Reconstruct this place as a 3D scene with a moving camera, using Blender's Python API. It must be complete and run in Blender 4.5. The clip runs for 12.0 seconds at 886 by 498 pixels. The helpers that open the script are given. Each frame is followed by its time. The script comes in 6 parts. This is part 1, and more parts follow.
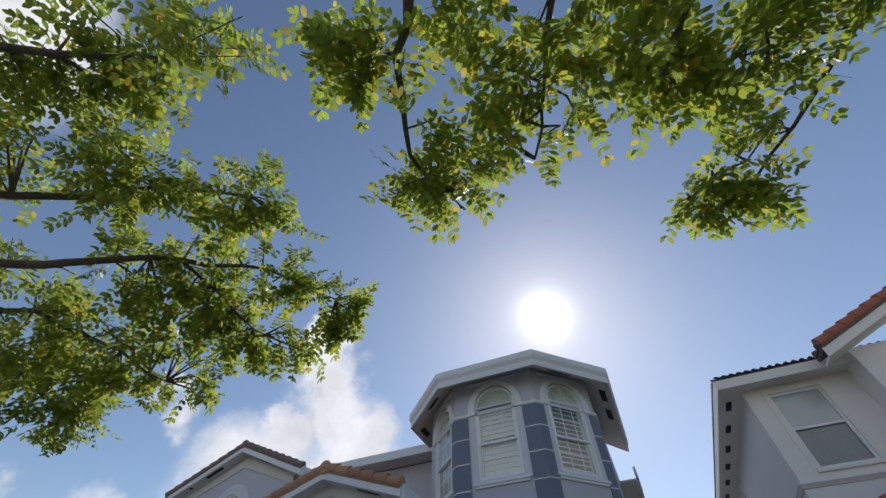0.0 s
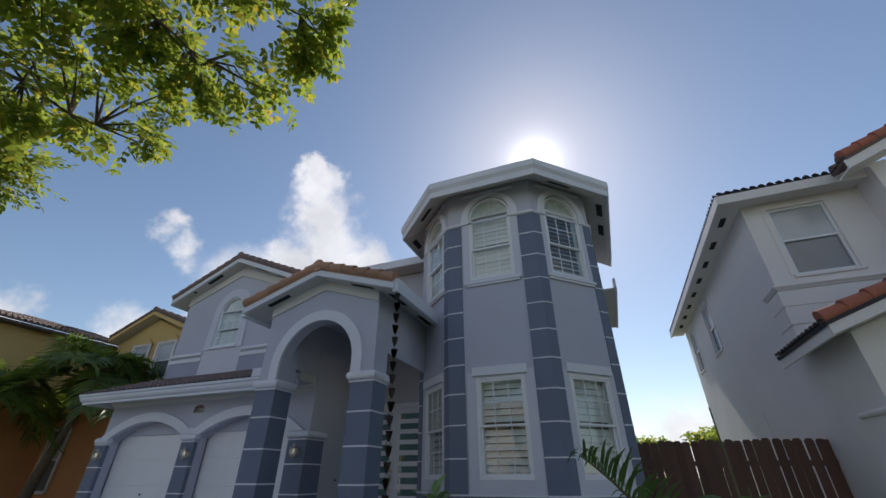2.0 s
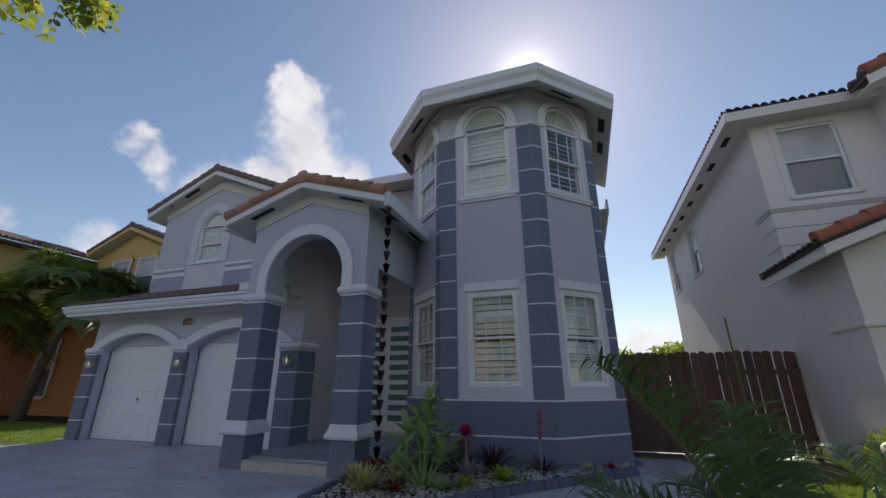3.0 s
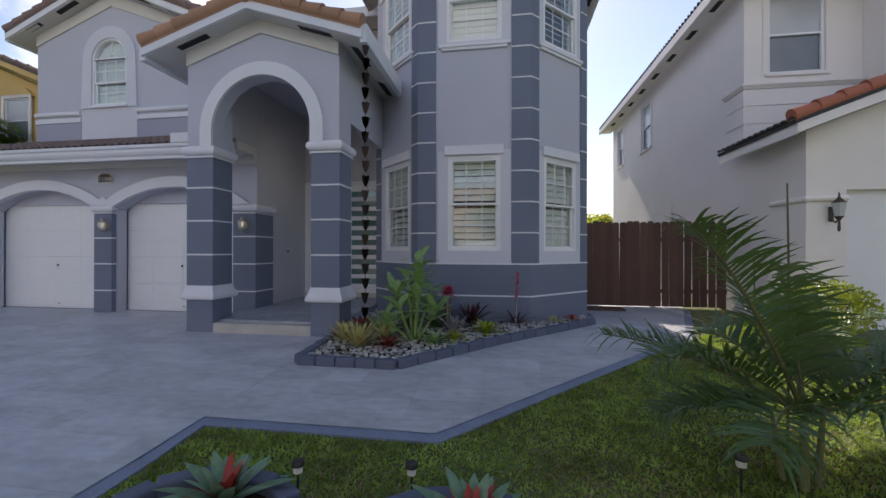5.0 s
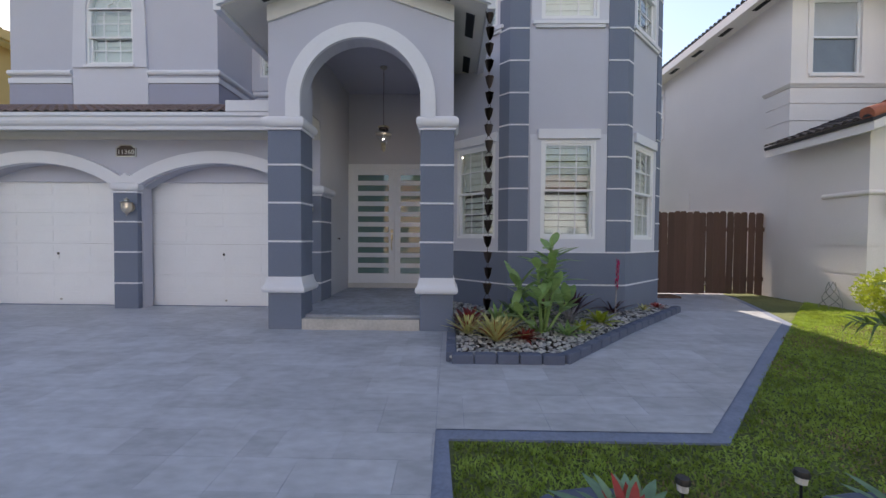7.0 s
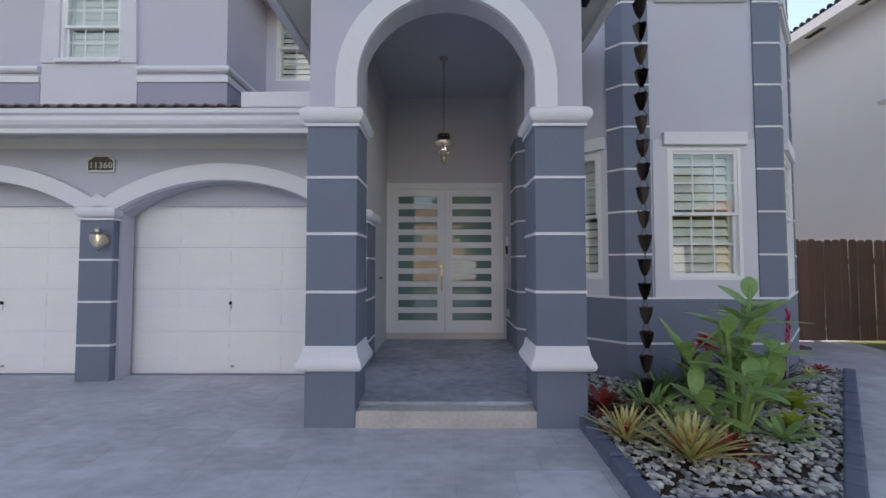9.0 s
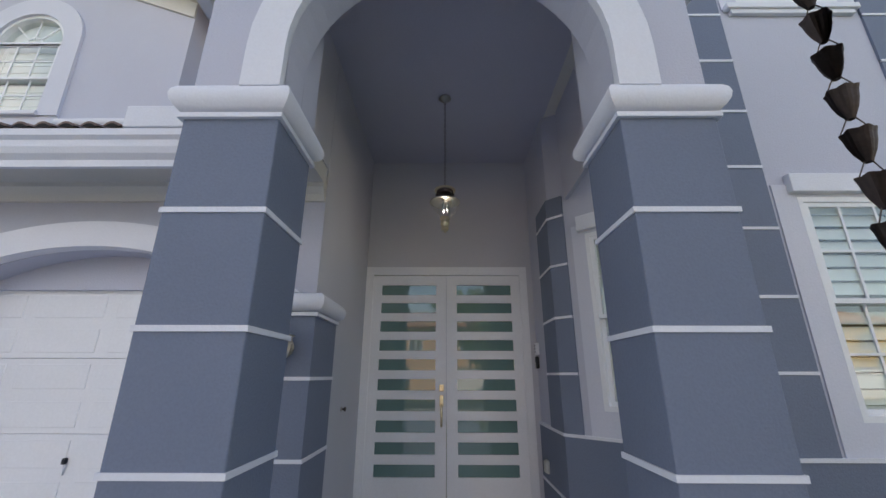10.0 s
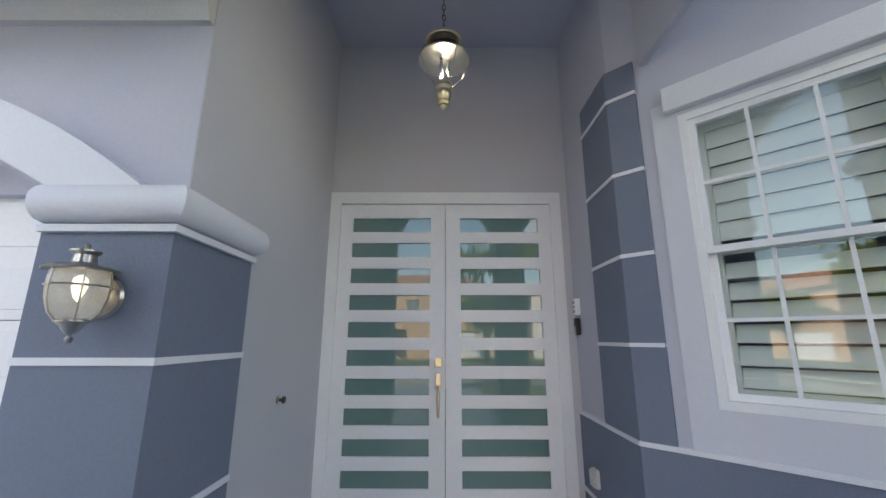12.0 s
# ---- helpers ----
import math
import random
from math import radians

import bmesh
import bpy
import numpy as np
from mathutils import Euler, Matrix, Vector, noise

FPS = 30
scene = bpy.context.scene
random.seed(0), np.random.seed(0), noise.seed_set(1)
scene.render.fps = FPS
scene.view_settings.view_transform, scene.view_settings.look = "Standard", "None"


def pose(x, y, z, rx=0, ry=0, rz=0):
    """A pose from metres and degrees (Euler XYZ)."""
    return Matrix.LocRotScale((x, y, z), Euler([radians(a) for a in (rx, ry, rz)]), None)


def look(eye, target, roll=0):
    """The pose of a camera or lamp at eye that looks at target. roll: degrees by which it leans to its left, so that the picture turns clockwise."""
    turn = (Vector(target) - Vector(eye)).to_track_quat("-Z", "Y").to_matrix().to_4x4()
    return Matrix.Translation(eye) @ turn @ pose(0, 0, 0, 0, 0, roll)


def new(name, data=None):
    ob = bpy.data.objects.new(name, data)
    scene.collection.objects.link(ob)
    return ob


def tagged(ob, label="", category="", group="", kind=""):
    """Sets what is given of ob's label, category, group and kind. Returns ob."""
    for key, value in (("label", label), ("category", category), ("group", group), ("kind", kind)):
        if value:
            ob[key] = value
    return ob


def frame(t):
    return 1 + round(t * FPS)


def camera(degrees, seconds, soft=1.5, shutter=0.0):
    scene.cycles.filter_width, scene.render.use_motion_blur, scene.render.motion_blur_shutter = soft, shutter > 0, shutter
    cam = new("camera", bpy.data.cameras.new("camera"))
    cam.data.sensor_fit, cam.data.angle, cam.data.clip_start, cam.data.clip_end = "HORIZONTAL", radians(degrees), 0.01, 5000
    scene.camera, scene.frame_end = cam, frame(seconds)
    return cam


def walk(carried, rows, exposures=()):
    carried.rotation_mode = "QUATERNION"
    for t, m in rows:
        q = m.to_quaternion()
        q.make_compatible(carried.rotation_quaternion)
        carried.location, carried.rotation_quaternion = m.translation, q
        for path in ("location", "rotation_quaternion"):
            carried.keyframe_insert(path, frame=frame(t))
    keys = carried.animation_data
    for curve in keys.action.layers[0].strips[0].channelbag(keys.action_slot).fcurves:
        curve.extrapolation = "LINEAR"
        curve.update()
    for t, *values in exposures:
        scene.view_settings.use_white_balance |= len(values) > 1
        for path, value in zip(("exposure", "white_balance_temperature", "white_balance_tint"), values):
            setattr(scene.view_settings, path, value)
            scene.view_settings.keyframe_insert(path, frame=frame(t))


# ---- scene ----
cam = camera(96.7, 12.0)
METRES, EYE, TILT, LEAN, TURN = 10.7, 1.5, 0.0, 0.0, 23.4
ROWS = [
    (0.0, 0.0, 0.0, 0.0, 0.2, 52.3, 0.15),
    (0.5, 0.0004, 0.0302, -0.0019, 0.07, 46.76, 0.17),
    (1.0, 0.0001, 0.057, -0.0048, -0.04, 41.16, 0.09),
    (1.5, -0.0037, 0.083, -0.0064, -0.64, 35.57, 0.04),
    (2.0, -0.0083, 0.1034, -0.0092, -1.82, 29.96, 0.03),
    (2.5, -0.0127, 0.1227, -0.009, -3.07, 24.35, 0.01),
    (3.0, -0.0214, 0.1353, -0.0097, -4.31, 18.83, -0.01),
    (3.5, -0.0347, 0.1435, -0.0103, -6.05, 13.43, -0.03),
    (5.5, -0.1279, 0.2058, -0.014, -17.81, -1.32, -0.27),
    (6.0, -0.174, 0.2313, -0.0154, -20.51, -1.39, -0.36),
    (6.5, -0.2316, 0.2568, -0.0148, -21.89, -1.41, -0.41),
    (7.0, -0.2878, 0.2839, -0.0157, -22.24, -1.42, -0.4),
    (7.5, -0.3389, 0.3052, -0.0162, -22.66, -1.37, -0.33),
    (9.5, -0.291, 0.5612, 0.0091, -23.22, 7.22, 0.02),
    (10.0, -0.2572, 0.6373, 0.0116, -23.04, 17.86, -0.12),
    (10.5, -0.2418, 0.6671, 0.0119, -23.06, 20.06, -0.07),
    (11.0, -0.2281, 0.7011, 0.0131, -23.14, 19.21, -0.15),
    (11.5, -0.2156, 0.7346, 0.015, -23.23, 16.23, -0.16),
    (12.0, -0.2021, 0.766, 0.0165, -23.33, 12.83, -0.08),
]
walk(cam, [(t, pose(0, 0, EYE, TILT, LEAN, TURN) @ pose(METRES * x, METRES * y, METRES * z, 90 + pitch, roll, yaw)) for t, x, y, z, yaw, pitch, roll in ROWS],
     [(0, 0.1, 6500, 10), (1.5, 0.15, 6500, 10), (2.5, 0.0, 6600, 10), (3.6, 0.2, 6800, 15), (5.5, 1.02, 7300, 17), (6.5, 1.22, 7400, 17), (7.5, 1.3, 7500, 15), (10.0, 1.58, 7500, 14), (11.0, 2.0, 7500, 10), (11.5, 2.35, 7500, 10), (12.0, 2.3, 7500, 10)])

# ---- light ----
SUN_EL, SUN_AZ = radians(41.0), radians(-4.4)
world = bpy.data.worlds.new("world")
scene.world = world
world.use_nodes = True
wn = world.node_tree.nodes
wl = world.node_tree.links
sky = wn.new("ShaderNodeTexSky")
sky.sky_type = "NISHITA"
sky.sun_disc = False
sky.sun_elevation = SUN_EL
sky.sun_rotation = SUN_AZ
sky.dust_density = 0.3
sky.ozone_density = 0.9
bg = wn["Background"]
bg.inputs["Strength"].default_value = 0.11


def world_math(op, a, b=None, c=None):
    nd = wn.new("ShaderNodeMath")
    nd.operation = op
    for i, v in enumerate((a, b, c)):
        if v is None:
            continue
        if isinstance(v, (int, float)):
            nd.inputs[i].default_value = v
        else:
            wl.new(v, nd.inputs[i])
    return nd.outputs[0]


# cumulus: billows round a few bearings (azimuth east of north, elevation, radius in degrees)
PUFFS = [(-44, 39, 2.2), (-42.5, 37, 3.2), (-42, 33, 4), (-40, 29, 5), (-35.5, 27, 4), (-45.5, 25, 4), (-36, 21, 7), (-48, 19, 8), (-61, 26.8, 3.4, 0.75), (-58, 24.3, 4, 0.7),
         (-72, 14, 4, 0.8), (-62, 14, 4.5, 0.75), (-106, 46, 9), (8, 3, 5), (16, 2, 5), (100, 20, 9), (160, 25, 12), (200, 22, 11), (185, 30, 8), (240, 24, 10)]
tc = wn.new("ShaderNodeTexCoord")
warp = wn.new("ShaderNodeTexNoise")
warp.inputs["Scale"].default_value = 9
warp.inputs["Detail"].default_value = 7
warp.inputs["Roughness"].default_value = 0.62
wl.new(tc.outputs["Generated"], warp.inputs[0])
shift = wn.new("ShaderNodeVectorMath")
shift.operation = "MULTIPLY_ADD"
shift.inputs[1].default_value = (0.16, 0.16, 0.16)
wl.new(warp.outputs["Color"], shift.inputs[0])
off = wn.new("ShaderNodeVectorMath")
off.operation = "SUBTRACT"
off.inputs[1].default_value = (0.08, 0.08, 0.08)
wl.new(tc.outputs["Generated"], off.inputs[0])
wl.new(off.outputs[0], shift.inputs[2])
cover = None
for az, el, rad, *peak in PUFFS:
    dist = wn.new("ShaderNodeVectorMath")
    dist.operation = "DISTANCE"
    a, e = radians(az), radians(el)
    dist.inputs[1].default_value = (math.sin(a) * math.cos(e), math.cos(a) * math.cos(e), math.sin(e))
    wl.new(shift.outputs[0], dist.inputs[0])
    near = world_math("MULTIPLY_ADD", dist.outputs["Value"], -1 / radians(rad), peak[0] if peak else 1.25)
    cover = near if cover is None else world_math("SMOOTH_MAX", cover, near, 0.25)
amount = wn.new("ShaderNodeMapRange")
amount.interpolation_type = "SMOOTHSTEP"
amount.inputs["From Max"].default_value = 0.75
wl.new(cover, amount.inputs[0])
body = wn.new("ShaderNodeMapRange")
body.inputs["From Min"].default_value, body.inputs["From Max"].default_value = 0.3, 0.75
body.inputs["To Min"].default_value, body.inputs["To Max"].default_value = 6.5, 9.5
wl.new(warp.outputs[0], body.inputs[0])
cloud_col = wn.new("ShaderNodeVectorMath")
cloud_col.operation = "SCALE"
cloud_col.inputs[0].default_value = (0.95, 0.95, 1.0)
wl.new(body.outputs[0], cloud_col.inputs["Scale"])
cloud_mix = wn.new("ShaderNodeMix")
cloud_mix.data_type = "RGBA"
wl.new(world_math("MULTIPLY", amount.outputs[0], 0.9), cloud_mix.inputs["Factor"])
wl.new(sky.outputs[0], cloud_mix.inputs["A"])
wl.new(cloud_col.outputs[0], cloud_mix.inputs["B"])
# the aureole of the veiled sun
aureole = wn.new("ShaderNodeVectorMath")
aureole.operation = "DISTANCE"
aureole.inputs[1].default_value = (math.sin(SUN_AZ) * math.cos(SUN_EL), math.cos(SUN_AZ) * math.cos(SUN_EL), math.sin(SUN_EL))
wl.new(tc.outputs["Generated"], aureole.inputs[0])
falloff = world_math("EXPONENT", world_math("MULTIPLY", world_math("POWER", world_math("DIVIDE", aureole.outputs["Value"], radians(2.4)), 1.5), -1.0))
halo = wn.new("ShaderNodeVectorMath")
halo.operation = "SCALE"
halo.inputs[0].default_value = (13.0, 12.6, 12.0)
wl.new(falloff, halo.inputs["Scale"])
whole_sky = wn.new("ShaderNodeVectorMath")
whole_sky.operation = "ADD"
wl.new(cloud_mix.outputs["Result"], whole_sky.inputs[0])
wl.new(halo.outputs[0], whole_sky.inputs[1])
wl.new(whole_sky.outputs[0], bg.inputs["Color"])
sun_dir = Vector((math.sin(SUN_AZ) * math.cos(SUN_EL), math.cos(SUN_AZ) * math.cos(SUN_EL), math.sin(SUN_EL)))
sun = new("sun", bpy.data.lights.new("sun", "SUN"))
sun.data.energy = 3.0
sun.data.angle = radians(0.5)
sun.data.color = (1.0, 0.95, 0.86)
sun.matrix_world = look(sun_dir * 60, (0, 0, 0))
scene.view_settings.exposure = 0.0


# ---- materials ----
def material(name, color, rough=0.7, metal=0.0, var=0.12, scale=3.0, fine=60.0, bump=0.15, spec=0.5, vary_object=0.0, trans=0.0, stretch=(1, 1, 1), trans_color=None, contrast=1.0):
    """A painted, plastered or natural surface: two scales of mottling and a fine relief."""
    m = bpy.data.materials.new(name)
    m.use_nodes = True
    n, l = m.node_tree.nodes, m.node_tree.links
    b = n["Principled BSDF"]
    geo = n.new("ShaderNodeTexCoord")
    mp = n.new("ShaderNodeMapping")
    mp.inputs["Scale"].default_value = stretch
    if vary_object:
        geo = n.new("ShaderNodeNewGeometry")
    l.new(geo.outputs["Position" if vary_object else "Object"], mp.inputs[0])
    big, small = n.new("ShaderNodeTexNoise"), n.new("ShaderNodeTexNoise")
    big.inputs["Scale"].default_value, small.inputs["Scale"].default_value = scale, fine
    big.inputs["Detail"].default_value = 5
    small.inputs["Detail"].default_value = 3
    l.new(mp.outputs[0], big.inputs[0])
    l.new(mp.outputs[0], small.inputs[0])
    add = n.new("ShaderNodeMath")
    add.operation = "ADD"
    l.new(big.outputs[0], add.inputs[0])
    l.new(small.outputs[0], add.inputs[1])
    last = add
    if vary_object:
        oi = n.new("ShaderNodeObjectInfo")
        k = n.new("ShaderNodeMath")
        k.operation = "MULTIPLY_ADD"
        k.inputs[1].default_value = vary_object * 4
        l.new(oi.outputs["Random"], k.inputs[0])
        l.new(add.outputs[0], k.inputs[2])
        last = k
    ramp = n.new("ShaderNodeMapRange")
    ramp.inputs["From Min"].default_value = 1.0 - 0.4 / contrast
    ramp.inputs["From Max"].default_value = 1.0 + 0.4 / contrast + vary_object * 4
    l.new(last.outputs[0], ramp.inputs[0])
    mix = n.new("ShaderNodeMix")
    mix.data_type = "RGBA"
    l.new(ramp.outputs[0], mix.inputs["Factor"])
    mix.inputs["A"].default_value = (*[max(0, c * (1 - var)) for c in color], 1)
    mix.inputs["B"].default_value = (*[min(1, c * (1 + var)) for c in color], 1)
    l.new(mix.outputs["Result"], b.inputs["Base Color"])
    b.inputs["Roughness"].default_value = rough
    b.inputs["Metallic"].default_value = metal
    b.inputs["Specular IOR Level"].default_value = spec
    if bump:
        bp = n.new("ShaderNodeBump")
        bp.inputs["Strength"].default_value = bump
        bp.inputs["Distance"].default_value = 0.01
        l.new(small.outputs[0], bp.inputs["Height"])
        l.new(bp.outputs[0], b.inputs["Normal"])
    if trans:
        tr = n.new("ShaderNodeBsdfTranslucent")
        if trans_color:
            tr.inputs[0].default_value = (*trans_color, 1)
        else:
            l.new(mix.outputs["Result"], tr.inputs[0])
        ms = n.new("ShaderNodeMixShader")
        ms.inputs[0].default_value = trans
        l.new(b.outputs[0], ms.inputs[1])
        l.new(tr.outputs[0], ms.inputs[2])
        l.new(ms.outputs[0], n["Material Output"].inputs[0])
    return m


def glass_material(name, tint, gloss=0.5):
    m = bpy.data.materials.new(name)
    m.use_nodes = True
    n, l = m.node_tree.nodes, m.node_tree.links
    n.remove(n["Principled BSDF"])
    t, gl, fr, mx = n.new("ShaderNodeBsdfTransparent"), n.new("ShaderNodeBsdfGlossy"), n.new("ShaderNodeLayerWeight"), n.new("ShaderNodeMixShader")
    t.inputs[0].default_value = (*tint, 1)
    gl.inputs["Roughness"].default_value = 0.01
    pw, mr = n.new("ShaderNodeMath"), n.new("ShaderNodeMapRange")
    pw.operation = "POWER"
    pw.inputs[1].default_value = 3.0
    mr.inputs["To Min"].default_value, mr.inputs["To Max"].default_value = 0.035 + gloss * 0.06, gloss + 0.15
    l.new(fr.outputs["Facing"], pw.inputs[0])
    l.new(pw.outputs[0], mr.inputs[0])
    l.new(mr.outputs[0], mx.inputs[0])
    l.new(t.outputs[0], mx.inputs[1])
    l.new(gl.outputs[0], mx.inputs[2])
    l.new(mx.outputs[0], n["Material Output"].inputs[0])
    return m


M_WALL = material("lavender_grey_stucco", (0.5, 0.51, 0.595), 0.85, var=0.05, scale=1.2, fine=90, bump=0.25)
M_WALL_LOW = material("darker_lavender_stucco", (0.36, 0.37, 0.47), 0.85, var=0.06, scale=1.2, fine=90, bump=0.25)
M_DARK = material("slate_blue_stucco", (0.157, 0.187, 0.26), 0.75, var=0.08, scale=1.5, fine=90, bump=0.25)
M_WHITE = material("white_paint", (0.8, 0.81, 0.84), 0.6, var=0.04, scale=2, fine=50, bump=0.1)
M_TRIM = material("white_stucco_trim", (0.72, 0.73, 0.79), 0.75, var=0.04, scale=2, fine=80, bump=0.2)
M_CREAM = material("cream_trim", (0.62, 0.6, 0.57), 0.75, var=0.05, scale=2, fine=80, bump=0.2)
M_PORCH = material("warm_grey_porch_stucco", (0.55, 0.55, 0.595), 0.85, var=0.05, scale=1.2, fine=90, bump=0.25)
M_BORDER = material("blue_painted_border", (0.19, 0.225, 0.32), 0.65, var=0.2, scale=5, fine=40, bump=0.2)
M_CEIL = material("porch_ceiling_paint", (0.5, 0.5, 0.58), 0.85, var=0.04, scale=1.2, fine=60, bump=0.15)
M_TERRA = material("terracotta_tile", (0.4, 0.22, 0.14), 0.8, var=0.3, scale=6, fine=70, bump=0.4, vary_object=0.3)
M_TILE_DARK = material("weathered_brown_tile", (0.15, 0.105, 0.09), 0.85, var=0.35, scale=6, fine=70, bump=0.4)
M_TILE_ROSE = material("faded_rose_brown_tile", (0.21, 0.15, 0.14), 0.85, var=0.4, scale=5, fine=50, bump=0.4)
M_TILE_BLACK = material("blackened_tile", (0.05, 0.045, 0.05), 0.85, var=0.4, scale=6, fine=60, bump=0.4)
M_BLACK = material("flat_black", (0.015, 0.015, 0.018), 0.8, var=0.1, bump=0)
M_PAVER = material("grey_marbled_paver", (0.44, 0.455, 0.5), 0.5, var=0.2, scale=1.5, fine=7, bump=0.04, vary_object=0.08, stretch=(1, 2.0, 1), contrast=2.1)
M_EDGE = material("blue_grey_painted_border", (0.1, 0.12, 0.18), 0.7, var=0.15, scale=6, fine=60, bump=0.3, vary_object=0.1)
M_GRASS = material("lawn_soil", (0.11, 0.13, 0.045), 0.95, var=0.4, scale=1.8, fine=30, bump=0.6)
M_DRY = material("dry_grass_blade", (0.3, 0.23, 0.12), 0.8, var=0.4, scale=3, fine=40, bump=0, trans=0.2)
M_BLADE = material("grass_blade", (0.25, 0.34, 0.075), 0.6, var=0.6, scale=2.0, fine=9, bump=0, trans=0.45, trans_color=(0.34, 0.46, 0.05), contrast=2.0)
M_NB = material("white_neighbour_stucco", (0.82, 0.775, 0.765), 0.85, var=0.06, scale=0.8, fine=70, bump=0.3)
M_NB2 = material("ochre_stucco", (0.62, 0.43, 0.17), 0.85, var=0.06, scale=1, fine=70, bump=0.3)
M_NB2B = material("orange_stucco", (0.66, 0.32, 0.14), 0.85, var=0.06, scale=1, fine=70, bump=0.3)
M_WOOD = material("brown_stained_wood", (0.11, 0.06, 0.045), 0.75, var=0.3, scale=4, fine=40, bump=0.4, vary_object=0.3, stretch=(6, 6, 0.6))
M_GLASS = glass_material("window_glass", (0.96, 0.98, 0.97), 0.5)
M_BARK = material("grey_brown_bark", (0.14, 0.105, 0.08), 0.9, var=0.3, scale=8, fine=50, bump=0.8)
M_LEAF = material("tree_leaf", (0.12, 0.175, 0.035), 0.4, var=0.5, scale=3, fine=12, bump=0, trans=0.62, trans_color=(0.44, 0.52, 0.09))
_n, _l = M_LEAF.node_tree.nodes, M_LEAF.node_tree.links
_geo, _ramp = _n.new("ShaderNodeNewGeometry"), _n.new("ShaderNodeValToRGB")
_ramp.color_ramp.elements[0].color = (0.62, 0.66, 0.6, 1)
_ramp.color_ramp.elements[1].color = (1.75, 1.1, 0.9, 1)
_mid = _ramp.color_ramp.elements.new(0.8)
_mid.color = (1.1, 1.12, 0.95, 1)
_l.new(_geo.outputs["Random Per Island"], _ramp.inputs[0])
for _node, _slot in ((_n["Principled BSDF"], "Base Color"), (next(q for q in _n if q.bl_idname == "ShaderNodeBsdfTranslucent"), "Color")):
    _tint = _n.new("ShaderNodeMix")
    _tint.data_type = "RGBA"
    _tint.blend_type = "MULTIPLY"
    _tint.inputs["Factor"].default_value = 1.0
    if _node.inputs[_slot].is_linked:
        _l.new(_node.inputs[_slot].links[0].from_socket, _tint.inputs["A"])
    else:
        _tint.inputs["A"].default_value = _node.inputs[_slot].default_value[:]
    _l.new(_ramp.outputs[0], _tint.inputs["B"])
    _l.new(_tint.outputs["Result"], _node.inputs[_slot])
M_PALM = material("palm_leaflet", (0.06, 0.115, 0.04), 0.4, var=0.45, scale=3, fine=20, bump=0, trans=0.2, trans_color=(0.24, 0.36, 0.06))
M_STEP = material("grey_porch_stone", (0.33, 0.36, 0.42), 0.45, var=0.25, scale=2.2, fine=9, bump=0.06, contrast=1.8)
M_SANDY = material("tan_step_stone", (0.46, 0.44, 0.42), 0.7, var=0.2, scale=4, fine=30, bump=0.2)
M_ROCK = material("pale_river_stone", (0.5, 0.49, 0.47), 0.7, var=0.35, scale=12, fine=60, bump=0.3)
M_BRONZE = material("oiled_bronze", (0.085, 0.062, 0.056), 0.5, 0.5, var=0.2, bump=0.1)
M_NICKEL = material("brushed_nickel", (0.42, 0.4, 0.37), 0.28, 1.0, var=0.08, bump=0)
M_BRASS = material("satin_brass", (0.68, 0.58, 0.4), 0.3, 1.0, var=0.08, bump=0)
M_PLASTIC = material("black_plastic", (0.02, 0.02, 0.022), 0.4, var=0.1, bump=0)
M_PALM_TALL = material("tall_palm_leaflet", (0.1, 0.15, 0.035), 0.4, var=0.5, scale=2, fine=12, bump=0, trans=0.4, trans_color=(0.3, 0.4, 0.06))
M_GREY_GLASS = material("screened_window_pane", (0.16, 0.18, 0.2), 0.15, var=0.1, bump=0, spec=0.8)
M_BLIND = material("pale_blind_behind_glass", (0.45, 0.47, 0.5), 0.2, var=0.05, bump=0, spec=0.8)
M_BROM_G = material("bromeliad_green_leaf", (0.17, 0.29, 0.18), 0.35, var=0.3, scale=4, fine=20, bump=0, trans=0.2)
M_BROM_R = material("bromeliad_red_leaf", (0.42, 0.045, 0.035), 0.35, var=0.3, scale=4, fine=20, bump=0, trans=0.2)
M_BROM_Y = material("striped_cream_green_leaf", (0.55, 0.52, 0.22), 0.45, var=0.4, scale=9, fine=30, bump=0, trans=0.2, stretch=(3, 3, 0.5))
M_REDLEAF = material("dark_red_leaf", (0.26, 0.035, 0.035), 0.4, var=0.4, scale=5, fine=20, bump=0, trans=0.25)
M_BROM_O = material("orange_heart_leaf", (0.52, 0.2, 0.07), 0.4, var=0.3, scale=5, fine=20, bump=0, trans=0.25)
M_LIME = material("lime_green_leaf", (0.38, 0.44, 0.05), 0.4, var=0.3, scale=4, fine=20, bump=0, trans=0.35)
M_MAROON = material("maroon_leaf", (0.07, 0.02, 0.025), 0.4, var=0.3, scale=4, fine=20, bump=0, trans=0.2)
M_PINK = material("crimson_flower", (0.55, 0.03, 0.13), 0.5, var=0.25, scale=6, bump=0, trans=0.3)
M_GREYLEAF = material("silvery_banded_leaf", (0.33, 0.31, 0.33), 0.5, var=0.6, scale=16, fine=50, bump=0, trans=0.2)
M_SOLE = material("bright_green_leaf", (0.3, 0.46, 0.17), 0.4, var=0.3, scale=4, fine=20, bump=0, trans=0.3)
M_STALK = material("green_brown_stem", (0.13, 0.13, 0.05), 0.7, var=0.3, scale=8, bump=0.2)
M_MULCH = material("dark_mulch", (0.05, 0.03, 0.02), 0.95, var=0.4, scale=8, fine=60, bump=0.8)
M_BLOCKER = material("dark_light_blocker", (0.25, 0.24, 0.23), 0.9, var=0.05, bump=0)
M_SHUTTER = material("white_shutter", (0.8, 0.82, 0.8), 0.45, var=0.03, bump=0)
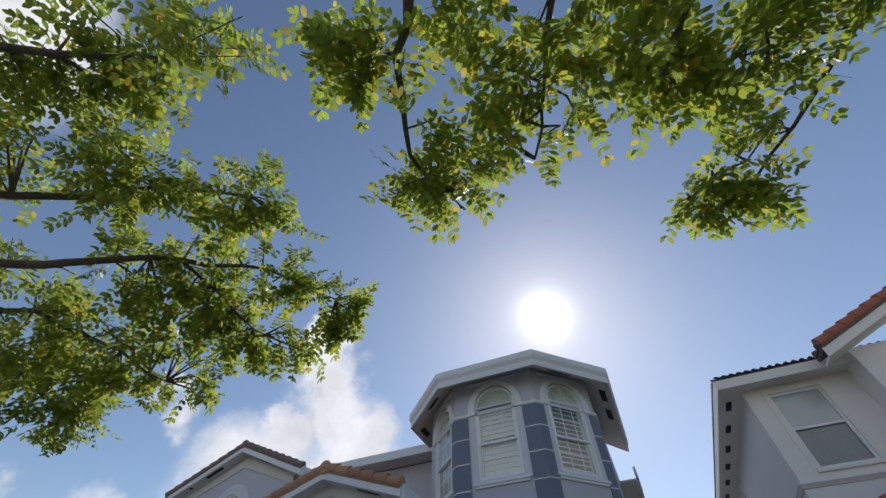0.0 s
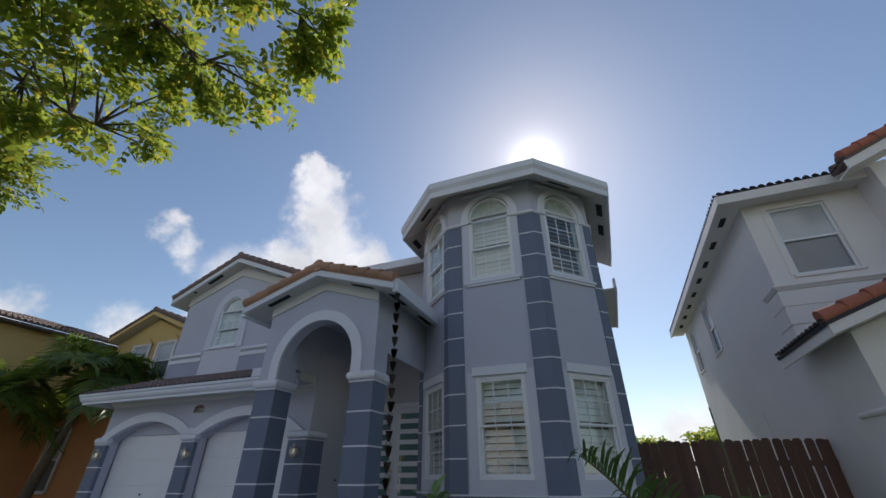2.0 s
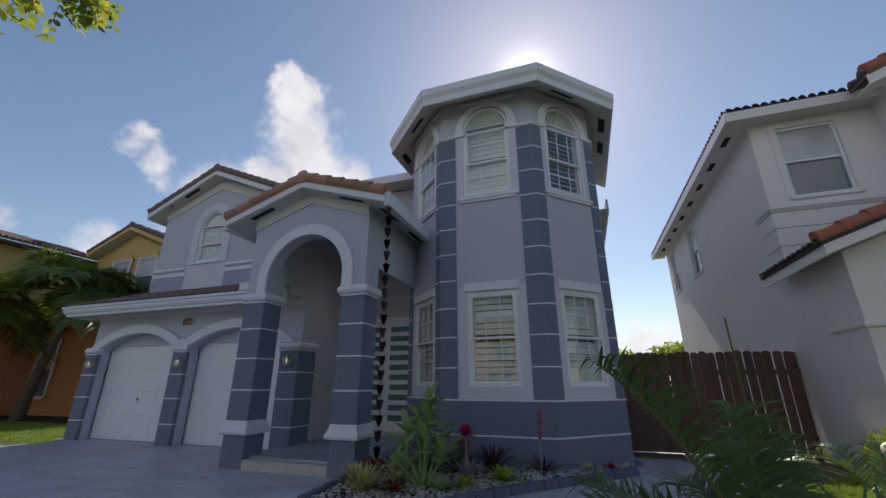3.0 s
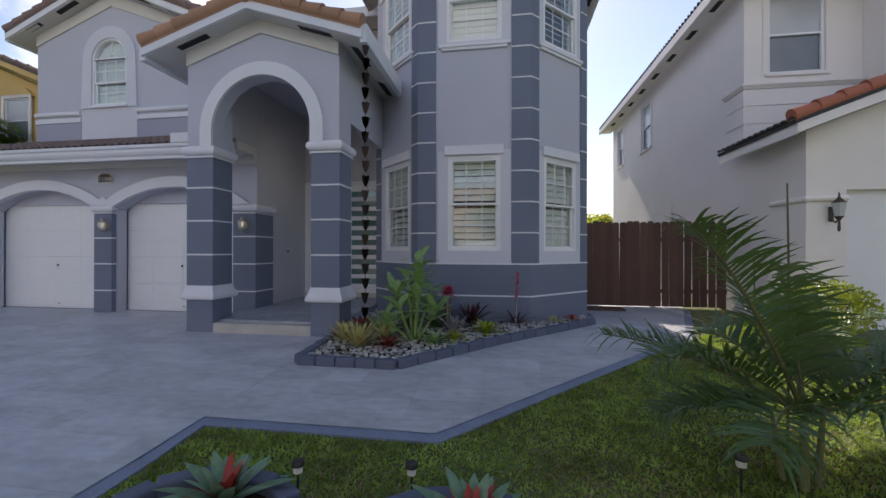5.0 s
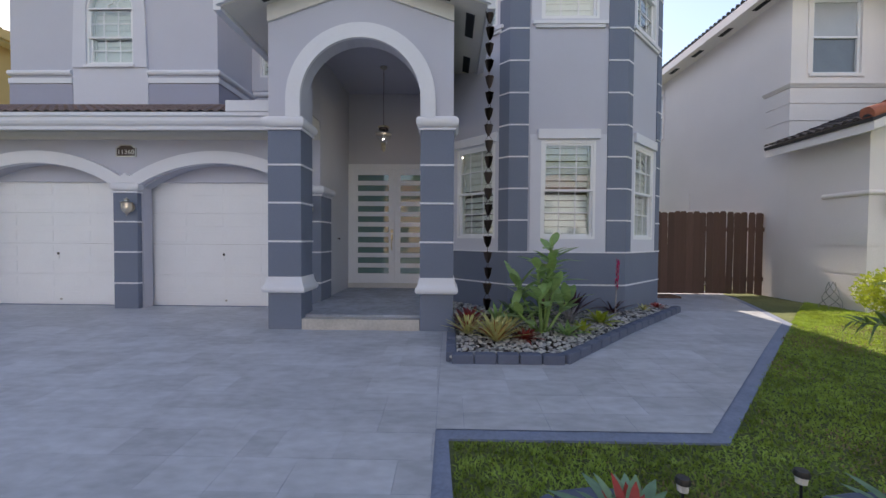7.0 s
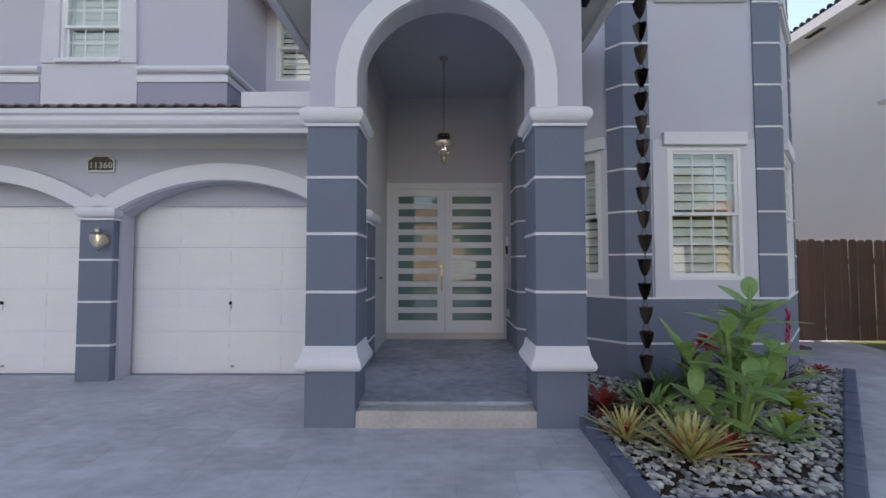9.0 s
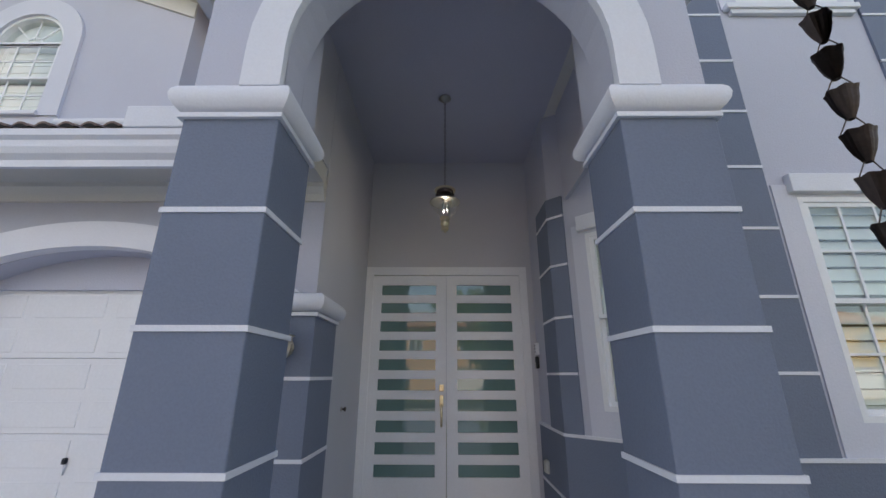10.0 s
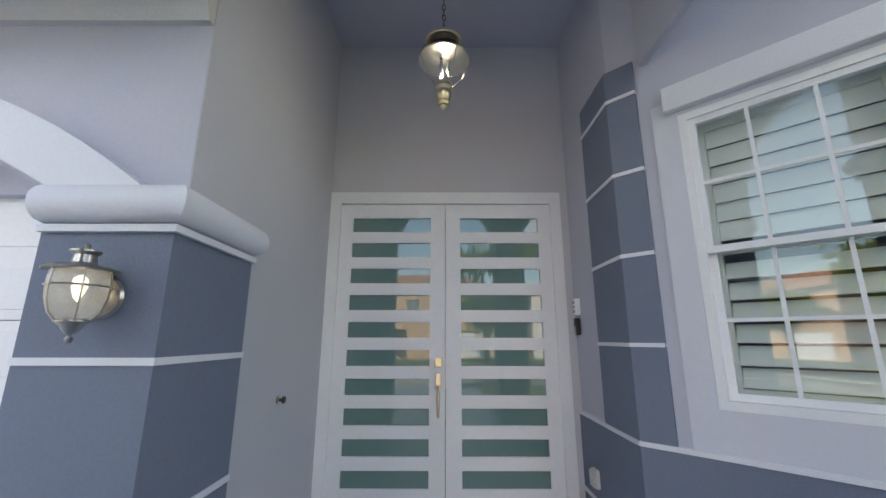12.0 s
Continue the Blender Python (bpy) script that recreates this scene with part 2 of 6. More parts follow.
M_ASPHALT = material("asphalt", (0.05, 0.05, 0.052), 0.9, var=0.2, scale=2, fine=120, bump=0.4)
M_CONCRETE = material("concrete", (0.36, 0.35, 0.33), 0.85, var=0.12, scale=2, fine=80, bump=0.3)

M_WHITEWALL = material("pale_lavender_white_stucco", (0.62, 0.63, 0.71), 0.8, var=0.04, scale=1.5, fine=80, bump=0.2)
M_PEACH = material("peach_stucco", (0.62, 0.42, 0.28), 0.85, var=0.06, scale=1, fine=70, bump=0.3)


# ---- building helpers ----
def thing(name, at=(0, 0, 0), label="", category="", group="", kind="", m=None):
    e = new(name)
    e.empty_display_size = 0.1
    e.matrix_world = m if m is not None else Matrix.Translation(at)
    return tagged(e, label, category, group, kind)


def mesh_of(name, bm, mat, smooth=False):
    me = bpy.data.meshes.new(name)
    bm.to_mesh(me)
    bm.free()
    me.materials.append(mat)
    if smooth:
        for p in me.polygons:
            p.use_smooth = True
        me.set_sharp_from_angle(angle=radians(38))
    return me


def part(name, bm, mat, parent=None, label="", smooth=False, m=None):
    """One mesh under a thing or part; its coordinates are the parent's own."""
    ob = new(name, mesh_of(name, bm, mat, smooth))
    if parent is not None:
        ob.parent = parent
    if m is not None:
        ob.matrix_basis = m
    return tagged(ob, label)


def solid(name, bm, mat, label="", category="", kind="structure", smooth=False):
    ob = new(name, mesh_of(name, bm, mat, smooth))
    return tagged(ob, label, category, "", kind)


def box(bm, x0, y0, z0, x1, y1, z1, m=None, bevel=0.0):
    r = bmesh.ops.create_cube(bm, size=1.0, matrix=Matrix.Translation(((x0 + x1) / 2, (y0 + y1) / 2, (z0 + z1) / 2)) @ Matrix.Diagonal((abs(x1 - x0), abs(y1 - y0), abs(z1 - z0), 1)))
    vs = r["verts"]
    if bevel:
        es = list({e for v in vs for e in v.link_edges})
        out = bmesh.ops.bevel(bm, geom=es, offset=bevel, segments=2, affect="EDGES", profile=0.5)
        vs = list({v for f in out["faces"] for v in f.verts} | {v for v in vs if v.is_valid})
    if m is not None:
        bmesh.ops.transform(bm, matrix=m, verts=[v for v in vs if v.is_valid])
    return bm


def new_box(*a, **k):
    return box(bmesh.new(), *a, **k)


def slab(loops, depth, m=None):
    """A plate in the local xz plane, front at y=0 and back at y=depth; loops: outline first, then holes."""
    bm = bmesh.new()
    for lp in loops:
        vs = [bm.verts.new((x, 0, z)) for x, z in lp]
        for i, v in enumerate(vs):
            bm.edges.new((v, vs[(i + 1) % len(vs)]))
    bmesh.ops.triangle_fill(bm, edges=bm.edges[:], use_beauty=True)
    out = bmesh.ops.extrude_face_region(bm, geom=bm.faces[:])
    bmesh.ops.translate(bm, verts=[v for v in out["geom"] if isinstance(v, bmesh.types.BMVert)], vec=(0, depth, 0))
    bmesh.ops.recalc_face_normals(bm, faces=bm.faces[:])
    if m is not None:
        bmesh.ops.transform(bm, matrix=m, verts=bm.verts[:])
    return bm


def rect(x0, z0, x1, z1):
    return [(x0, z0), (x1, z0), (x1, z1), (x0, z1)]


def arch_loop(x0, x1, z0, spring, rise=None, n=20):
    """A rectangle with an arched top; rise: height of the arch over its springing (half the width by default)."""
    h = (x1 - x0) / 2
    rise = h if rise is None else rise
    r = (h * h + rise * rise) / (2 * rise)
    a = math.asin(min(1.0, h / r)) if rise < h else math.pi / 2
    cx, cz = (x0 + x1) / 2, spring + rise - r
    pts = [(x0, z0), (x1, z0)] if z0 is not None else []
    for i in range(n + 1):
        t = a - 2 * a * i / n
        pts.append((cx + r * math.sin(t), cz + r * math.cos(t)))
    return pts


def band(outer, inner, depth, y=0.0):
    """A strip between two open lines of the same count, in the xz plane, from y back to y+depth."""
    bm = bmesh.new()
    rows = []
    for (a, b) in zip(outer, inner):
        rows.append([bm.verts.new((a[0], y, a[1])), bm.verts.new((b[0], y, b[1])), bm.verts.new((b[0], y + depth, b[1])), bm.verts.new((a[0], y + depth, a[1]))])
    for p, q in zip(rows, rows[1:]):
        for i in range(4):
            j = (i + 1) % 4
            bm.faces.new((p[i], p[j], q[j], q[i]))
    bm.faces.new(rows[0])
    bm.faces.new(rows[-1][::-1])
    bmesh.ops.recalc_face_normals(bm, faces=bm.faces[:])
    return bm


def sweep(profile, path, closed=False, bm=None):
    """A moulding: profile of (outward, up) carried along a path of (x, y, z) corners seen from above, mitred; outward is to the right of the way."""
    bm = bm or bmesh.new()
    n = len(path)
    rings = []
    for i, p in enumerate(path):
        p = Vector(p)
        a = Vector(path[i - 1]) if (i > 0 or closed) else None
        b = Vector(path[(i + 1) % n]) if (i < n - 1 or closed) else None
        d1 = (p - a).xy.normalized() if a is not None else None
        d2 = (b - p).xy.normalized() if b is not None else None
        d1 = d1 or d2
        d2 = d2 or d1
        n1, n2 = Vector((d1.y, -d1.x)), Vector((d2.y, -d2.x))
        mt = (n1 + n2)
        mt = mt / max(0.2, mt.dot(n1))
        rings.append([bm.verts.new((p.x + mt.x * o, p.y + mt.y * o, p.z + u)) for o, u in profile])
    k = len(profile)
    pairs = list(zip(rings, rings[1:])) + ([(rings[-1], rings[0])] if closed else [])
    for p, q in pairs:
        for i in range(k):
            j = (i + 1) % k
            bm.faces.new((p[i], p[j], q[j], q[i]))
    if not closed:
        bm.faces.new(rings[0][::-1])
        bm.faces.new(rings[-1])
    bmesh.ops.recalc_face_normals(bm, faces=bm.faces[:])
    return bm


def round_profile(out, h, back=-0.02, n=8):
    """A bullnose: a half-round front."""
    pts = [(back, 0)]
    for i in range(n + 1):
        a = -math.pi / 2 + math.pi * i / n
        pts.append((out - h / 2 + h / 2 * math.cos(a), h / 2 + h / 2 * math.sin(a)))
    pts.append((back, h))
    return pts


def tube(bm, pts, radii, sides=8):
    """A tapering tube through points."""
    rings = []
    ref = Vector((0.3, 0.9, 0.2))
    for i, p in enumerate(pts):
        p = Vector(p)
        d = (Vector(pts[min(i + 1, len(pts) - 1)]) - Vector(pts[max(i - 1, 0)])).normalized()
        u = d.cross(ref)
        if u.length < 0.1:
            u = d.cross(Vector((1, 0, 0)))
        u.normalize()
        v = d.cross(u)
        rings.append([bm.verts.new(p + (u * math.cos(2 * math.pi * k / sides) + v * math.sin(2 * math.pi * k / sides)) * radii[i]) for k in range(sides)])
    for a, b in zip(rings, rings[1:]):
        for k in range(sides):
            j = (k + 1) % sides
            bm.faces.new((a[k], a[j], b[j], b[k]))
    bm.faces.new(rings[0][::-1])
    bm.faces.new(rings[-1])
    return bm


def lathe(profile, sides=24, bm=None, m=None):
    """A turned shape: profile of (radius, z)."""
    bm = bm or bmesh.new()
    start = len(bm.verts)
    rings = [[bm.verts.new((max(r, 0.0005) * math.cos(2 * math.pi * k / sides), max(r, 0.0005) * math.sin(2 * math.pi * k / sides), z)) for k in range(sides)] for r, z in profile]
    for a, b in zip(rings, rings[1:]):
        for k in range(sides):
            j = (k + 1) % sides
            bm.faces.new((a[k], a[j], b[j], b[k]))
    bm.faces.new(rings[0][::-1])
    bm.faces.new(rings[-1])
    if m is not None:
        bm.verts.ensure_lookup_table()
        bmesh.ops.transform(bm, matrix=m, verts=bm.verts[start:])
    return bm


# ---- ground ----
def ground_z(y):
    return float(np.interp(y, [0, 3.7, 6.7, 8.3], [-0.1, -0.04, 0.125, 0.15]))


def draped(poly, top, bottom):
    """A sheet or slab with a plan outline, laid over the slope of the ground."""
    bm = bmesh.new()
    bm.faces.new([bm.verts.new((x, y, 0)) for x, y in poly])
    for y in (0, 3.7, 6.7, 8.3):
        bmesh.ops.bisect_plane(bm, geom=bm.verts[:] + bm.edges[:] + bm.faces[:], plane_co=(0, y, 0), plane_no=(0, 1, 0))
    bmesh.ops.recalc_face_normals(bm, faces=bm.faces[:])
    if bm.faces[:][0].normal.z < 0:
        bmesh.ops.reverse_faces(bm, faces=bm.faces[:])
    if bottom is not None:
        base = bm.faces[:]
        out = bmesh.ops.extrude_face_region(bm, geom=base, use_keep_orig=True)
        up = [v for v in out["geom"] if isinstance(v, bmesh.types.BMVert)]
        ups = set(up)
        for v in bm.verts:
            v.co.z = ground_z(v.co.y) + (top if v in ups else bottom)
        bmesh.ops.recalc_face_normals(bm, faces=bm.faces[:])
    else:
        for v in bm.verts:
            v.co.z = ground_z(v.co.y) + top
    return bm


solid("ground", draped([(-400, -400), (400, -400), (400, 400), (-400, 400)], -0.02, None), M_GRASS, "green lawn ground with dry patches around the houses", "lawn")
solid("pavement_driveway", draped([(-12.5, 8.5), (-12.5, 6.4), (-12.5, -3.0), (-4.0, -3.0), (-4.0, 3.4), (-4.04, 4.2), (-2.16, 4.2), (0.95, 7.38), (2.0, 10.0), (2.0, 13), (-0.2, 13), (-0.2, 8.5)], -0.004, -0.06), M_BORDER, "grey marbled stone paver driveway and walk", "driveway")

# ---- the house ----
# garage
gar = thing("garage_wall", (0, 0, 0), kind="structure")
GZ = 3.1
hole_l = arch_loop(-12.18, -9.64, 0.1, 2.15, 0.4)
hole_r = arch_loop(-9.17, -6.64, 0.1, 2.15, 0.4)
part("wall_front", slab([rect(-12.55, 0.1, -6.2, GZ), hole_l, hole_r], 0.19, Matrix.Translation((0, 8.06, 0))), M_WALL, gar)
for x0, x1 in ((-12.18, -9.64), (-9.17, -6.64)):
    part("tympanum", slab([[(x0 - 0.1, 2.275), (x1 + 0.1, 2.275), (x1 + 0.1, 2.9), (x0 - 0.1, 2.9)]], 0.05, Matrix.Translation((0, 8.252, 0))), M_WALL, gar)
solid("wall_garage_side", new_box(-12.55, 8.25, 0.1, -12.3, 16, 3.15), M_WALL)


def garage_door(x0, x1, hx):
    d = thing("garage_door", ((x0 + x1) / 2, 8.3, 0.15), "white sectional garage door with raised panels", "garage door", "garage doors")
    w, h, n = (x1 - x0) / 2, 2.13, 4
    for s in range(n):
        z0 = s * h / n
        bm = new_box(-w, 0, z0 + 0.0015, w, 0.04, z0 + h / n - 0.0015, bevel=0.003)
        sec = part("door_section", bm, M_WHITE, d)
        for k in range(4):
            for j in range(2):
                c = -w + (k + 0.5) * 2 * w / 4
                zc = z0 + (j + 0.5) * h / n / 2
                part("raised_panel", new_box(c - w / 4 + 0.05, -0.005, zc - 0.09, c + w / 4 - 0.05, 0.01, zc + 0.09, bevel=0.004), M_WHITE, sec)
    hb = new_box(hx - 0.012, -0.03, 0.87, hx + 0.012, 0.0, 0.91, bevel=0.004)
    part("handle", new_box(hx - 0.008, -0.02, 0.8, hx + 0.008, 0.0, 0.865, bevel=0.003), M_WHITE, d)
    part("pull_handle", new_box(hx + 0.02, -0.02, 0.08, hx + 0.05, 0.0, 0.11, bevel=0.003), M_NICKEL, d, "small grey metal pull handle")
    part("handle", hb, M_BLACK, d, "small black lock handle")
    return d


garage_door(-12.22, -9.6, 0.045)
garage_door(-9.21, -6.6, -0.045)


# pillars with stripes and mouldings
def pillar(name, x0, x1, y0, y1, z0, z1, stripes, skirt=None, cap=None, label="", closed=True, swell=0.058):
    p = thing(name, ((x0 + x1) / 2, (y0 + y1) / 2, z0), label, "pillar", "", "structure")
    ox, oy = (x0 + x1) / 2, (y0 + y1) / 2
    hx, hy = (x1 - x0) / 2, (y1 - y0) / 2
    part("shaft", new_box(-hx, -hy, 0, hx, hy, z1 - z0, bevel=0.006), M_DARK, p)
    path = [(-hx, hy, 0), (-hx, -hy, 0), (hx, -hy, 0), (hx, hy, 0)]
    for z in stripes:
        bm = sweep([(-0.01, -0.012), (0.008, -0.012), (0.008, 0.012), (-0.01, 0.012)], [(a, b, z - z0) for a, b, c in path], closed=closed)
        part("groove_stripe", bm, M_TRIM, p)
    if skirt:
        h = skirt[1] - skirt[0]
        prof = [(-0.02, 0), (0.035, 0), (0.055, 0.015), (0.064, 0.045), (0.056, 0.075), (0.038, 0.1), (0.022, 0.14), (0.01, h), (-0.02, h)]
        part("skirt_moulding", sweep(prof, [(a, b, skirt[0] - z0) for a, b, c in path], closed=closed), M_TRIM, p, smooth=True)
    if cap:
        h = cap[1] - cap[0]
        part("capital", sweep(round_profile(swell, h), [(a, b, cap[0] - z0) for a, b, c in path], closed=closed), M_TRIM, p, smooth=True)
        part("cap_fillet", sweep([(-0.01, 0), (0.02, 0), (0.02, 0.025), (-0.01, 0.025)], [(a, b, cap[0] - z0 - 0.03) for a, b, c in path], closed=closed), M_TRIM, p)
    return p


ST = (1.29, 1.797, 2.293)
pillar("pillar_porch", -6.44, -6.0, 6.7, 7.13, 0.08, 2.775, ST, (0.615, 0.825), (2.775, 2.925), "slate blue square porch pillar with white stripes")
pillar("pillar_porch", -4.437, -4.0, 6.7, 7.13, 0.08, 2.775, ST, (0.615, 0.825), (2.775, 2.925), "slate blue square porch pillar with white stripes")
GS = (0.62, 1.12, 1.62)
GS_FRONT = (0.57, 1.085, 1.585)
pillar("pillar_garage", -12.58, -12.17, 7.965, 8.056, 0.1, 2.09, GS_FRONT, None, (2.09, 2.235), "slate blue garage pillar with white stripes", False, 0.04)
pillar("pillar_garage", -9.605, -9.2, 7.965, 8.056, 0.1, 2.09, GS_FRONT, None, (2.09, 2.235), "slate blue garage pillar with white stripes", False, 0.04)
solid("trim_arch_foot", slab([[(-9.59, 2.232), (-9.215, 2.232), (-9.3, 2.31), (-9.405, 2.385), (-9.51, 2.31)]], 0.1, Matrix.Translation((0, 7.957, 0))), M_TRIM)
wing = thing("pillar_garage", (-6.2, 8.0, 0.1), "slate blue garage corner pillar beside the porch", "pillar", "", "structure")
WP = [(-0.4, -0.002), (0.0, -0.002), (0.0, 0.5)]
part("shaft", sweep([(-0.08, 0), (0.05, 0), (0.05, 1.97), (-0.08, 1.97)], [(x, y, 0) for x, y in WP]), M_DARK, wing)
for z in GS:
    part("groove_stripe", sweep([(0.03, -0.012), (0.058, -0.012), (0.058, 0.012), (0.03, 0.012)], [(x, y, z - 0.115) for x, y in WP]), M_TRIM, wing)
part("capital", sweep(round_profile(0.125, 0.13, -0.1), [(x, y, 1.958) for x, y in WP]), M_TRIM, wing, smooth=True)
part("cap_fillet", sweep([(-0.05, 0), (0.07, 0), (0.07, 0.025), (-0.05, 0.025)], [(x, y, 1.925) for x, y in WP]), M_TRIM, wing)
for x0, x1 in ((-12.18, -9.64), (-9.17, -6.64)):
    a = arch_loop(x0 - 0.34, x1 + 0.34, None, 2.2, 0.55, 24)
    b = arch_loop(x0, x1, None, 2.2, 0.35, 24)
    solid("trim_garage_arch", band(a, b, 0.14, 7.96), M_TRIM)

# garage eave
solid("trim_crown", sweep([(-0.02, 0), (0.03, 0), (0.05, 0.05), (0.09, 0.1), (0.09, 0.14), (-0.02, 0.14)], [(-12.55, 9.2, 2.95), (-12.55, 8.06, 2.95), (-6.2, 8.06, 2.95)]), M_CREAM)
solid("soffit_garage", new_box(-12.98, 7.52, 3.085, -6.2, 8.06, 3.11), M_CREAM)
solid("trim_fascia", sweep([(-0.03, 0), (0.0, 0), (0.0, 0.05), (0.04, 0.08), (0.06, 0.12), (0.06, 0.17), (0.09, 0.19), (0.09, 0.24), (-0.03, 0.24)], [(-13.0, 9.2, 2.97), (-13.0, 7.52, 2.97), (-6.26, 7.52, 2.97)]), M_TRIM)
solid("trim_fascia_end", new_box(-6.43, 7.53, 3.112, -6.21, 8.058, 3.248), M_CREAM)
solid("trim_parapet", new_box(-7.415, 7.42, 3.215, -6.43, 7.76, 3.385, bevel=0.01), M_TRIM)


def tile_roof(name, corners, rows, cols, mat, label, r=0.055, end_shade=0.0):
    """Barrel tiles over a sloping quad: corners eave left, eave right, top right, top left."""
    a, b, c, d = [Vector(p) for p in corners]
    th = thing(name, a, label, "roof", "", "structure")
    nrm = (b - a).cross(d - a).normalized()
    base = bmesh.new()
    vs = [base.verts.new(p - a + nrm * k) for k in (-0.06, 0.0) for p in (a, b, c, d)]
    for f in ((0, 3, 2, 1), (4, 5, 6, 7), (0, 1, 5, 4), (1, 2, 6, 5), (2, 3, 7, 6), (3, 0, 4, 7)):
        base.faces.new([vs[i] for i in f])
    part("roof_deck", base, mat, th)
    bm = bmesh.new()
    seg = 5
    for j in range(cols):
        u0, u1 = (j + 0.08) / cols, (j + 0.92) / cols
        for i in range(rows):
            v0, v1 = i / rows, min(1.0, (i + 1.12) / rows)
            ring = []
            for v, lift in ((v0, 0.022), (v1, 0.0)):
                l0, l1 = a.lerp(d, v), b.lerp(c, v)
                row = []
                for s in range(seg + 1):
                    t = s / seg
                    p = l0.lerp(l1, u0 + (u1 - u0) * t) + nrm * (math.sin(math.pi * t) * r + lift) - a
                    row.append(bm.verts.new(p))
                ring.append(row)
            for s in range(seg):
                bm.faces.new((ring[0][s], ring[0][s + 1], ring[1][s + 1], ring[1][s]))
            bm.faces.new(ring[0][::-1])
    tl = part("roof_tile", bm, mat, th, smooth=False)
    tagged(tl, kind="stuff")
    # flat black sheets over the closed tile ends stand in for shade inside them
    if end_shade:
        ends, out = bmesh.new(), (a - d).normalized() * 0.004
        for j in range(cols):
            u0, u1 = (j + 0.5 - 0.42 * end_shade) / cols, (j + 0.5 + 0.42 * end_shade) / cols
            arc_pts = [a.lerp(b, u0 + (u1 - u0) * q / 6) + nrm * (math.sin(math.pi * q / 6) * r * end_shade + 0.012) + out - a for q in range(7)]
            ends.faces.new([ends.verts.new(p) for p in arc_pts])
        tagged(part("tile_end_shade", ends, M_BLACK, th, "black sheets painted as the shade in the tile ends"), kind="stuff")
    return th


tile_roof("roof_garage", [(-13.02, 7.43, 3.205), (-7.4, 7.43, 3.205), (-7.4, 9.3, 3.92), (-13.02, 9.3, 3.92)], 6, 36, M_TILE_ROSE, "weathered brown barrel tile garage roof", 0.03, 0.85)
tile_roof("roof_garage", [(-7.4, 7.75, 3.327), (-6.44, 7.75, 3.327), (-6.44, 9.3, 3.92), (-7.4, 9.3, 3.92)], 5, 6, M_TILE_ROSE, "weathered brown barrel tile garage roof", 0.024)

# second storey over the garage
gable = [(-12.74, 3.4), (-8.61, 3.4), (-8.61, 6.62), (-10.68, 7.38), (-12.74, 6.62)]
solid("wall_upper_gable", slab([gable, arch_loop(-11.19, -10.25, 4.7, 5.78)], 0.2, Matrix.Translation((0, 9.25, 0))), M_WALL)
solid("wall_upper_side", new_box(-8.81, 9.45, 3.4, -8.61, 10.8, 6.6), M_WALL)
solid("wall_upper_left", new_box(-12.74, 9.45, 3.4, -12.54, 16, 6.6), M_WALL)
solid("wall_upper_recess", slab([rect(-8.61, 3.4, -4.0, 6.7), rect(-8.42, 5.0, -7.37, 6.3)], 0.2, Matrix.Translation((0, 10.6, 0))), M_WALL)
solid("trim_eave_recess", new_box(-8.2, 10.05, 6.72, -4.3, 10.1, 6.95), M_TRIM)
solid("soffit_recess", new_box(-8.2, 10.1, 6.72, -4.3, 10.6, 6.75), M_CREAM)


def rake_tiles(p0, p1, mat, r=0.075, step=0.3):
    """Overlapping barrel tiles laid up a sloping edge."""
    a, b = Vector(p0), Vector(p1)
    n = max(2, round((b - a).length / step))
    th = thing("rake_edge", p0, "row of overlapping barrel tiles on the roof edge", "roof", "", "structure")
    me = None
    d = (b - a) / n
    up = Vector((0, 0, 1))
    for i in range(n):
        if me is None:
            bm = bmesh.new()
            tube(bm, [up * 0.03, d * 1.12 + up * 0.01], [r * 1.12, r * 0.92], 12)
            me = mesh_of("edge_tile", bm, mat, True)
        ob = new("edge_tile", me)
        ob.parent = th
        ob.matrix_basis = Matrix.Translation(d * i)
    return th


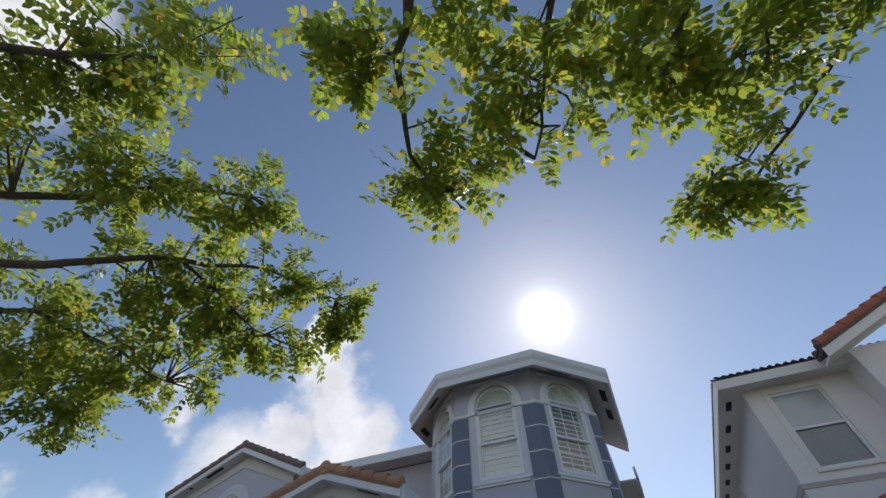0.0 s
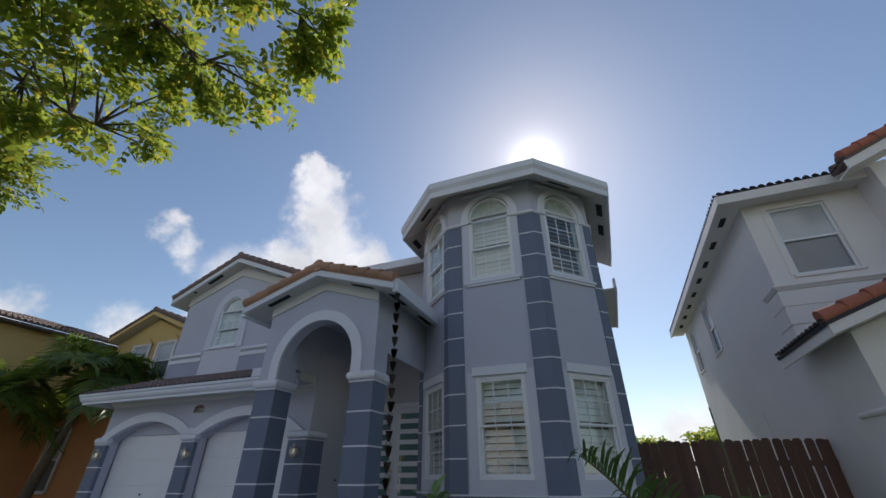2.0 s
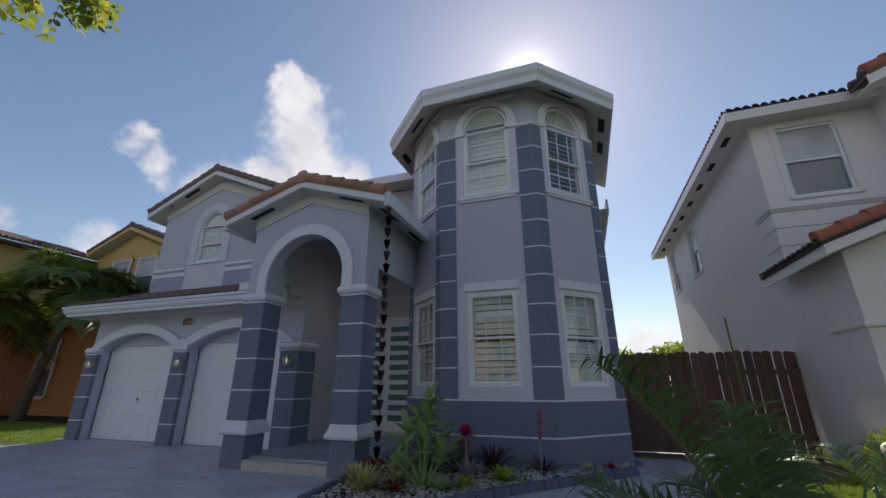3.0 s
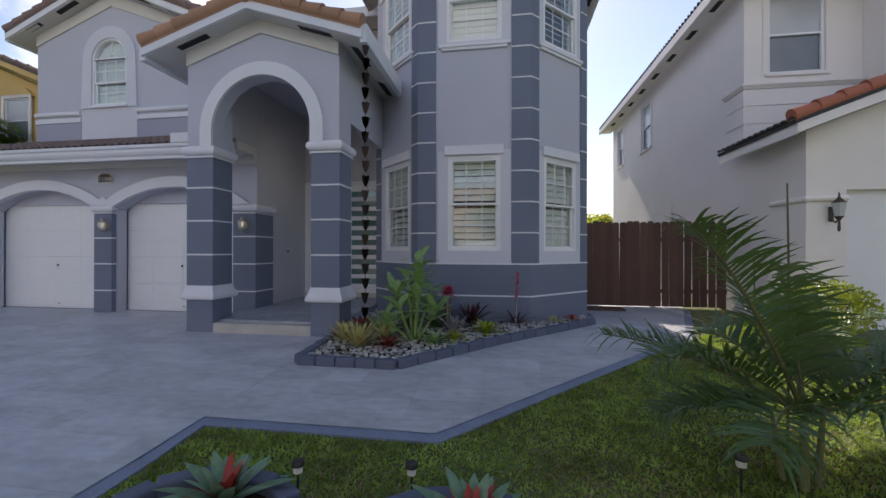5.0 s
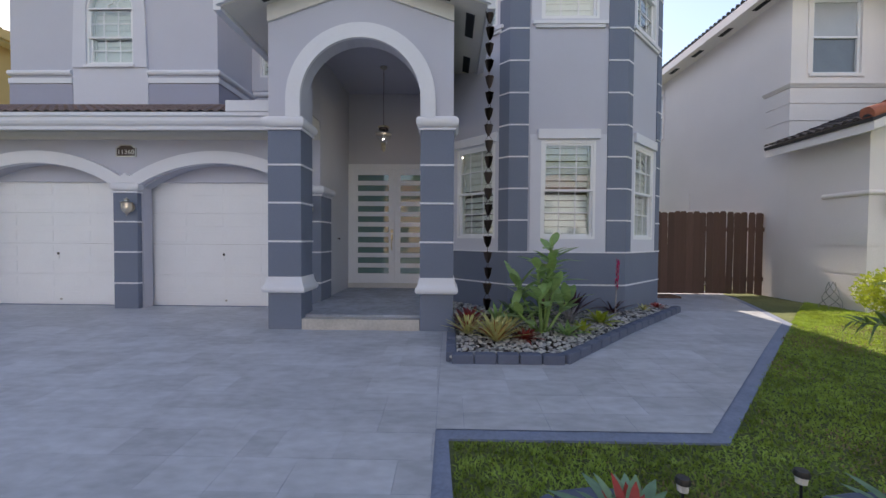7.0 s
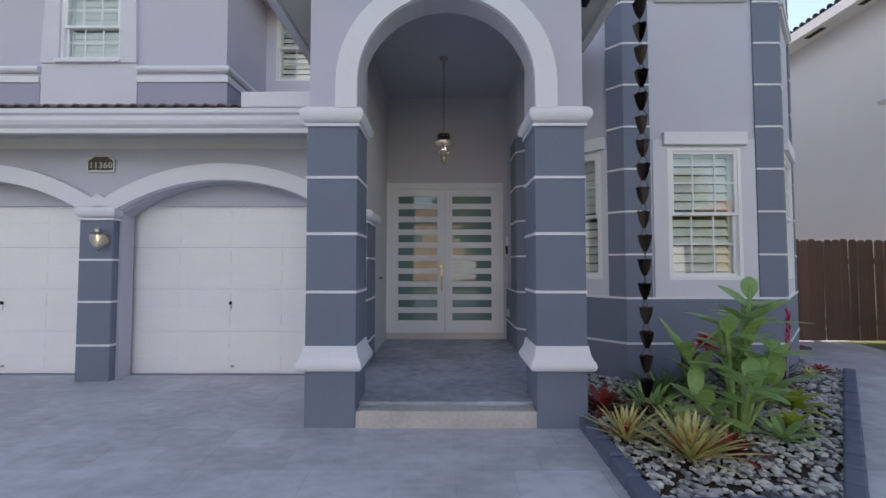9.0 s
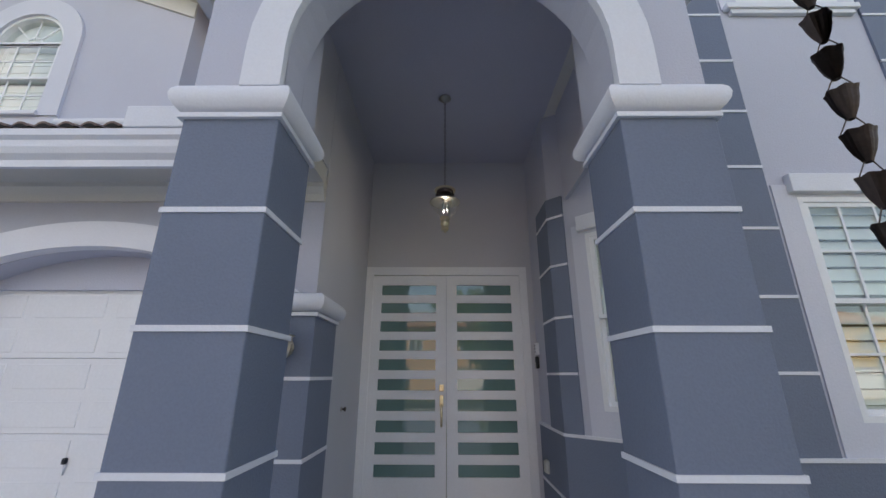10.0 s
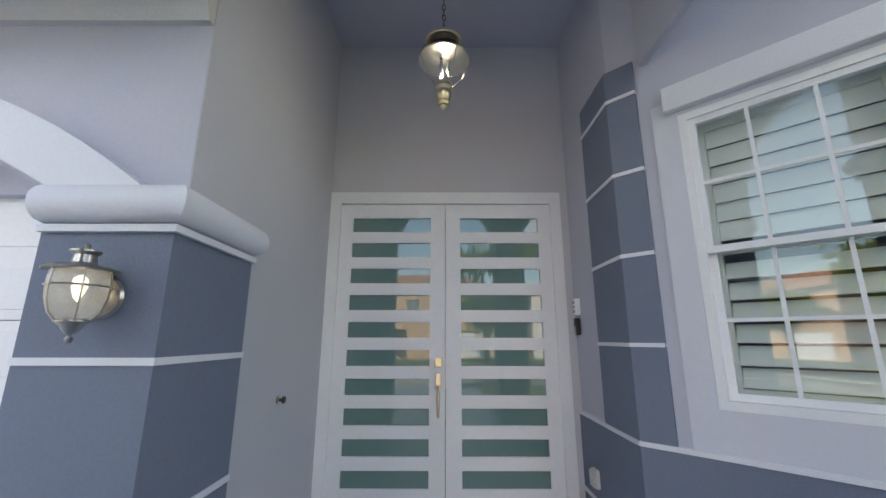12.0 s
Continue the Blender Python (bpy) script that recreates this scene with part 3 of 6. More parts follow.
def gable_roof(name, xc, half, y0, y1, z_eave, slope, mat, label, cols, rows, thick=0.2, ridge=True, tm=None, tile_r=0.075):
    """A gabled tile roof whose ridge runs along y, with rake boards at its front."""
    rise = half * slope
    tm = tm or M_TRIM
    n = max(4, int(half / 0.33))
    for sx in (-1, 1):
        e0, e1 = (xc + sx * half, y0, z_eave), (xc + sx * half, y1, z_eave)
        r0, r1 = (xc, y0, z_eave + rise), (xc, y1, z_eave + rise)
        cs = [e1, e0, r0, r1] if sx < 0 else [e0, e1, r1, r0]
        tile_roof(name, cs, n, max(3, int((y1 - y0) / 0.22)), mat, label)
        out = [(xc + sx * half, z_eave - 0.02), (xc, z_eave + rise - 0.02)]
        inn = [(xc + sx * half, z_eave - thick - 0.02), (xc, z_eave + rise - thick - 0.02)]
        solid("trim_rake", band(out, inn, 0.04, y0 + 0.01), tm)
        solid("trim_eave", new_box(min(xc + sx * (half + 0.06), xc + sx * (half - 0.04)), y0 + 0.052, z_eave - 0.22, max(xc + sx * (half + 0.06), xc + sx * (half - 0.04)), y1, z_eave + 0.03, bevel=0.008), tm)
        rake_tiles((xc + sx * half, y0 + 0.05, z_eave + 0.02), (xc, y0 + 0.05, z_eave + rise + 0.02), mat, tile_r)
        bm = bmesh.new()
        zs = thick + 0.02
        q = [(xc + sx * (half - 0.045), y0 + 0.052, z_eave - zs), (xc, y0 + 0.052, z_eave + rise - zs), (xc, y1, z_eave + rise - zs), (xc + sx * (half - 0.045), y1, z_eave - zs)]
        lo = [bm.verts.new(p) for p in q]
        hi = [bm.verts.new((p[0], p[1], p[2] + 0.03)) for p in q]
        for f in ([lo[0], lo[1], lo[2], lo[3]], [hi[3], hi[2], hi[1], hi[0]], [lo[0], lo[1], hi[1], hi[0]], [lo[1], lo[2], hi[2], hi[1]], [lo[2], lo[3], hi[3], hi[2]], [lo[3], lo[0], hi[0], hi[3]]):
            bm.faces.new(f)
        bmesh.ops.recalc_face_normals(bm, faces=bm.faces[:])
        solid("soffit_gable", bm, M_CREAM)
    if ridge:
        bm = bmesh.new()
        k = int((y1 - y0) / 0.35)
        for i in range(k):
            ya, yb = y0 + i * (y1 - y0) / k - 0.02, y0 + (i + 1) * (y1 - y0) / k + 0.03
            tube(bm, [(xc, ya, z_eave + rise + 0.03), (xc, yb, z_eave + rise + 0.0)], [0.13, 0.11], 10)
        solid("roof_ridge", bm, mat)


gable_roof("roof_upper", -10.67, 2.53, 8.9, 13.0, 6.455, 0.43, M_TILE_ROSE, "weathered brown barrel tile gable roof", 20, 8, thick=0.18, tile_r=0.09)

# porch
px0, px1, pc = -6.425, -4.012, -5.22
arc = arch_loop(-6.0, -4.437, None, 3.135, None, 24)
loop = [(px0, 2.92), (-6.0, 2.92)] + arc[::-1] + [(-4.437, 2.92), (px1, 2.92), (px1, 4.34), (pc, 4.74), (px0, 4.34)]
solid("wall_porch_front", slab([loop], 0.22, Matrix.Translation((0, 6.7, 0))), M_WALL)
for x0, x1 in ((px0, -6.0), (-4.437, px1)):
    solid("wall_porch_jamb", new_box(x0, 6.921, 2.92, x1, 7.13, 4.5), M_WALL)
solid("trim_porch_arch", band([(-4.245, 2.9)] + arch_loop(-6.188, -4.245, None, 3.135, None, 24) + [(-6.188, 2.9)], [(-4.437, 2.9)] + arc + [(-6.0, 2.9)], 0.05, 6.655), M_TRIM)
solid("wall_porch_right", slab([rect(7.13, 3.3, 8.76, 4.4)], 0.04, Matrix(((0, -1, 0, -4.013), (1, 0, 0, 0), (0, 0, 1, 0), (0, 0, 0, 1)))), M_WALL)
solid("wall_porch_left_beam", new_box(-6.44, 7.13, 3.25, -6.2, 8.249, 4.5), M_PORCH)
solid("wall_porch_left_return", new_box(-6.3, 8.063, 2.2, -6.197, 8.26, 4.36), M_PORCH)
solid("wall_porch_left", new_box(-6.4, 8.25, 0.1, -6.2, 9.87, 4.4), M_PORCH)
solid("wall_door", slab([rect(-6.6, 0.1, -4.0, 4.5), rect(-6.2, 0.3, -4.25, 2.9)], 0.2, Matrix.Translation((0, 9.87, 0))), M_PORCH)
solid("ceiling_porch", new_box(-6.2, 6.921, 4.36, -4.02, 9.87, 4.4), M_CEIL)
gable_roof("roof_porch", -5.25, 1.68, 6.38, 10.6, 4.356, 0.326, M_TERRA, "orange terracotta barrel tile porch roof", 20, 6, thick=0.155, tile_r=0.095)
solid("step_riser", new_box(-5.998, 6.7, 0.05, -4.439, 6.848, 0.27, bevel=0.008), M_SANDY)
solid("floor_porch", new_box(-6.2, 6.85, 0.05, -4.18, 9.87, 0.3, bevel=0.01), M_STEP)


def entry_door():
    d = thing("door_1", (-5.225, 9.9, 0.3), "white double entry door with frosted green glass strips", "door", "", "structure")
    part("door_frame", slab([rect(-0.975, 0, 0.975, 2.6), rect(-0.885, 0.06, 0.885, 2.5)], 0.1, Matrix.Translation((0, -0.05, 0))), M_WHITE, d)
    part("threshold", new_box(-0.97, -0.1, 0.0, 0.97, -0.052, 0.1, bevel=0.008), M_CREAM, d)
    for s in (-1, 1):
        xs = [0.125, 0.78]
        x0, x1 = (xs[0], xs[1]) if s > 0 else (-xs[1], -xs[0])
        lo, hi = (0.002, 0.885) if s > 0 else (-0.885, -0.002)
        holes = [rect(x0, 0.3 + k * 0.217, x1, 0.422 + k * 0.217) for k in range(10)]
        leaf = part("door_leaf", slab([rect(lo, 0.06, hi, 2.495)] + holes, 0.045, Matrix.Translation((0, -0.03, 0))), M_WHITE, d)
        for k in range(10):
            part("glass_strip", new_box(x0, -0.012, 0.3 + k * 0.217, x1, 0.0, 0.422 + k * 0.217), M_DOORGLASS, leaf)
    return d


M_DOORGLASS = material("frosted_green_glass", (0.13, 0.225, 0.215), 0.025, var=0.05, bump=0, spec=1.0)
entry_door()

# tower
TW = [(-4.18, 9.87), (-4.18, 8.93), (-3.12, 7.87), (-1.28, 7.87), (-0.22, 8.93), (-0.22, 11.5)]
T_TOP = 7.04


def face_matrix(i):
    """Local frame on tower face i: x along it from its middle, -y outward."""
    a, b = Vector(TW[i]), Vector(TW[i + 1])
    c, d = (a + b) / 2, (b - a)
    return Matrix.Translation((c.x, c.y, 0)) @ Matrix.Rotation(math.atan2(d.y, d.x), 4, "Z"), d.length


for i in range(5):
    m, w = face_matrix(i)
    h = w / 2
    loops = [rect(-h, 0.1, h, T_TOP)]
    if i in (1, 2, 3):
        ww = 0.43
        du = (0.05, 0.013, 0.0)[i - 1]
        loops += [rect(du - ww, 1.35, du + ww, 2.9), arch_loop(du - 0.45, du + 0.45, 4.8, 6.28, 0.48)]
    bm = slab(loops, 0.2, m)
    solid("wall_tower", bm, M_WALL)
solid("wall_tower_base", sweep([(-0.02, 0.1), (0.02, 0.1), (0.02, 1.14), (-0.02, 1.14)], [(x, y, 0) for x, y in TW]), M_DARK)
for z in (0.62, 1.14):
    solid("trim_tower_stripe", sweep([(-0.02, -0.012), (0.03, -0.012), (0.03, 0.012), (-0.02, 0.012)], [(x, y, z) for x, y in TW]), M_TRIM)


def eave_roof(poly, over, z0, name):
    solid("trim_" + name, sweep([(over - 0.03, 0), (over, 0), (over, 0.14), (over + 0.05, 0.22), (over + 0.05, 0.36), (over - 0.03, 0.36)], [(x, y, z0) for x, y in poly]), M_TRIM)
    solid("trim_inner_" + name, sweep([(over - 0.08, 0.02), (over - 0.032, 0.02), (over - 0.032, 0.1), (over - 0.08, 0.1)], [(x, y, z0) for x, y in poly]), M_CREAM)
    solid("soffit_" + name, sweep([(-0.05, 0.35), (over - 0.08, 0.035), (over - 0.08, 0.065), (-0.05, 0.38)], [(x, y, z0) for x, y in poly]), M_CREAM)


eave_roof(TW[:-1] + [(-0.22, 12.3)], 0.52, 6.7, "tower")

# tower details
def panel(m, x0, z0, x1, z1, mat, proud=0.02, name="trim_panel", holes=()):
    return solid(name, slab([rect(x0, z0, x1, z1)] + list(holes), proud + 0.004, m @ Matrix.Translation((0, -proud, 0))), mat)


def sash(parent, x0, z0, x1, z1, y, cols, rows, arched=0.0):
    loop = rect(x0, z0, x1, z1) if not arched else arch_loop(x0, x1, z0, z1 - arched, arched)
    t = 0.035
    inner = rect(x0 + t, z0 + t, x1 - t, z1 - t) if not arched else arch_loop(x0 + t, x1 - t, z0 + t, z1 - arched, arched - t)
    s = part("sash", slab([loop, inner], 0.035, Matrix.Translation((0, y, 0))), M_WHITE, parent)
    part("pane", slab([inner], 0.005, Matrix.Translation((0, y + 0.015, 0))), M_GLASS, s)
    for i in range(1, cols):
        x = x0 + (x1 - x0) * i / cols
        part("muntin", new_box(x - 0.009, y + 0.004, z0 + t, x + 0.009, y + 0.014, (z1 - t) if not arched else z1 - t - 0.02), M_WHITE, s)
    for j in range(1, rows):
        z = z0 + (z1 - z0) * j / rows
        part("muntin", new_box(x0 + t, y + 0.0035, z - 0.009, x1 - t, y + 0.0145, z + 0.009), M_WHITE, s)
    return s


def shutters(parent, x0, z0, x1, z1, y, tilt, low):
    fr = part("shutter", slab([rect(x0, z0, x1, z1), rect(x0 + 0.05, z0 + 0.05, x1 - 0.05, (z0 + z1) / 2 - 0.02), rect(x0 + 0.05, (z0 + z1) / 2 + 0.02, x1 - 0.05, z1 - 0.05)], 0.03, Matrix.Translation((0, y, 0))), M_SHUTTER, parent)
    n = max(4, round((z1 - z0 - 0.1) / 0.104))
    me = mesh_of("slat", new_box(x0 + 0.052, -0.004, -0.053, x1 - 0.052, 0.004, 0.053), M_SHUTTER)
    for k in range(n):
        z = z0 + 0.05 + (k + 0.5) * (z1 - z0 - 0.1) / n
        if abs(z - (z0 + z1) / 2) < 0.04:
            continue
        ob = new("slat", me)
        ob.parent = fr
        ob.matrix_basis = pose(0, y + 0.02, z, (tilt if z > (z0 + z1) / 2 else low) + 3 * math.sin(k * 2.3))
    return fr


def sash_window(m, w, z0, z1, arched=False, tilt=38, cols=3, rows=2, label="white sash window with open plantation shutters", rail=0.5, low=None):
    th = thing("window", label=label, category="window", kind="structure", m=m)
    h = w / 2
    t = 0.04
    if not arched:
        part("window_frame", slab([rect(-h, z0, h, z1), rect(-h + t, z0 + t, h - t, z1 - t)], 0.13, Matrix.Translation((0, -0.012, 0))), M_WHITE, th)
        top = z1 - t
    else:
        part("window_frame", slab([arch_loop(-h, h, z0, z1), arch_loop(-h + t, h - t, z0 + t, z1, h - t)], 0.13, Matrix.Translation((0, -0.012, 0))), M_WHITE, th)
        top = z1
        part("transom", new_box(-h + t, 0.0, z1 - 0.03, h - t, 0.035, z1 + 0.03), M_WHITE, th)
        r = h - t
        fan = part("fanlight", slab([arch_loop(-r, r, None, z1 + 0.03, r - 0.03)], 0.005, Matrix.Translation((0, 0.05, 0))), M_GLASS, th)
        for a in (45, 90, 135):
            part("muntin", new_box(0.1, 0.035, -0.008, r - 0.02, 0.045, 0.008, m=Matrix.Translation((0, 0, z1 + 0.03)) @ Matrix.Rotation(-radians(a), 4, "Y")), M_WHITE, fan)
        part("muntin", band(arch_loop(-0.12, 0.12, None, z1 + 0.03), arch_loop(-0.1, 0.1, None, z1 + 0.03), 0.01, 0.035), M_WHITE, fan)
        part("shade", slab([arch_loop(-r, r, None, z1, r)], 0.01, Matrix.Translation((0, 0.11, 0))), M_SHUTTER, th)
    mid = z0 + (z1 - z0) * rail
    sash(th, -h + t, z0 + t, h - t, mid + 0.02, 0.04, cols, rows)
    sash(th, -h + t, mid - 0.02, h - t, top, 0.0, cols, rows)
    shutters(th, -h + t, z0 + t, h - t, top, 0.1, tilt, tilt if low is None else low)
    return th


for i in (1, 2, 3):
    m, w = face_matrix(i)
    m = m @ Matrix.Translation(((0.05, 0.013, 0.0)[i - 1], 0, 0))
    half = 0.6 if i == 2 else 0.56
    panel(m, -half, 1.152, half, 3.0, M_WHITEWALL, 0.012, "trim_window_surround", [rect(-0.431, 1.35, 0.431, 2.9)])
    solid("trim_header", box(bmesh.new(), -0.487, -0.06, 2.925, 0.487, 0, 3.075, m=m, bevel=0.006), M_TRIM)
    sash_window(m, 0.86, 1.35, 2.9, tilt=(-13, -24, -14)[i - 1], low=(-33, -28, -18)[i - 1])
    panel(m, -half, 4.72, half, 6.14, M_WHITEWALL, 0.012, "trim_window_surround", [rect(-0.451, 4.8, 0.451, 6.2)])
    sash_window(m, 0.9, 4.8, 6.28, arched=True, tilt=-10 if i < 3 else -50, label="white arched sash window with plantation shutters", rail=0.47)
    solid("trim_sill", box(box(bmesh.new(), -0.58, -0.06, 4.7, 0.58, 0, 4.755, m=m, bevel=0.005), -0.54, -0.04, 4.655, 0.54, 0, 4.7, m=m, bevel=0.004), M_TRIM)
    bm = band([(0.64, 6.14)] + arch_loop(-0.62, 0.62, None, 6.24, 0.62, 20) + [(-0.64, 6.14)], [(0.452, 6.14)] + arch_loop(-0.452, 0.452, None, 6.28, 0.48, 20) + [(-0.452, 6.14)], 0.05, -0.045)
    bmesh.ops.transform(bm, matrix=m, verts=bm.verts[:])
    solid("trim_window_arch", bm, M_TRIM)
    solid("trim_header", box(bmesh.new(), -0.58, -0.055, 6.872, 0.58, -0.0, 6.905, m=m), M_TRIM)

# corner pilasters: lengths along both faces, bottom and top
for i, (la, lb, z0, z1) in {1: (0.45, 0.17, 1.152, 3.36), 2: (0.19, 0.3, 1.152, 6.12), 3: (0.3, 0.19, 1.152, 6.12), 4: (0.19, 0.3, 1.152, 6.12)}.items():
    c, a, b = Vector(TW[i]), Vector(TW[i - 1]), Vector(TW[i + 1])
    p, q = c + (a - c).normalized() * la, c + (b - c).normalized() * lb
    path = [(p.x, p.y, 0), (c.x, c.y, 0), (q.x, q.y, 0)]
    pil = thing("pilaster", kind="structure", label="slate blue corner pilaster with thin white stripes")
    part("pilaster_face", sweep([(-0.01, z0), (0.02, z0), (0.02, z1), (-0.01, z1)], path), M_DARK, pil)
    z = 1.645
    while z < z1 - 0.1:
        part("groove_stripe", sweep([(0, -0.011), (0.027, -0.011), (0.027, 0.011), (0, 0.011)], [(x, y, z) for x, y, _ in path]), M_TRIM, pil)
        z += 0.501
    if z1 > 4:
        part("cap_moulding", sweep(round_profile(0.05, 0.08, 0.0), [(x, y, z1) for x, y, _ in path]), M_TRIM, pil)


def vent(m, w=0.45, d=0.11):
    v = thing("soffit_vent", label="dark rectangular soffit vent slot", kind="structure", m=m)
    part("vent_frame", slab([rect(-w / 2, -d / 2, w / 2, d / 2), rect(-w / 2 + 0.012, -d / 2 + 0.012, w / 2 - 0.012, d / 2 - 0.012)], 0.008, Matrix.Rotation(-math.pi / 2, 4, "X")), M_PLASTIC, v)
    part("vent_screen", new_box(-w / 2 + 0.012, -d / 2 + 0.012, -0.006, w / 2 - 0.012, d / 2 - 0.012, -0.002), M_BLACK, v)


for i, u in ((1, 0.2), (3, -0.19)):
    m, w = face_matrix(i)
    vent(m @ Matrix.Translation((u, -0.33, 6.797)) @ Matrix.Rotation(0.56, 4, "X"), 0.56, 0.11)
m, w = face_matrix(4)
for k in (-0.86, 0.06):
    vent(m @ Matrix.Translation((k, -0.33, 6.797)) @ Matrix.Rotation(0.56, 4, "X"), 0.5, 0.14)
m, w = face_matrix(0)
vent(m @ Matrix.Translation((0.2, -0.33, 6.797)) @ Matrix.Rotation(0.56, 4, "X"), 0.4, 0.13)
sl = math.atan(0.326)
for sx in (-1, 1):
    for k in (0.95,):
        vent(Matrix.Translation((-5.25 + sx * k, 6.55, 4.356 + (1.68 - k) * 0.326 - 0.187)) @ Matrix.Rotation(sx * sl, 4, "Y"), 0.5, 0.1)
    for k in (0.95, 1.93):
        vent(Matrix.Translation((-10.67 + sx * k, 9.03, 6.455 + (2.53 - k) * 0.43 - 0.207)) @ Matrix.Rotation(sx * math.atan(0.43), 4, "Y"), 0.56, 0.11)
for y in (7.02, 8.22):
    vent(Matrix.Translation((-3.8, y, 4.356 + 0.23 * 0.326 - 0.187)) @ Matrix.Rotation(sl, 4, "Y") @ Matrix.Rotation(math.pi / 2, 4, "Z"), 0.58, 0.12)


def poly_roof(name, ring, z, apex, mat, thick=0.08):
    bm = bmesh.new()
    lo = [bm.verts.new((x, y, z)) for x, y in ring]
    hi = [bm.verts.new((x, y, z + thick)) for x, y in ring]
    top = bm.verts.new(apex)
    n = len(ring)
    bm.faces.new(lo[::-1])
    for i in range(n):
        j = (i + 1) % n
        bm.faces.new((lo[i], lo[j], hi[j], hi[i]))
        bm.faces.new((hi[i], hi[j], top))
    bmesh.ops.recalc_face_normals(bm, faces=bm.faces[:])
    return solid(name, bm, mat)


poly_roof("roof_tower", [(-4.7, 11.5), (-4.7, 8.72), (-3.33, 7.34), (-1.07, 7.34), (0.3, 8.72), (0.3, 12.2)], 7.052, (-2.2, 9.8, 7.9), M_TERRA, 0.02)
# the body of the house behind; its unseen back is added to shut out light
solid("wall_body_right", new_box(-0.42, 11.5, 0.1, -0.22, 20, 6.6), M_WALL)
solid("wall_body_back", new_box(-12.5, 19.8, 0.1, -0.22, 20, 6.6), M_WALL)
solid("wall_body_left", new_box(-12.54, 16.0, 0.1, -12.3, 19.8, 6.6), M_WALL)
poly_roof("roof_body", [(-13.1, 10.2), (-4.3, 10.2), (-4.3, 12.0), (-0.25, 12.0), (-0.25, 20.6), (-13.1, 20.6)], 6.76, (-6.3, 15.5, 8.6), M_TILE_DARK)
solid("trim_body_eave", new_box(0.22, 12.0, 5.85, 0.28, 15.5, 6.2), M_TRIM)
solid("soffit_body_eave", new_box(-0.22, 12.0, 5.88, 0.27, 15.5, 5.92), M_CREAM)
# dark slabs added indoors to stop light passing behind the windows
solid("floor_light_block", new_box(-3.95, 9.0, 3.25, -0.45, 19.7, 3.38), M_BLOCKER)
solid("wall_light_block_hall", new_box(-4.3, 10.5, 0.1, -0.45, 10.6, 6.9), M_BLOCKER)
solid("ceiling_light_block", draped([(-4.1, 10.5), (-4.1, 9.0), (-3.05, 7.98), (-1.33, 7.98), (-0.3, 9.0), (-0.3, 10.5)], 0.0, None), M_BLOCKER).location = (0, 0, 6.9)
solid("wall_light_block_garage", new_box(-12.3, 8.6, 0.1, -6.45, 8.65, 3.3), M_BLOCKER)
solid("wall_light_block_left", new_box(-12.5, 11.5, 3.4, -8.7, 11.6, 6.6), M_BLOCKER)

# upper gable wall: window, surround, bands
WM = Matrix.Translation((-10.72, 9.25, 0))
sash_window(WM, 0.94, 4.7, 5.78, arched=True, tilt=-8, label="white arched sash window with pale shutters", rail=0.5)
panel(WM, -0.75, 3.84, 0.74, 4.66, M_WHITEWALL, 0.02, "trim_panel")
bm = band([(0.74, 4.64)] + arch_loop(-0.7, 0.7, None, 5.78, 0.74, 20) + [(-0.75, 4.64)], [(0.472, 4.64)] + arch_loop(-0.471, 0.471, None, 5.78, None, 20) + [(-0.472, 4.64)], 0.05, -0.045)
bmesh.ops.transform(bm, matrix=WM, verts=bm.verts[:])
solid("trim_window_surround", bm, M_WHITEWALL)
solid("trim_sill", box(bmesh.new(), -0.5, -0.08, 4.64, 0.5, -0.046, 4.69, m=WM), M_TRIM)
for x0, x1 in ((-12.76, -11.49), (-9.97, -8.6)):
    pth = [(x0, 9.25), (x1, 9.25)] + ([(x1, 10.58)] if x1 > -9 else [])
    solid("trim_band", sweep(round_profile(0.07, 0.11), [(x, y, 4.49) for x, y in pth]), M_TRIM)
    solid("trim_band", sweep([(-0.01, 0), (0.035, 0), (0.035, 0.1), (-0.01, 0.1)], [(x, y, 4.34) for x, y in pth]), M_TRIM)
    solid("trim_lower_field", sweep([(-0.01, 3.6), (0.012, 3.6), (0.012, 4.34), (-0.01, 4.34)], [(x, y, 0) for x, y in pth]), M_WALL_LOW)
# raking trim under the two gables
for xc, hw, y0, z_end, z_top, deep in ((-10.68, 2.07, 9.25, 6.45, 7.24, 0.25), (-5.22, 1.208, 6.7, 4.35, 4.76, 0.225)):
    pts = [(xc - hw, z_end), (xc, z_top), (xc + hw, z_end)]
    solid("trim_gable_band", band(pts, [(x, z - deep) for x, z in pts], 0.03, y0 - 0.03), M_CREAM)
RM = Matrix.Translation((-7.9, 10.6, 0))
sash_window(RM, 1.05, 5.0, 6.3, tilt=-25, label="white sash window behind the porch roof")
panel(RM, -0.75, 4.7, 0.75, 6.5, M_WHITEWALL, 0.02, "trim_window_surround", [rect(-0.526, 5.0, 0.526, 6.3)])
solid("trim_band", sweep(round_profile(0.06, 0.12), [(-8.58, 10.6, 4.55), (-6.5, 10.6, 4.55)]), M_TRIM)


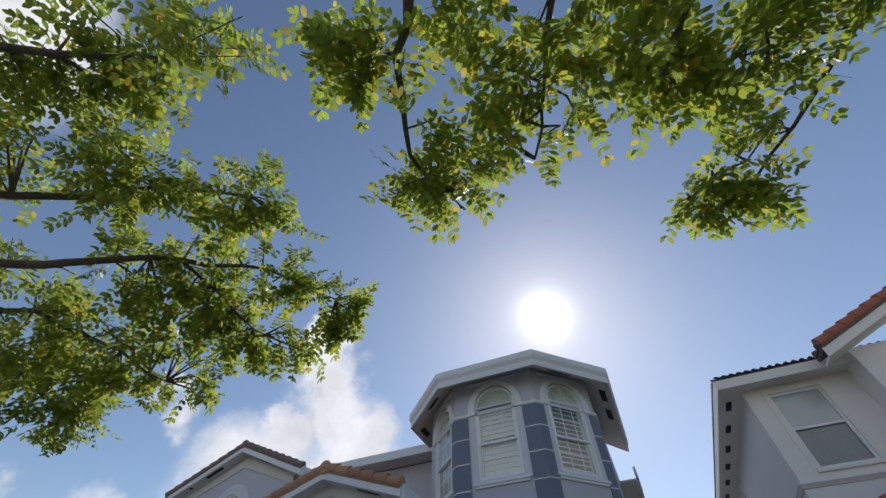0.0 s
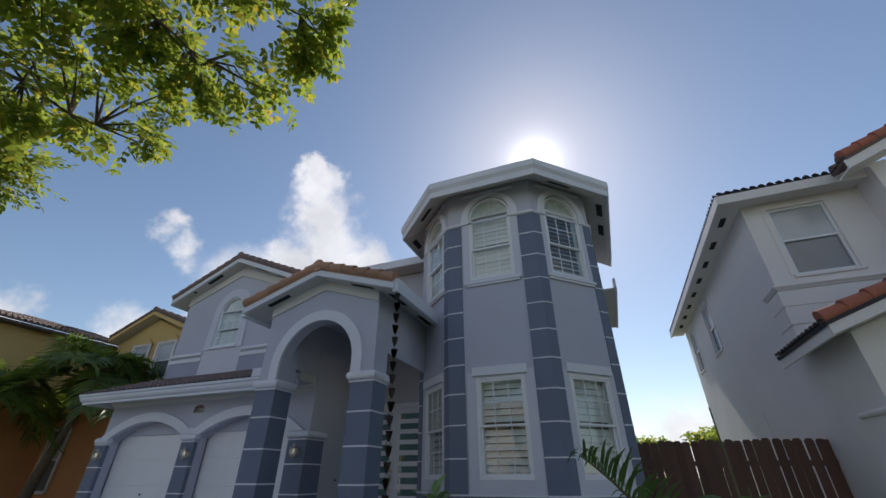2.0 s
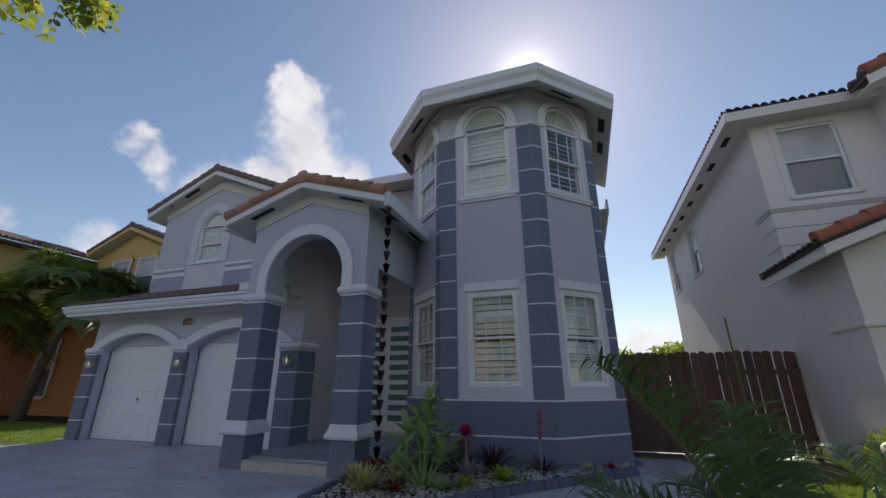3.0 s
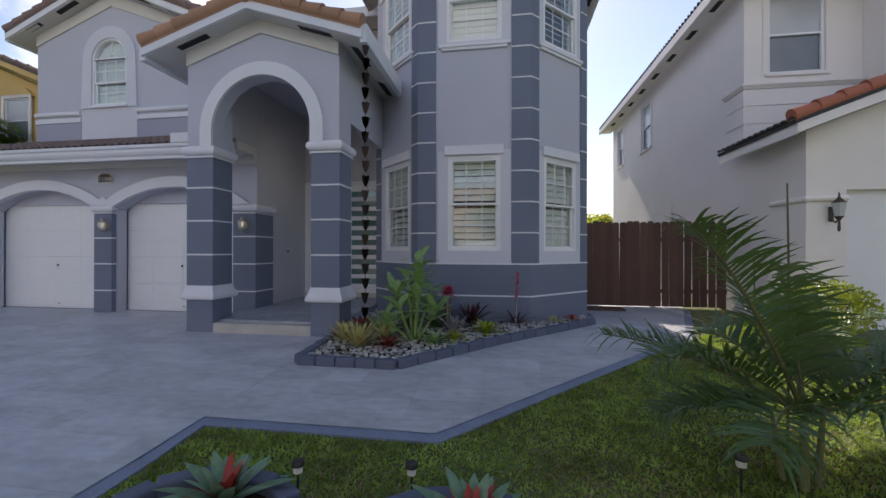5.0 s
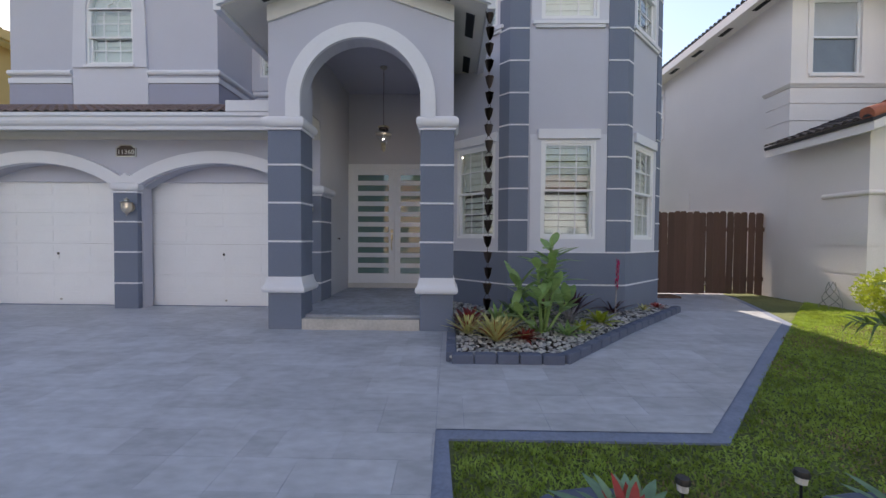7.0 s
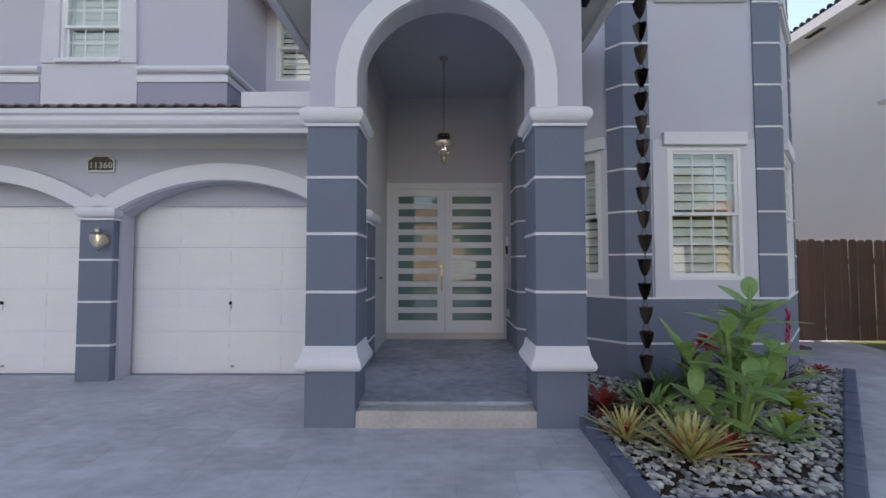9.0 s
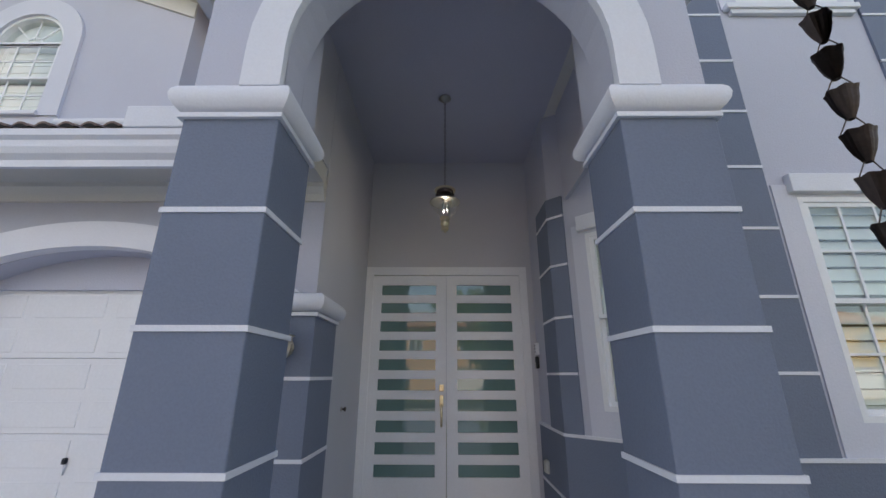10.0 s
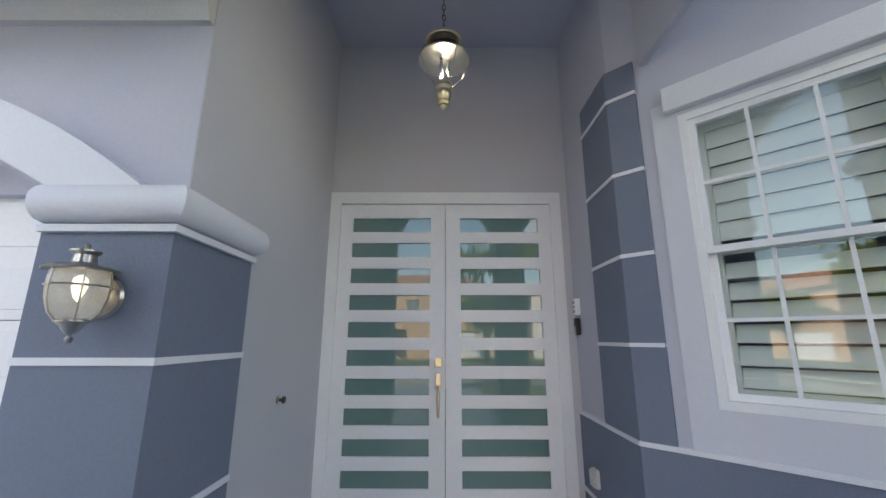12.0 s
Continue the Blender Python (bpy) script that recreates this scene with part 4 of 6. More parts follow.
# ---- porch fittings ----
def pendant():
    p = thing("pendant_lamp", (-5.24, 8.56, 4.35), "nickel pendant lantern with clear glass globe on a long chain", "pendant lamp")
    part("canopy", lathe([(0.0, 0), (0.06, 0), (0.062, -0.012), (0.045, -0.03), (0.012, -0.045)][::-1], 20), M_NICKEL, p, smooth=True)
    lk = bmesh.new()
    tube(lk, [(0.009 * math.cos(a), 0, 0.02 * math.sin(a)) for a in [k * math.pi / 5 for k in range(11)]], [0.0026] * 11, 5)
    link = mesh_of("chain_link", lk, M_BRONZE, True)
    for k in range(28):
        ob = new("chain_link", link)
        ob.parent = p
        ob.matrix_basis = pose(0, 0, -0.055 - k * 0.0348, 0, 0, 90 * (k % 2))
    part("cap", lathe([(0.012, -1.0), (0.03, -1.015), (0.075, -1.03), (0.092, -1.04), (0.094, -1.05), (0.08, -1.055), (0.078, -1.09), (0.09, -1.095), (0.09, -1.1), (0.05, -1.105)][::-1], 28), M_BRONZE, p, "dark bronze ribbed cap", smooth=True)
    part("cap_ring", lathe([(0.096, -1.06), (0.1, -1.055), (0.1, -1.045), (0.096, -1.04)], 28), M_BRASS, p, "pale brass ring", smooth=True)
    part("globe", lathe([(0.04, -1.335), (0.046, -1.31), (0.08, -1.27), (0.115, -1.235), (0.135, -1.195), (0.133, -1.155), (0.108, -1.12), (0.07, -1.102)], 28), M_CLEAR, p, smooth=True)
    wire = part("wire_guard", lathe([(0.14, -1.175), (0.1435, -1.17), (0.14, -1.165)], 28), M_NICKEL, p, smooth=True)
    for k in range(4):
        a = k * math.pi / 2 + 0.5
        part("guard_wire", tube(bmesh.new(), [(r * math.cos(a), r * math.sin(a), z) for r, z in ((0.09, -1.095), (0.128, -1.13), (0.141, -1.17), (0.12, -1.24), (0.045, -1.33))], [0.0025] * 5, 5), M_NICKEL, wire)
    for k in range(3):
        a = k * 2.094
        part("candle_bulb", lathe([(0.0, -1.27), (0.009, -1.255), (0.013, -1.235), (0.008, -1.2), (0.008, -1.105)], 10, m=Matrix.Translation((0.026 * math.cos(a), 0.026 * math.sin(a), 0))), M_GREY_GLASS, p, "grey glass candle bulb", smooth=True)
    part("finial", lathe([(0.0, -1.48), (0.012, -1.47), (0.018, -1.455), (0.03, -1.45), (0.036, -1.435), (0.028, -1.42), (0.04, -1.4), (0.042, -1.38), (0.034, -1.36), (0.046, -1.345), (0.043, -1.325)], 20), M_BRASS, p, smooth=True)
    

M_CLEAR = glass_material("clear_lamp_glass", (0.97, 0.98, 0.98), 0.05)
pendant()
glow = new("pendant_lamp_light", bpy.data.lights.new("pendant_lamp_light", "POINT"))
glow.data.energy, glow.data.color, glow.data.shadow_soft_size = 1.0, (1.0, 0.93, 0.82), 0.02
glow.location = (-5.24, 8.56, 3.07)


def sconce(at, label, bulb_glow=True):
    p = thing("wall_lamp", at, label, "wall lamp", "lamps on the garage pillars")
    part("back_plate", lathe([(0.0, 0), (0.08, 0), (0.088, 0.008), (0.08, 0.02), (0.06, 0.026), (0.0, 0.03)], 28, m=Matrix.Translation((0, 0, -0.03)) @ Matrix.Rotation(math.pi / 2, 4, "X")), M_NICKEL, p, smooth=True)
    part("arm", tube(bmesh.new(), [(0, -0.02, -0.03), (0, -0.04, -0.03), (0, -0.07, -0.03)], [0.02, 0.014, 0.012], 8), M_NICKEL, p)
    y = -0.12
    def T(pr, n=24):
        return lathe(pr, n, m=Matrix.Translation((0, y, 0)))
    part("glass_jar", T([(0.03, -0.138), (0.055, -0.128), (0.078, -0.1), (0.092, -0.055), (0.097, -0.01), (0.096, 0.03), (0.09, 0.06)], 28), M_SEED, p, "whitish seeded glass", smooth=True)
    part("roof_cap", T([(0.118, 0.058), (0.12, 0.064), (0.1, 0.072), (0.055, 0.084), (0.04, 0.09), (0.036, 0.12), (0.05, 0.132), (0.05, 0.138), (0.02, 0.146), (0.008, 0.15), (0.012, 0.162), (0.0, 0.17)]), M_NICKEL, p, smooth=True)
    part("finial", T([(0.0, -0.215), (0.01, -0.21), (0.013, -0.198), (0.007, -0.185), (0.025, -0.17), (0.034, -0.15), (0.056, -0.134), (0.056, -0.124)]), M_NICKEL, p, smooth=True)
    part("bulb", T([(0.0, 0.045), (0.022, 0.03), (0.026, 0.0), (0.014, -0.04), (0.0, -0.06)][::-1], 14), M_BULB, p, smooth=True)
    cg = part("cage", T([(0.1, -0.003), (0.103, 0.0), (0.1, 0.003)], 28), M_NICKEL, p, smooth=True)
    for k in range(6):
        a = k * math.pi / 3 + 0.3
        pts = [(r * math.cos(a), y + r * math.sin(a), z) for r, z in ((0.058, -0.13), (0.084, -0.1), (0.098, -0.05), (0.1015, 0.0), (0.095, 0.062))]
        part("cage_wire", tube(bmesh.new(), pts, [0.003] * 5, 5), M_NICKEL, cg)
    p.scale = (0.79, 0.79, 0.79)
    return p


M_SEED = material("seeded_lamp_glass", (0.72, 0.72, 0.7), 0.06, var=0.1, scale=30, fine=90, bump=0.5, spec=0.9, trans=0.35)
_n, _l = M_SEED.node_tree.nodes, M_SEED.node_tree.links
_mix, _clear = _n.new("ShaderNodeMixShader"), _n.new("ShaderNodeBsdfTransparent")
_mix.inputs[0].default_value = 0.35
_l.new(_n["Material Output"].inputs[0].links[0].from_socket, _mix.inputs[1])
_l.new(_clear.outputs[0], _mix.inputs[2])
_l.new(_mix.outputs[0], _n["Material Output"].inputs[0])
# the bulb's emission stands in for bright highlights on the lantern glass
M_BULB = bpy.data.materials.new("highlight_glow_bulb")
M_BULB.use_nodes = True
M_BULB.node_tree.nodes["Principled BSDF"].inputs["Emission Color"].default_value = (1.0, 0.9, 0.72, 1)
M_BULB.node_tree.nodes["Principled BSDF"].inputs["Emission Strength"].default_value = 1.0
sconce((-6.342, 7.945, 1.83), "brushed nickel onion lantern with caged glass on a slate blue pillar")
sconce((-9.3, 7.965, 1.84), "brushed nickel onion lantern with caged glass on a slate blue pillar")
sconce((-12.25, 7.965, 1.85), "brushed nickel onion lantern with caged glass on a slate blue pillar")

hd = thing("entry_lockset", (-5.28, 9.835, 1.1), "satin brass pull grip and lock on the white entry door", "door handle")
part("escutcheon", new_box(-0.022, 0, 0.2, 0.022, 0.03, 0.32, bevel=0.006), M_BRASS, hd)
part("deadbolt_plate", new_box(-0.028, 0.005, 0.36, 0.028, 0.033, 0.43, bevel=0.006), M_BRASS, hd)
part("grip", tube(bmesh.new(), [(0, 0.005, 0.22), (0, -0.04, 0.19), (0, -0.05, 0.12), (0, -0.04, 0.04), (0, 0.012, 0.0)], [0.011, 0.012, 0.014, 0.012, 0.011], 10), M_BRASS, hd, smooth=True)
bl = thing("doorbell", (-4.215, 9.77, 1.77), "black and silver video doorbell on the grey porch wall", "doorbell")
part("body", new_box(-0.01, -0.022, -0.065, 0.03, 0.022, 0.065, bevel=0.008), M_PLASTIC, bl)
part("button_panel", new_box(-0.013, -0.018, -0.06, -0.009, 0.018, 0.0), M_NICKEL, bl)
ic = thing("intercom", (-4.205, 9.77, 1.92), "small white keypad on the grey porch wall", "keypad")
part("body", new_box(-0.015, -0.03, -0.065, 0.03, 0.03, 0.065, bevel=0.006), M_WHITE, ic)
for k in range(3):
    part("key_row", new_box(-0.018, -0.02, -0.045 + k * 0.035, -0.014, 0.02, -0.025 + k * 0.035), M_BLIND, ic)
kn = thing("door_stop", (-6.2, 9.08, 1.33), "small dark metal knob on the grey porch wall", "wall knob")
part("plate", lathe([(0.0, 0), (0.022, 0), (0.022, 0.006), (0.008, 0.01)], 14, m=Matrix.Rotation(math.pi / 2, 4, "Y")), M_NICKEL, kn)
part("knob", lathe([(0.008, 0.008), (0.008, 0.025), (0.02, 0.03), (0.02, 0.042), (0.0, 0.048)], 14, m=Matrix.Rotation(math.pi / 2, 4, "Y")), M_BRONZE, kn)
ot = thing("outlet_cover", (-4.19, 9.6, 0.76), "cream weatherproof outlet cover on the grey porch wall", "outlet")
part("cover", new_box(-0.04, -0.05, -0.06, 0.0, 0.05, 0.06, bevel=0.015), M_CREAM, ot)
part("lid", new_box(-0.05, -0.04, -0.05, -0.041, 0.04, 0.05, bevel=0.003), M_CREAM, ot)

pl = thing("house_number_plaque", (-9.445, 8.045, 2.755), "dark cast house number plaque on the lavender garage wall", "house number")
part("plaque", slab([[(-0.16, -0.08), (0.16, -0.08), (0.16, 0.05), (0.08, 0.1), (-0.08, 0.1), (-0.16, 0.05)]], 0.02), M_BRONZE, pl)
part("rim", band([(-0.17, -0.09), (0.17, -0.09), (0.17, 0.055), (0.085, 0.11), (-0.085, 0.11), (-0.17, 0.055), (-0.17, -0.09)], [(-0.155, -0.075), (0.155, -0.075), (0.155, 0.045), (0.078, 0.095), (-0.078, 0.095), (-0.155, 0.045), (-0.155, -0.075)], 0.02, -0.008), M_NICKEL, pl)
for i, ch in enumerate("11360"):
    cu = bpy.data.curves.new("digit", "FONT")
    cu.body, cu.size, cu.extrude, cu.align_x = ch, 0.105, 0.004, "CENTER"
    tmp = bpy.data.objects.new("digit", cu)
    me = bpy.data.meshes.new_from_object(tmp)
    me.materials.clear()
    me.materials.append(M_CREAM)
    ob = new("digit", me)
    ob.parent = pl
    ob.matrix_basis = pose(-0.116 + i * 0.058, -0.006, -0.045, 90)


def rain_chain():
    rc = thing("rain_chain", (-3.568, 6.55, 4.2), "dark bronze rain chain of fluted cups hanging from the porch eave", "rain chain")
    bm = bmesh.new()
    prof, sides = [(0.014, -0.078), (0.02, -0.062), (0.033, -0.032), (0.043, 0.005), (0.048, 0.038), (0.055, 0.06)], 24
    rings = []
    for r, z in prof:
        rings.append([bm.verts.new((r * (1 + 0.06 * math.cos(6 * 2 * math.pi * k / sides)) * math.cos(2 * math.pi * k / sides), r * (1 + 0.06 * math.cos(6 * 2 * math.pi * k / sides)) * math.sin(2 * math.pi * k / sides), z + (0.003 * math.cos(6 * 2 * math.pi * k / sides) if z > 0.05 else 0))) for k in range(sides)])
    for a, b in zip(rings, rings[1:]):
        for k in range(sides):
            bm.faces.new((a[k], a[(k + 1) % sides], b[(k + 1) % sides], b[k]))
    bmesh.ops.solidify(bm, geom=bm.faces[:], thickness=0.003)
    cup = mesh_of("cup", bm, M_BRONZE)
    lk = bmesh.new()
    for sx in (-1, 1):
        tube(lk, [(sx * 0.048, 0, -0.14), (sx * 0.03, 0, -0.105), (sx * 0.012, 0, -0.07)], [0.0028] * 3, 5)
    tube(lk, [(-0.012, 0, -0.07), (0, 0, -0.06), (0.012, 0, -0.07)], [0.0028] * 3, 5)
    link = mesh_of("link", lk, M_BRONZE)
    hook = part("hook", tube(bmesh.new(), [(0, 0, 0.04), (0.02, 0, 0.0), (0, 0, -0.04)], [0.006] * 3, 6), M_BRONZE, rc)
    k = 0
    z = -0.1
    while z > -3.95:
        sway = 0.004 * math.sin(k * 1.7)
        c = new("cup", cup)
        c.parent = rc
        c.matrix_basis = pose(sway, 0, z, 0, 0, k * 17)
        l = new("link", link)
        l.parent = rc
        l.matrix_basis = pose(sway, 0, z, 0, 0, k * 17 + 30)
        z -= 0.199
        k += 1


rain_chain()

# ---- neighbour to the right ----
NX = 2.93
nb = thing("neighbour_house_wall", kind="structure", label="white stucco two-storey neighbour house")
side = slab([rect(9.9, 0.1, 19.2, 6.55), rect(14.82, 4.68, 15.7, 6.2), rect(17.75, 4.72, 18.5, 6.2)], 0.2, Matrix(((0, 1, 0, NX), (1, 0, 0, 0), (0, 0, 1, 0), (0, 0, 0, 1))))
bmesh.ops.recalc_face_normals(side, faces=side.faces[:])
part("wall_side", side, M_NB, nb)
part("wall_upper_front", slab([rect(NX + 0.2, 2.9, 12, 6.55), rect(3.35, 4.78, 4.33, 6.3)], 0.2, Matrix.Translation((0, 9.9, 0))), M_NB, nb)
part("wall_garage_side", new_box(NX, 8.5, 0.1, NX + 0.2, 9.897, 3.3), M_NB, nb)
part("wall_garage_front", slab([[(NX, 0.1), (12, 0.1), (12, 3.25), (6.0, 4.4), (NX, 3.22)], rect(3.48, 0.12, 6.0, 2.3)], 0.2, Matrix.Translation((0, 8.3, 0))), M_NB, nb)
part("garage_door_panel", new_box(3.4, 8.42, 0.15, 6.1, 8.46, 2.35), M_WHITE, nb)
part("wall_far_end", new_box(NX + 0.2, 19.0, 0.1, 12, 19.2, 6.55), M_NB, nb)
part("bay_wall", new_box(4.95, 9.3, 2.9, 12, 9.897, 6.6), M_NB, nb)
for z in (2.12,):
    solid("trim_neighbour_cap", sweep(round_profile(0.05, 0.09), [(NX, 9.1, z), (NX, 8.3, z), (3.48, 8.3, z)]), M_NB)
for z in (0.75, 1.22, 1.7):
    solid("trim_neighbour_groove", sweep([(-0.01, 0), (0.02, 0), (0.02, 0.43), (-0.01, 0.43)], [(NX, 9.05, z - 0.43), (NX, 8.3, z - 0.43), (3.42, 8.3, z - 0.43)]), M_NB)
solid("trim_neighbour_ledge", sweep([(-0.02, 0), (0.03, 0), (0.05, 0.03), (0.08, 0.06), (0.08, 0.1), (-0.02, 0.1)], [(NX, 10.55, 4.5), (NX, 9.9, 4.5), (4.95, 9.9, 4.5)]), M_NB)
for z in (4.2, 3.85, 3.5):
    solid("trim_neighbour_groove", sweep([(-0.01, 0), (0.022, 0), (0.022, 0.3), (-0.01, 0.3)], [(NX, 10.5, z - 0.02), (NX, 9.9, z - 0.02), (4.95, 9.9, z - 0.02)]), M_NB)


def plain_window(m, x0, z0, x1, z1, label, parent_kind="structure"):
    th = thing("window", label=label, category="window", kind=parent_kind, m=m)
    zm = (z0 + z1) / 2
    part("window_frame", slab([rect(x0, z0, x1, z1), rect(x0 + 0.05, z0 + 0.05, x1 - 0.05, zm - 0.02), rect(x0 + 0.05, zm + 0.02, x1 - 0.05, z1 - 0.05)], 0.07, Matrix.Translation((0, 0.03, 0))), M_WHITE, th)
    part("upper_pane", new_box(x0 + 0.05, 0.06, zm + 0.02, x1 - 0.05, 0.07, z1 - 0.05), M_BLIND, th)
    part("lower_pane", new_box(x0 + 0.05, 0.075, z0 + 0.05, x1 - 0.05, 0.085, zm - 0.02), M_GREY_GLASS, th)
    part("window_sill", new_box(x0 - 0.06, -0.05, z0 - 0.06, x1 + 0.06, 0.0, z0, bevel=0.005), M_NB, th)
    part("surround", slab([rect(x0 - 0.1, z0 + 0.002, x1 + 0.1, z1 + 0.1), rect(x0, z0 + 0.004, x1, z1)], 0.02, Matrix.Translation((0, -0.02, 0))), M_NB, th)


plain_window(Matrix.Translation((0, 9.9, 0)), 3.35, 4.78, 4.33, 6.3, "grey screened window in the white upper wall")
SIDE = Matrix(((0, 1, 0, NX), (-1, 0, 0, 0), (0, 0, 1, 0), (0, 0, 0, 1)))
plain_window(SIDE, -15.7, 4.68, -14.82, 6.2, "narrow grey window in the white side wall")
plain_window(SIDE, -18.5, 4.72, -17.75, 6.2, "narrow grey window in the white side wall")
tile_roof("roof_neighbour_garage", [(2.5, 10.0, 3.28), (2.5, 7.87, 3.28), (6.0, 7.87, 4.62), (6.0, 10.0, 4.62)], 14, 13, M_TILE_BLACK, "weathered barrel tile garage roof of the white house", 0.045)
M_RED = material("red_clay_tile", (0.4, 0.13, 0.08), 0.75, var=0.25, scale=5, fine=60, bump=0.3)
rake_tiles((2.5, 7.95, 3.32), (6.0, 7.95, 4.66), M_RED, 0.1, 0.34)
rake_tiles((4.4, 8.92, 6.6), (8.0, 8.92, 8.15), M_RED, 0.1, 0.34)
solid("trim_neighbour_rake", band([(2.54, 3.27), (6.0, 4.58)], [(2.54, 3.09), (6.0, 4.4)], 0.04, 7.88), M_NB)
solid("trim_neighbour_eave", new_box(2.54, 7.925, 3.08, 2.58, 10.0, 3.24), M_NB)
solid("soffit_neighbour", band([(2.59, 3.15), (6.0, 4.44)], [(2.59, 3.11), (6.0, 4.4)], 0.4, 7.93), M_NB)
tile_roof("roof_neighbour", [(2.45, 19.6, 6.665), (2.45, 9.5, 6.665), (5.0, 12.1, 7.65), (5.0, 19.6, 7.65)], 10, 66, M_TILE_BLACK, "dark barrel tile roof of the white house", 0.04)
tile_roof("roof_neighbour_front", [(2.45, 9.5, 6.665), (8.0, 9.5, 6.665), (8.0, 12.1, 7.65), (5.0, 12.1, 7.65)], 10, 36, M_TILE_BLACK, "dark barrel tile roof of the white house", 0.04)
solid("trim_neighbour_eave", sweep([(-0.02, 0), (0.02, 0), (0.02, 0.2), (-0.02, 0.2)], [(2.45, 19.6, 6.42), (2.45, 9.5, 6.42), (5.0, 9.5, 6.42)]), M_NB)
solid("soffit_neighbour", new_box(2.47, 9.52, 6.47, NX, 19.6, 6.51), M_NB)
solid("soffit_neighbour", new_box(NX + 0.002, 9.52, 6.47, 5.0, 9.898, 6.51), M_NB)
tile_roof("roof_neighbour_rake", [(4.4, 9.4, 6.55), (4.4, 8.85, 6.55), (8.0, 8.85, 8.1), (8.0, 9.4, 8.1)], 10, 2, M_TILE_DARK, "red terracotta rake tiles", 0.1)
solid("trim_neighbour_rake", band([(4.4, 6.5), (8.0, 8.05)], [(4.4, 6.3), (8.0, 7.85)], 0.04, 8.87), M_NB)
solid("soffit_neighbour", band([(4.42, 6.36), (8.0, 7.9)], [(4.42, 6.32), (8.0, 7.86)], 0.38, 8.915), M_NB)
for k in range(8):
    vent(Matrix.Translation((2.68, 10.4 + k * 1.12, 6.465)) @ Matrix.Rotation(math.pi / 2, 4, "Z"), 0.4, 0.12)
nl = thing("wall_lantern", (3.26, 8.28, 1.96), "dark bronze coach lantern on the white garage wall", "wall lamp")
part("back_plate", new_box(-0.035, 0, -0.15, 0.035, 0.02, 0.08, bevel=0.01), M_BRONZE, nl)
part("arm", tube(bmesh.new(), [(0, 0, -0.12), (0, -0.08, -0.17), (0, -0.14, -0.1)], [0.01] * 3, 8), M_BRONZE, nl)
part("lantern_glass", lathe([(0.06, -0.08), (0.09, 0.12)], 6, m=Matrix.Translation((0, -0.14, 0))), M_BLIND, nl)
part("lantern_cap", lathe([(0.095, 0.12), (0.055, 0.165), (0.02, 0.2), (0.008, 0.28)], 6, m=Matrix.Translation((0, -0.14, 0))), M_BRONZE, nl)
part("finial", lathe([(0.0, -0.32), (0.02, -0.28), (0.015, -0.14), (0.062, -0.08)], 8, m=Matrix.Translation((0, -0.14, 0))), M_BRONZE, nl)

mb = thing("meter_box", (NX, 13.2, 2.0), "small pale utility box on the white side wall", "utility box")
part("body", new_box(-0.1, -0.14, -0.2, 0.0, 0.14, 0.2, bevel=0.012), M_NB, mb)
part("conduit", tube(bmesh.new(), [(-0.04, 0, 0.2), (-0.04, 0, 0.7)], [0.015, 0.015], 8), M_NB, mb)
og = thing("garden_ornament", (2.75, 8.7, 0.15), "small pale scrolled wire ornament on the grass by the white wall", "garden ornament")
for k in range(5):
    a = k * 1.257
    pts = [(0.16 * math.cos(a + q * 0.5) * (1 - q * 0.12), 0.16 * math.sin(a + q * 0.5) * (1 - q * 0.12), 0.05 + 0.07 * q) for q in range(7)]
    part("scroll", tube(bmesh.new(), [(pts[0][0], pts[0][1], 0)] + pts, [0.006] * 8, 6), M_CONCRETE, og)

# gate and fence between the houses
fe = thing("wooden_fence", (-0.2, 10.4, 0.15), "brown stained dog-ear board fence between the two houses", "fence")
part("rail", new_box(0.02, 0.03, 0.3, 3.1, 0.07, 0.39), M_WOOD, fe)
part("rail", new_box(0.02, 0.03, 1.4, 3.1, 0.07, 1.49), M_WOOD, fe)
for x, w in ((0.06, 0.1), (1.66, 0.1), (3.06, 0.09)):
    part("post", new_box(x - w / 2, 0.072, -0.05, x + w / 2, 0.16, 1.8), M_WOOD, fe)
rng = random.Random(4)
x = 0.0
while x < 3.02:
    w = 0.138
    tight = x < 1.55
    gap = 0.0005 if tight else rng.choice((0.006, 0.022, 0.01))
    h = 1.83 + rng.uniform(-0.02, 0.02)
    loop = [(0, 0.02), (w, 0.02), (w, h - 0.035), (w - 0.03, h), (0.03, h), (0, h - 0.035)]
    part("board", slab([loop], 0.018), M_WOOD, fe, m=pose(x, 0, 0, 0, rng.uniform(-0.3, 0.3), 0))
    x += w + gap
solid("step_gate_slab", new_box(-0.1, 9.7, 0.14, 0.7, 10.1, 0.19, bevel=0.01), M_WOOD)

# ---- neighbour to the left ----
OY = 12.0
oc = thing("ochre_house_wall", kind="structure", label="ochre and orange stucco neighbour house")
part("wall_gable", slab([[(-21.2, 3.6), (-16.9, 3.6), (-16.9, 6.75), (-19.0, 7.65), (-21.2, 6.75)]], 0.3, Matrix.Translation((0, OY + 0.3, 0))), M_NB2, oc)
part("wall_lower", new_box(-23.19, OY + 0.1, 0.05, -16.9, OY + 0.35, 3.9), M_NB2B, oc)
part("wall_side", new_box(-17.1, OY + 0.4, 0.05, -16.9, 22, 6.75), M_NB2, oc)
part("wall_left_wing", new_box(-33, 6.9, 3.8, -22.0, 12.9, 6.62), M_NB2, oc)
part("wall_left_lower", new_box(-33, 6.9, 0.05, -23.2, 12.9, 3.798), M_NB2B, oc)
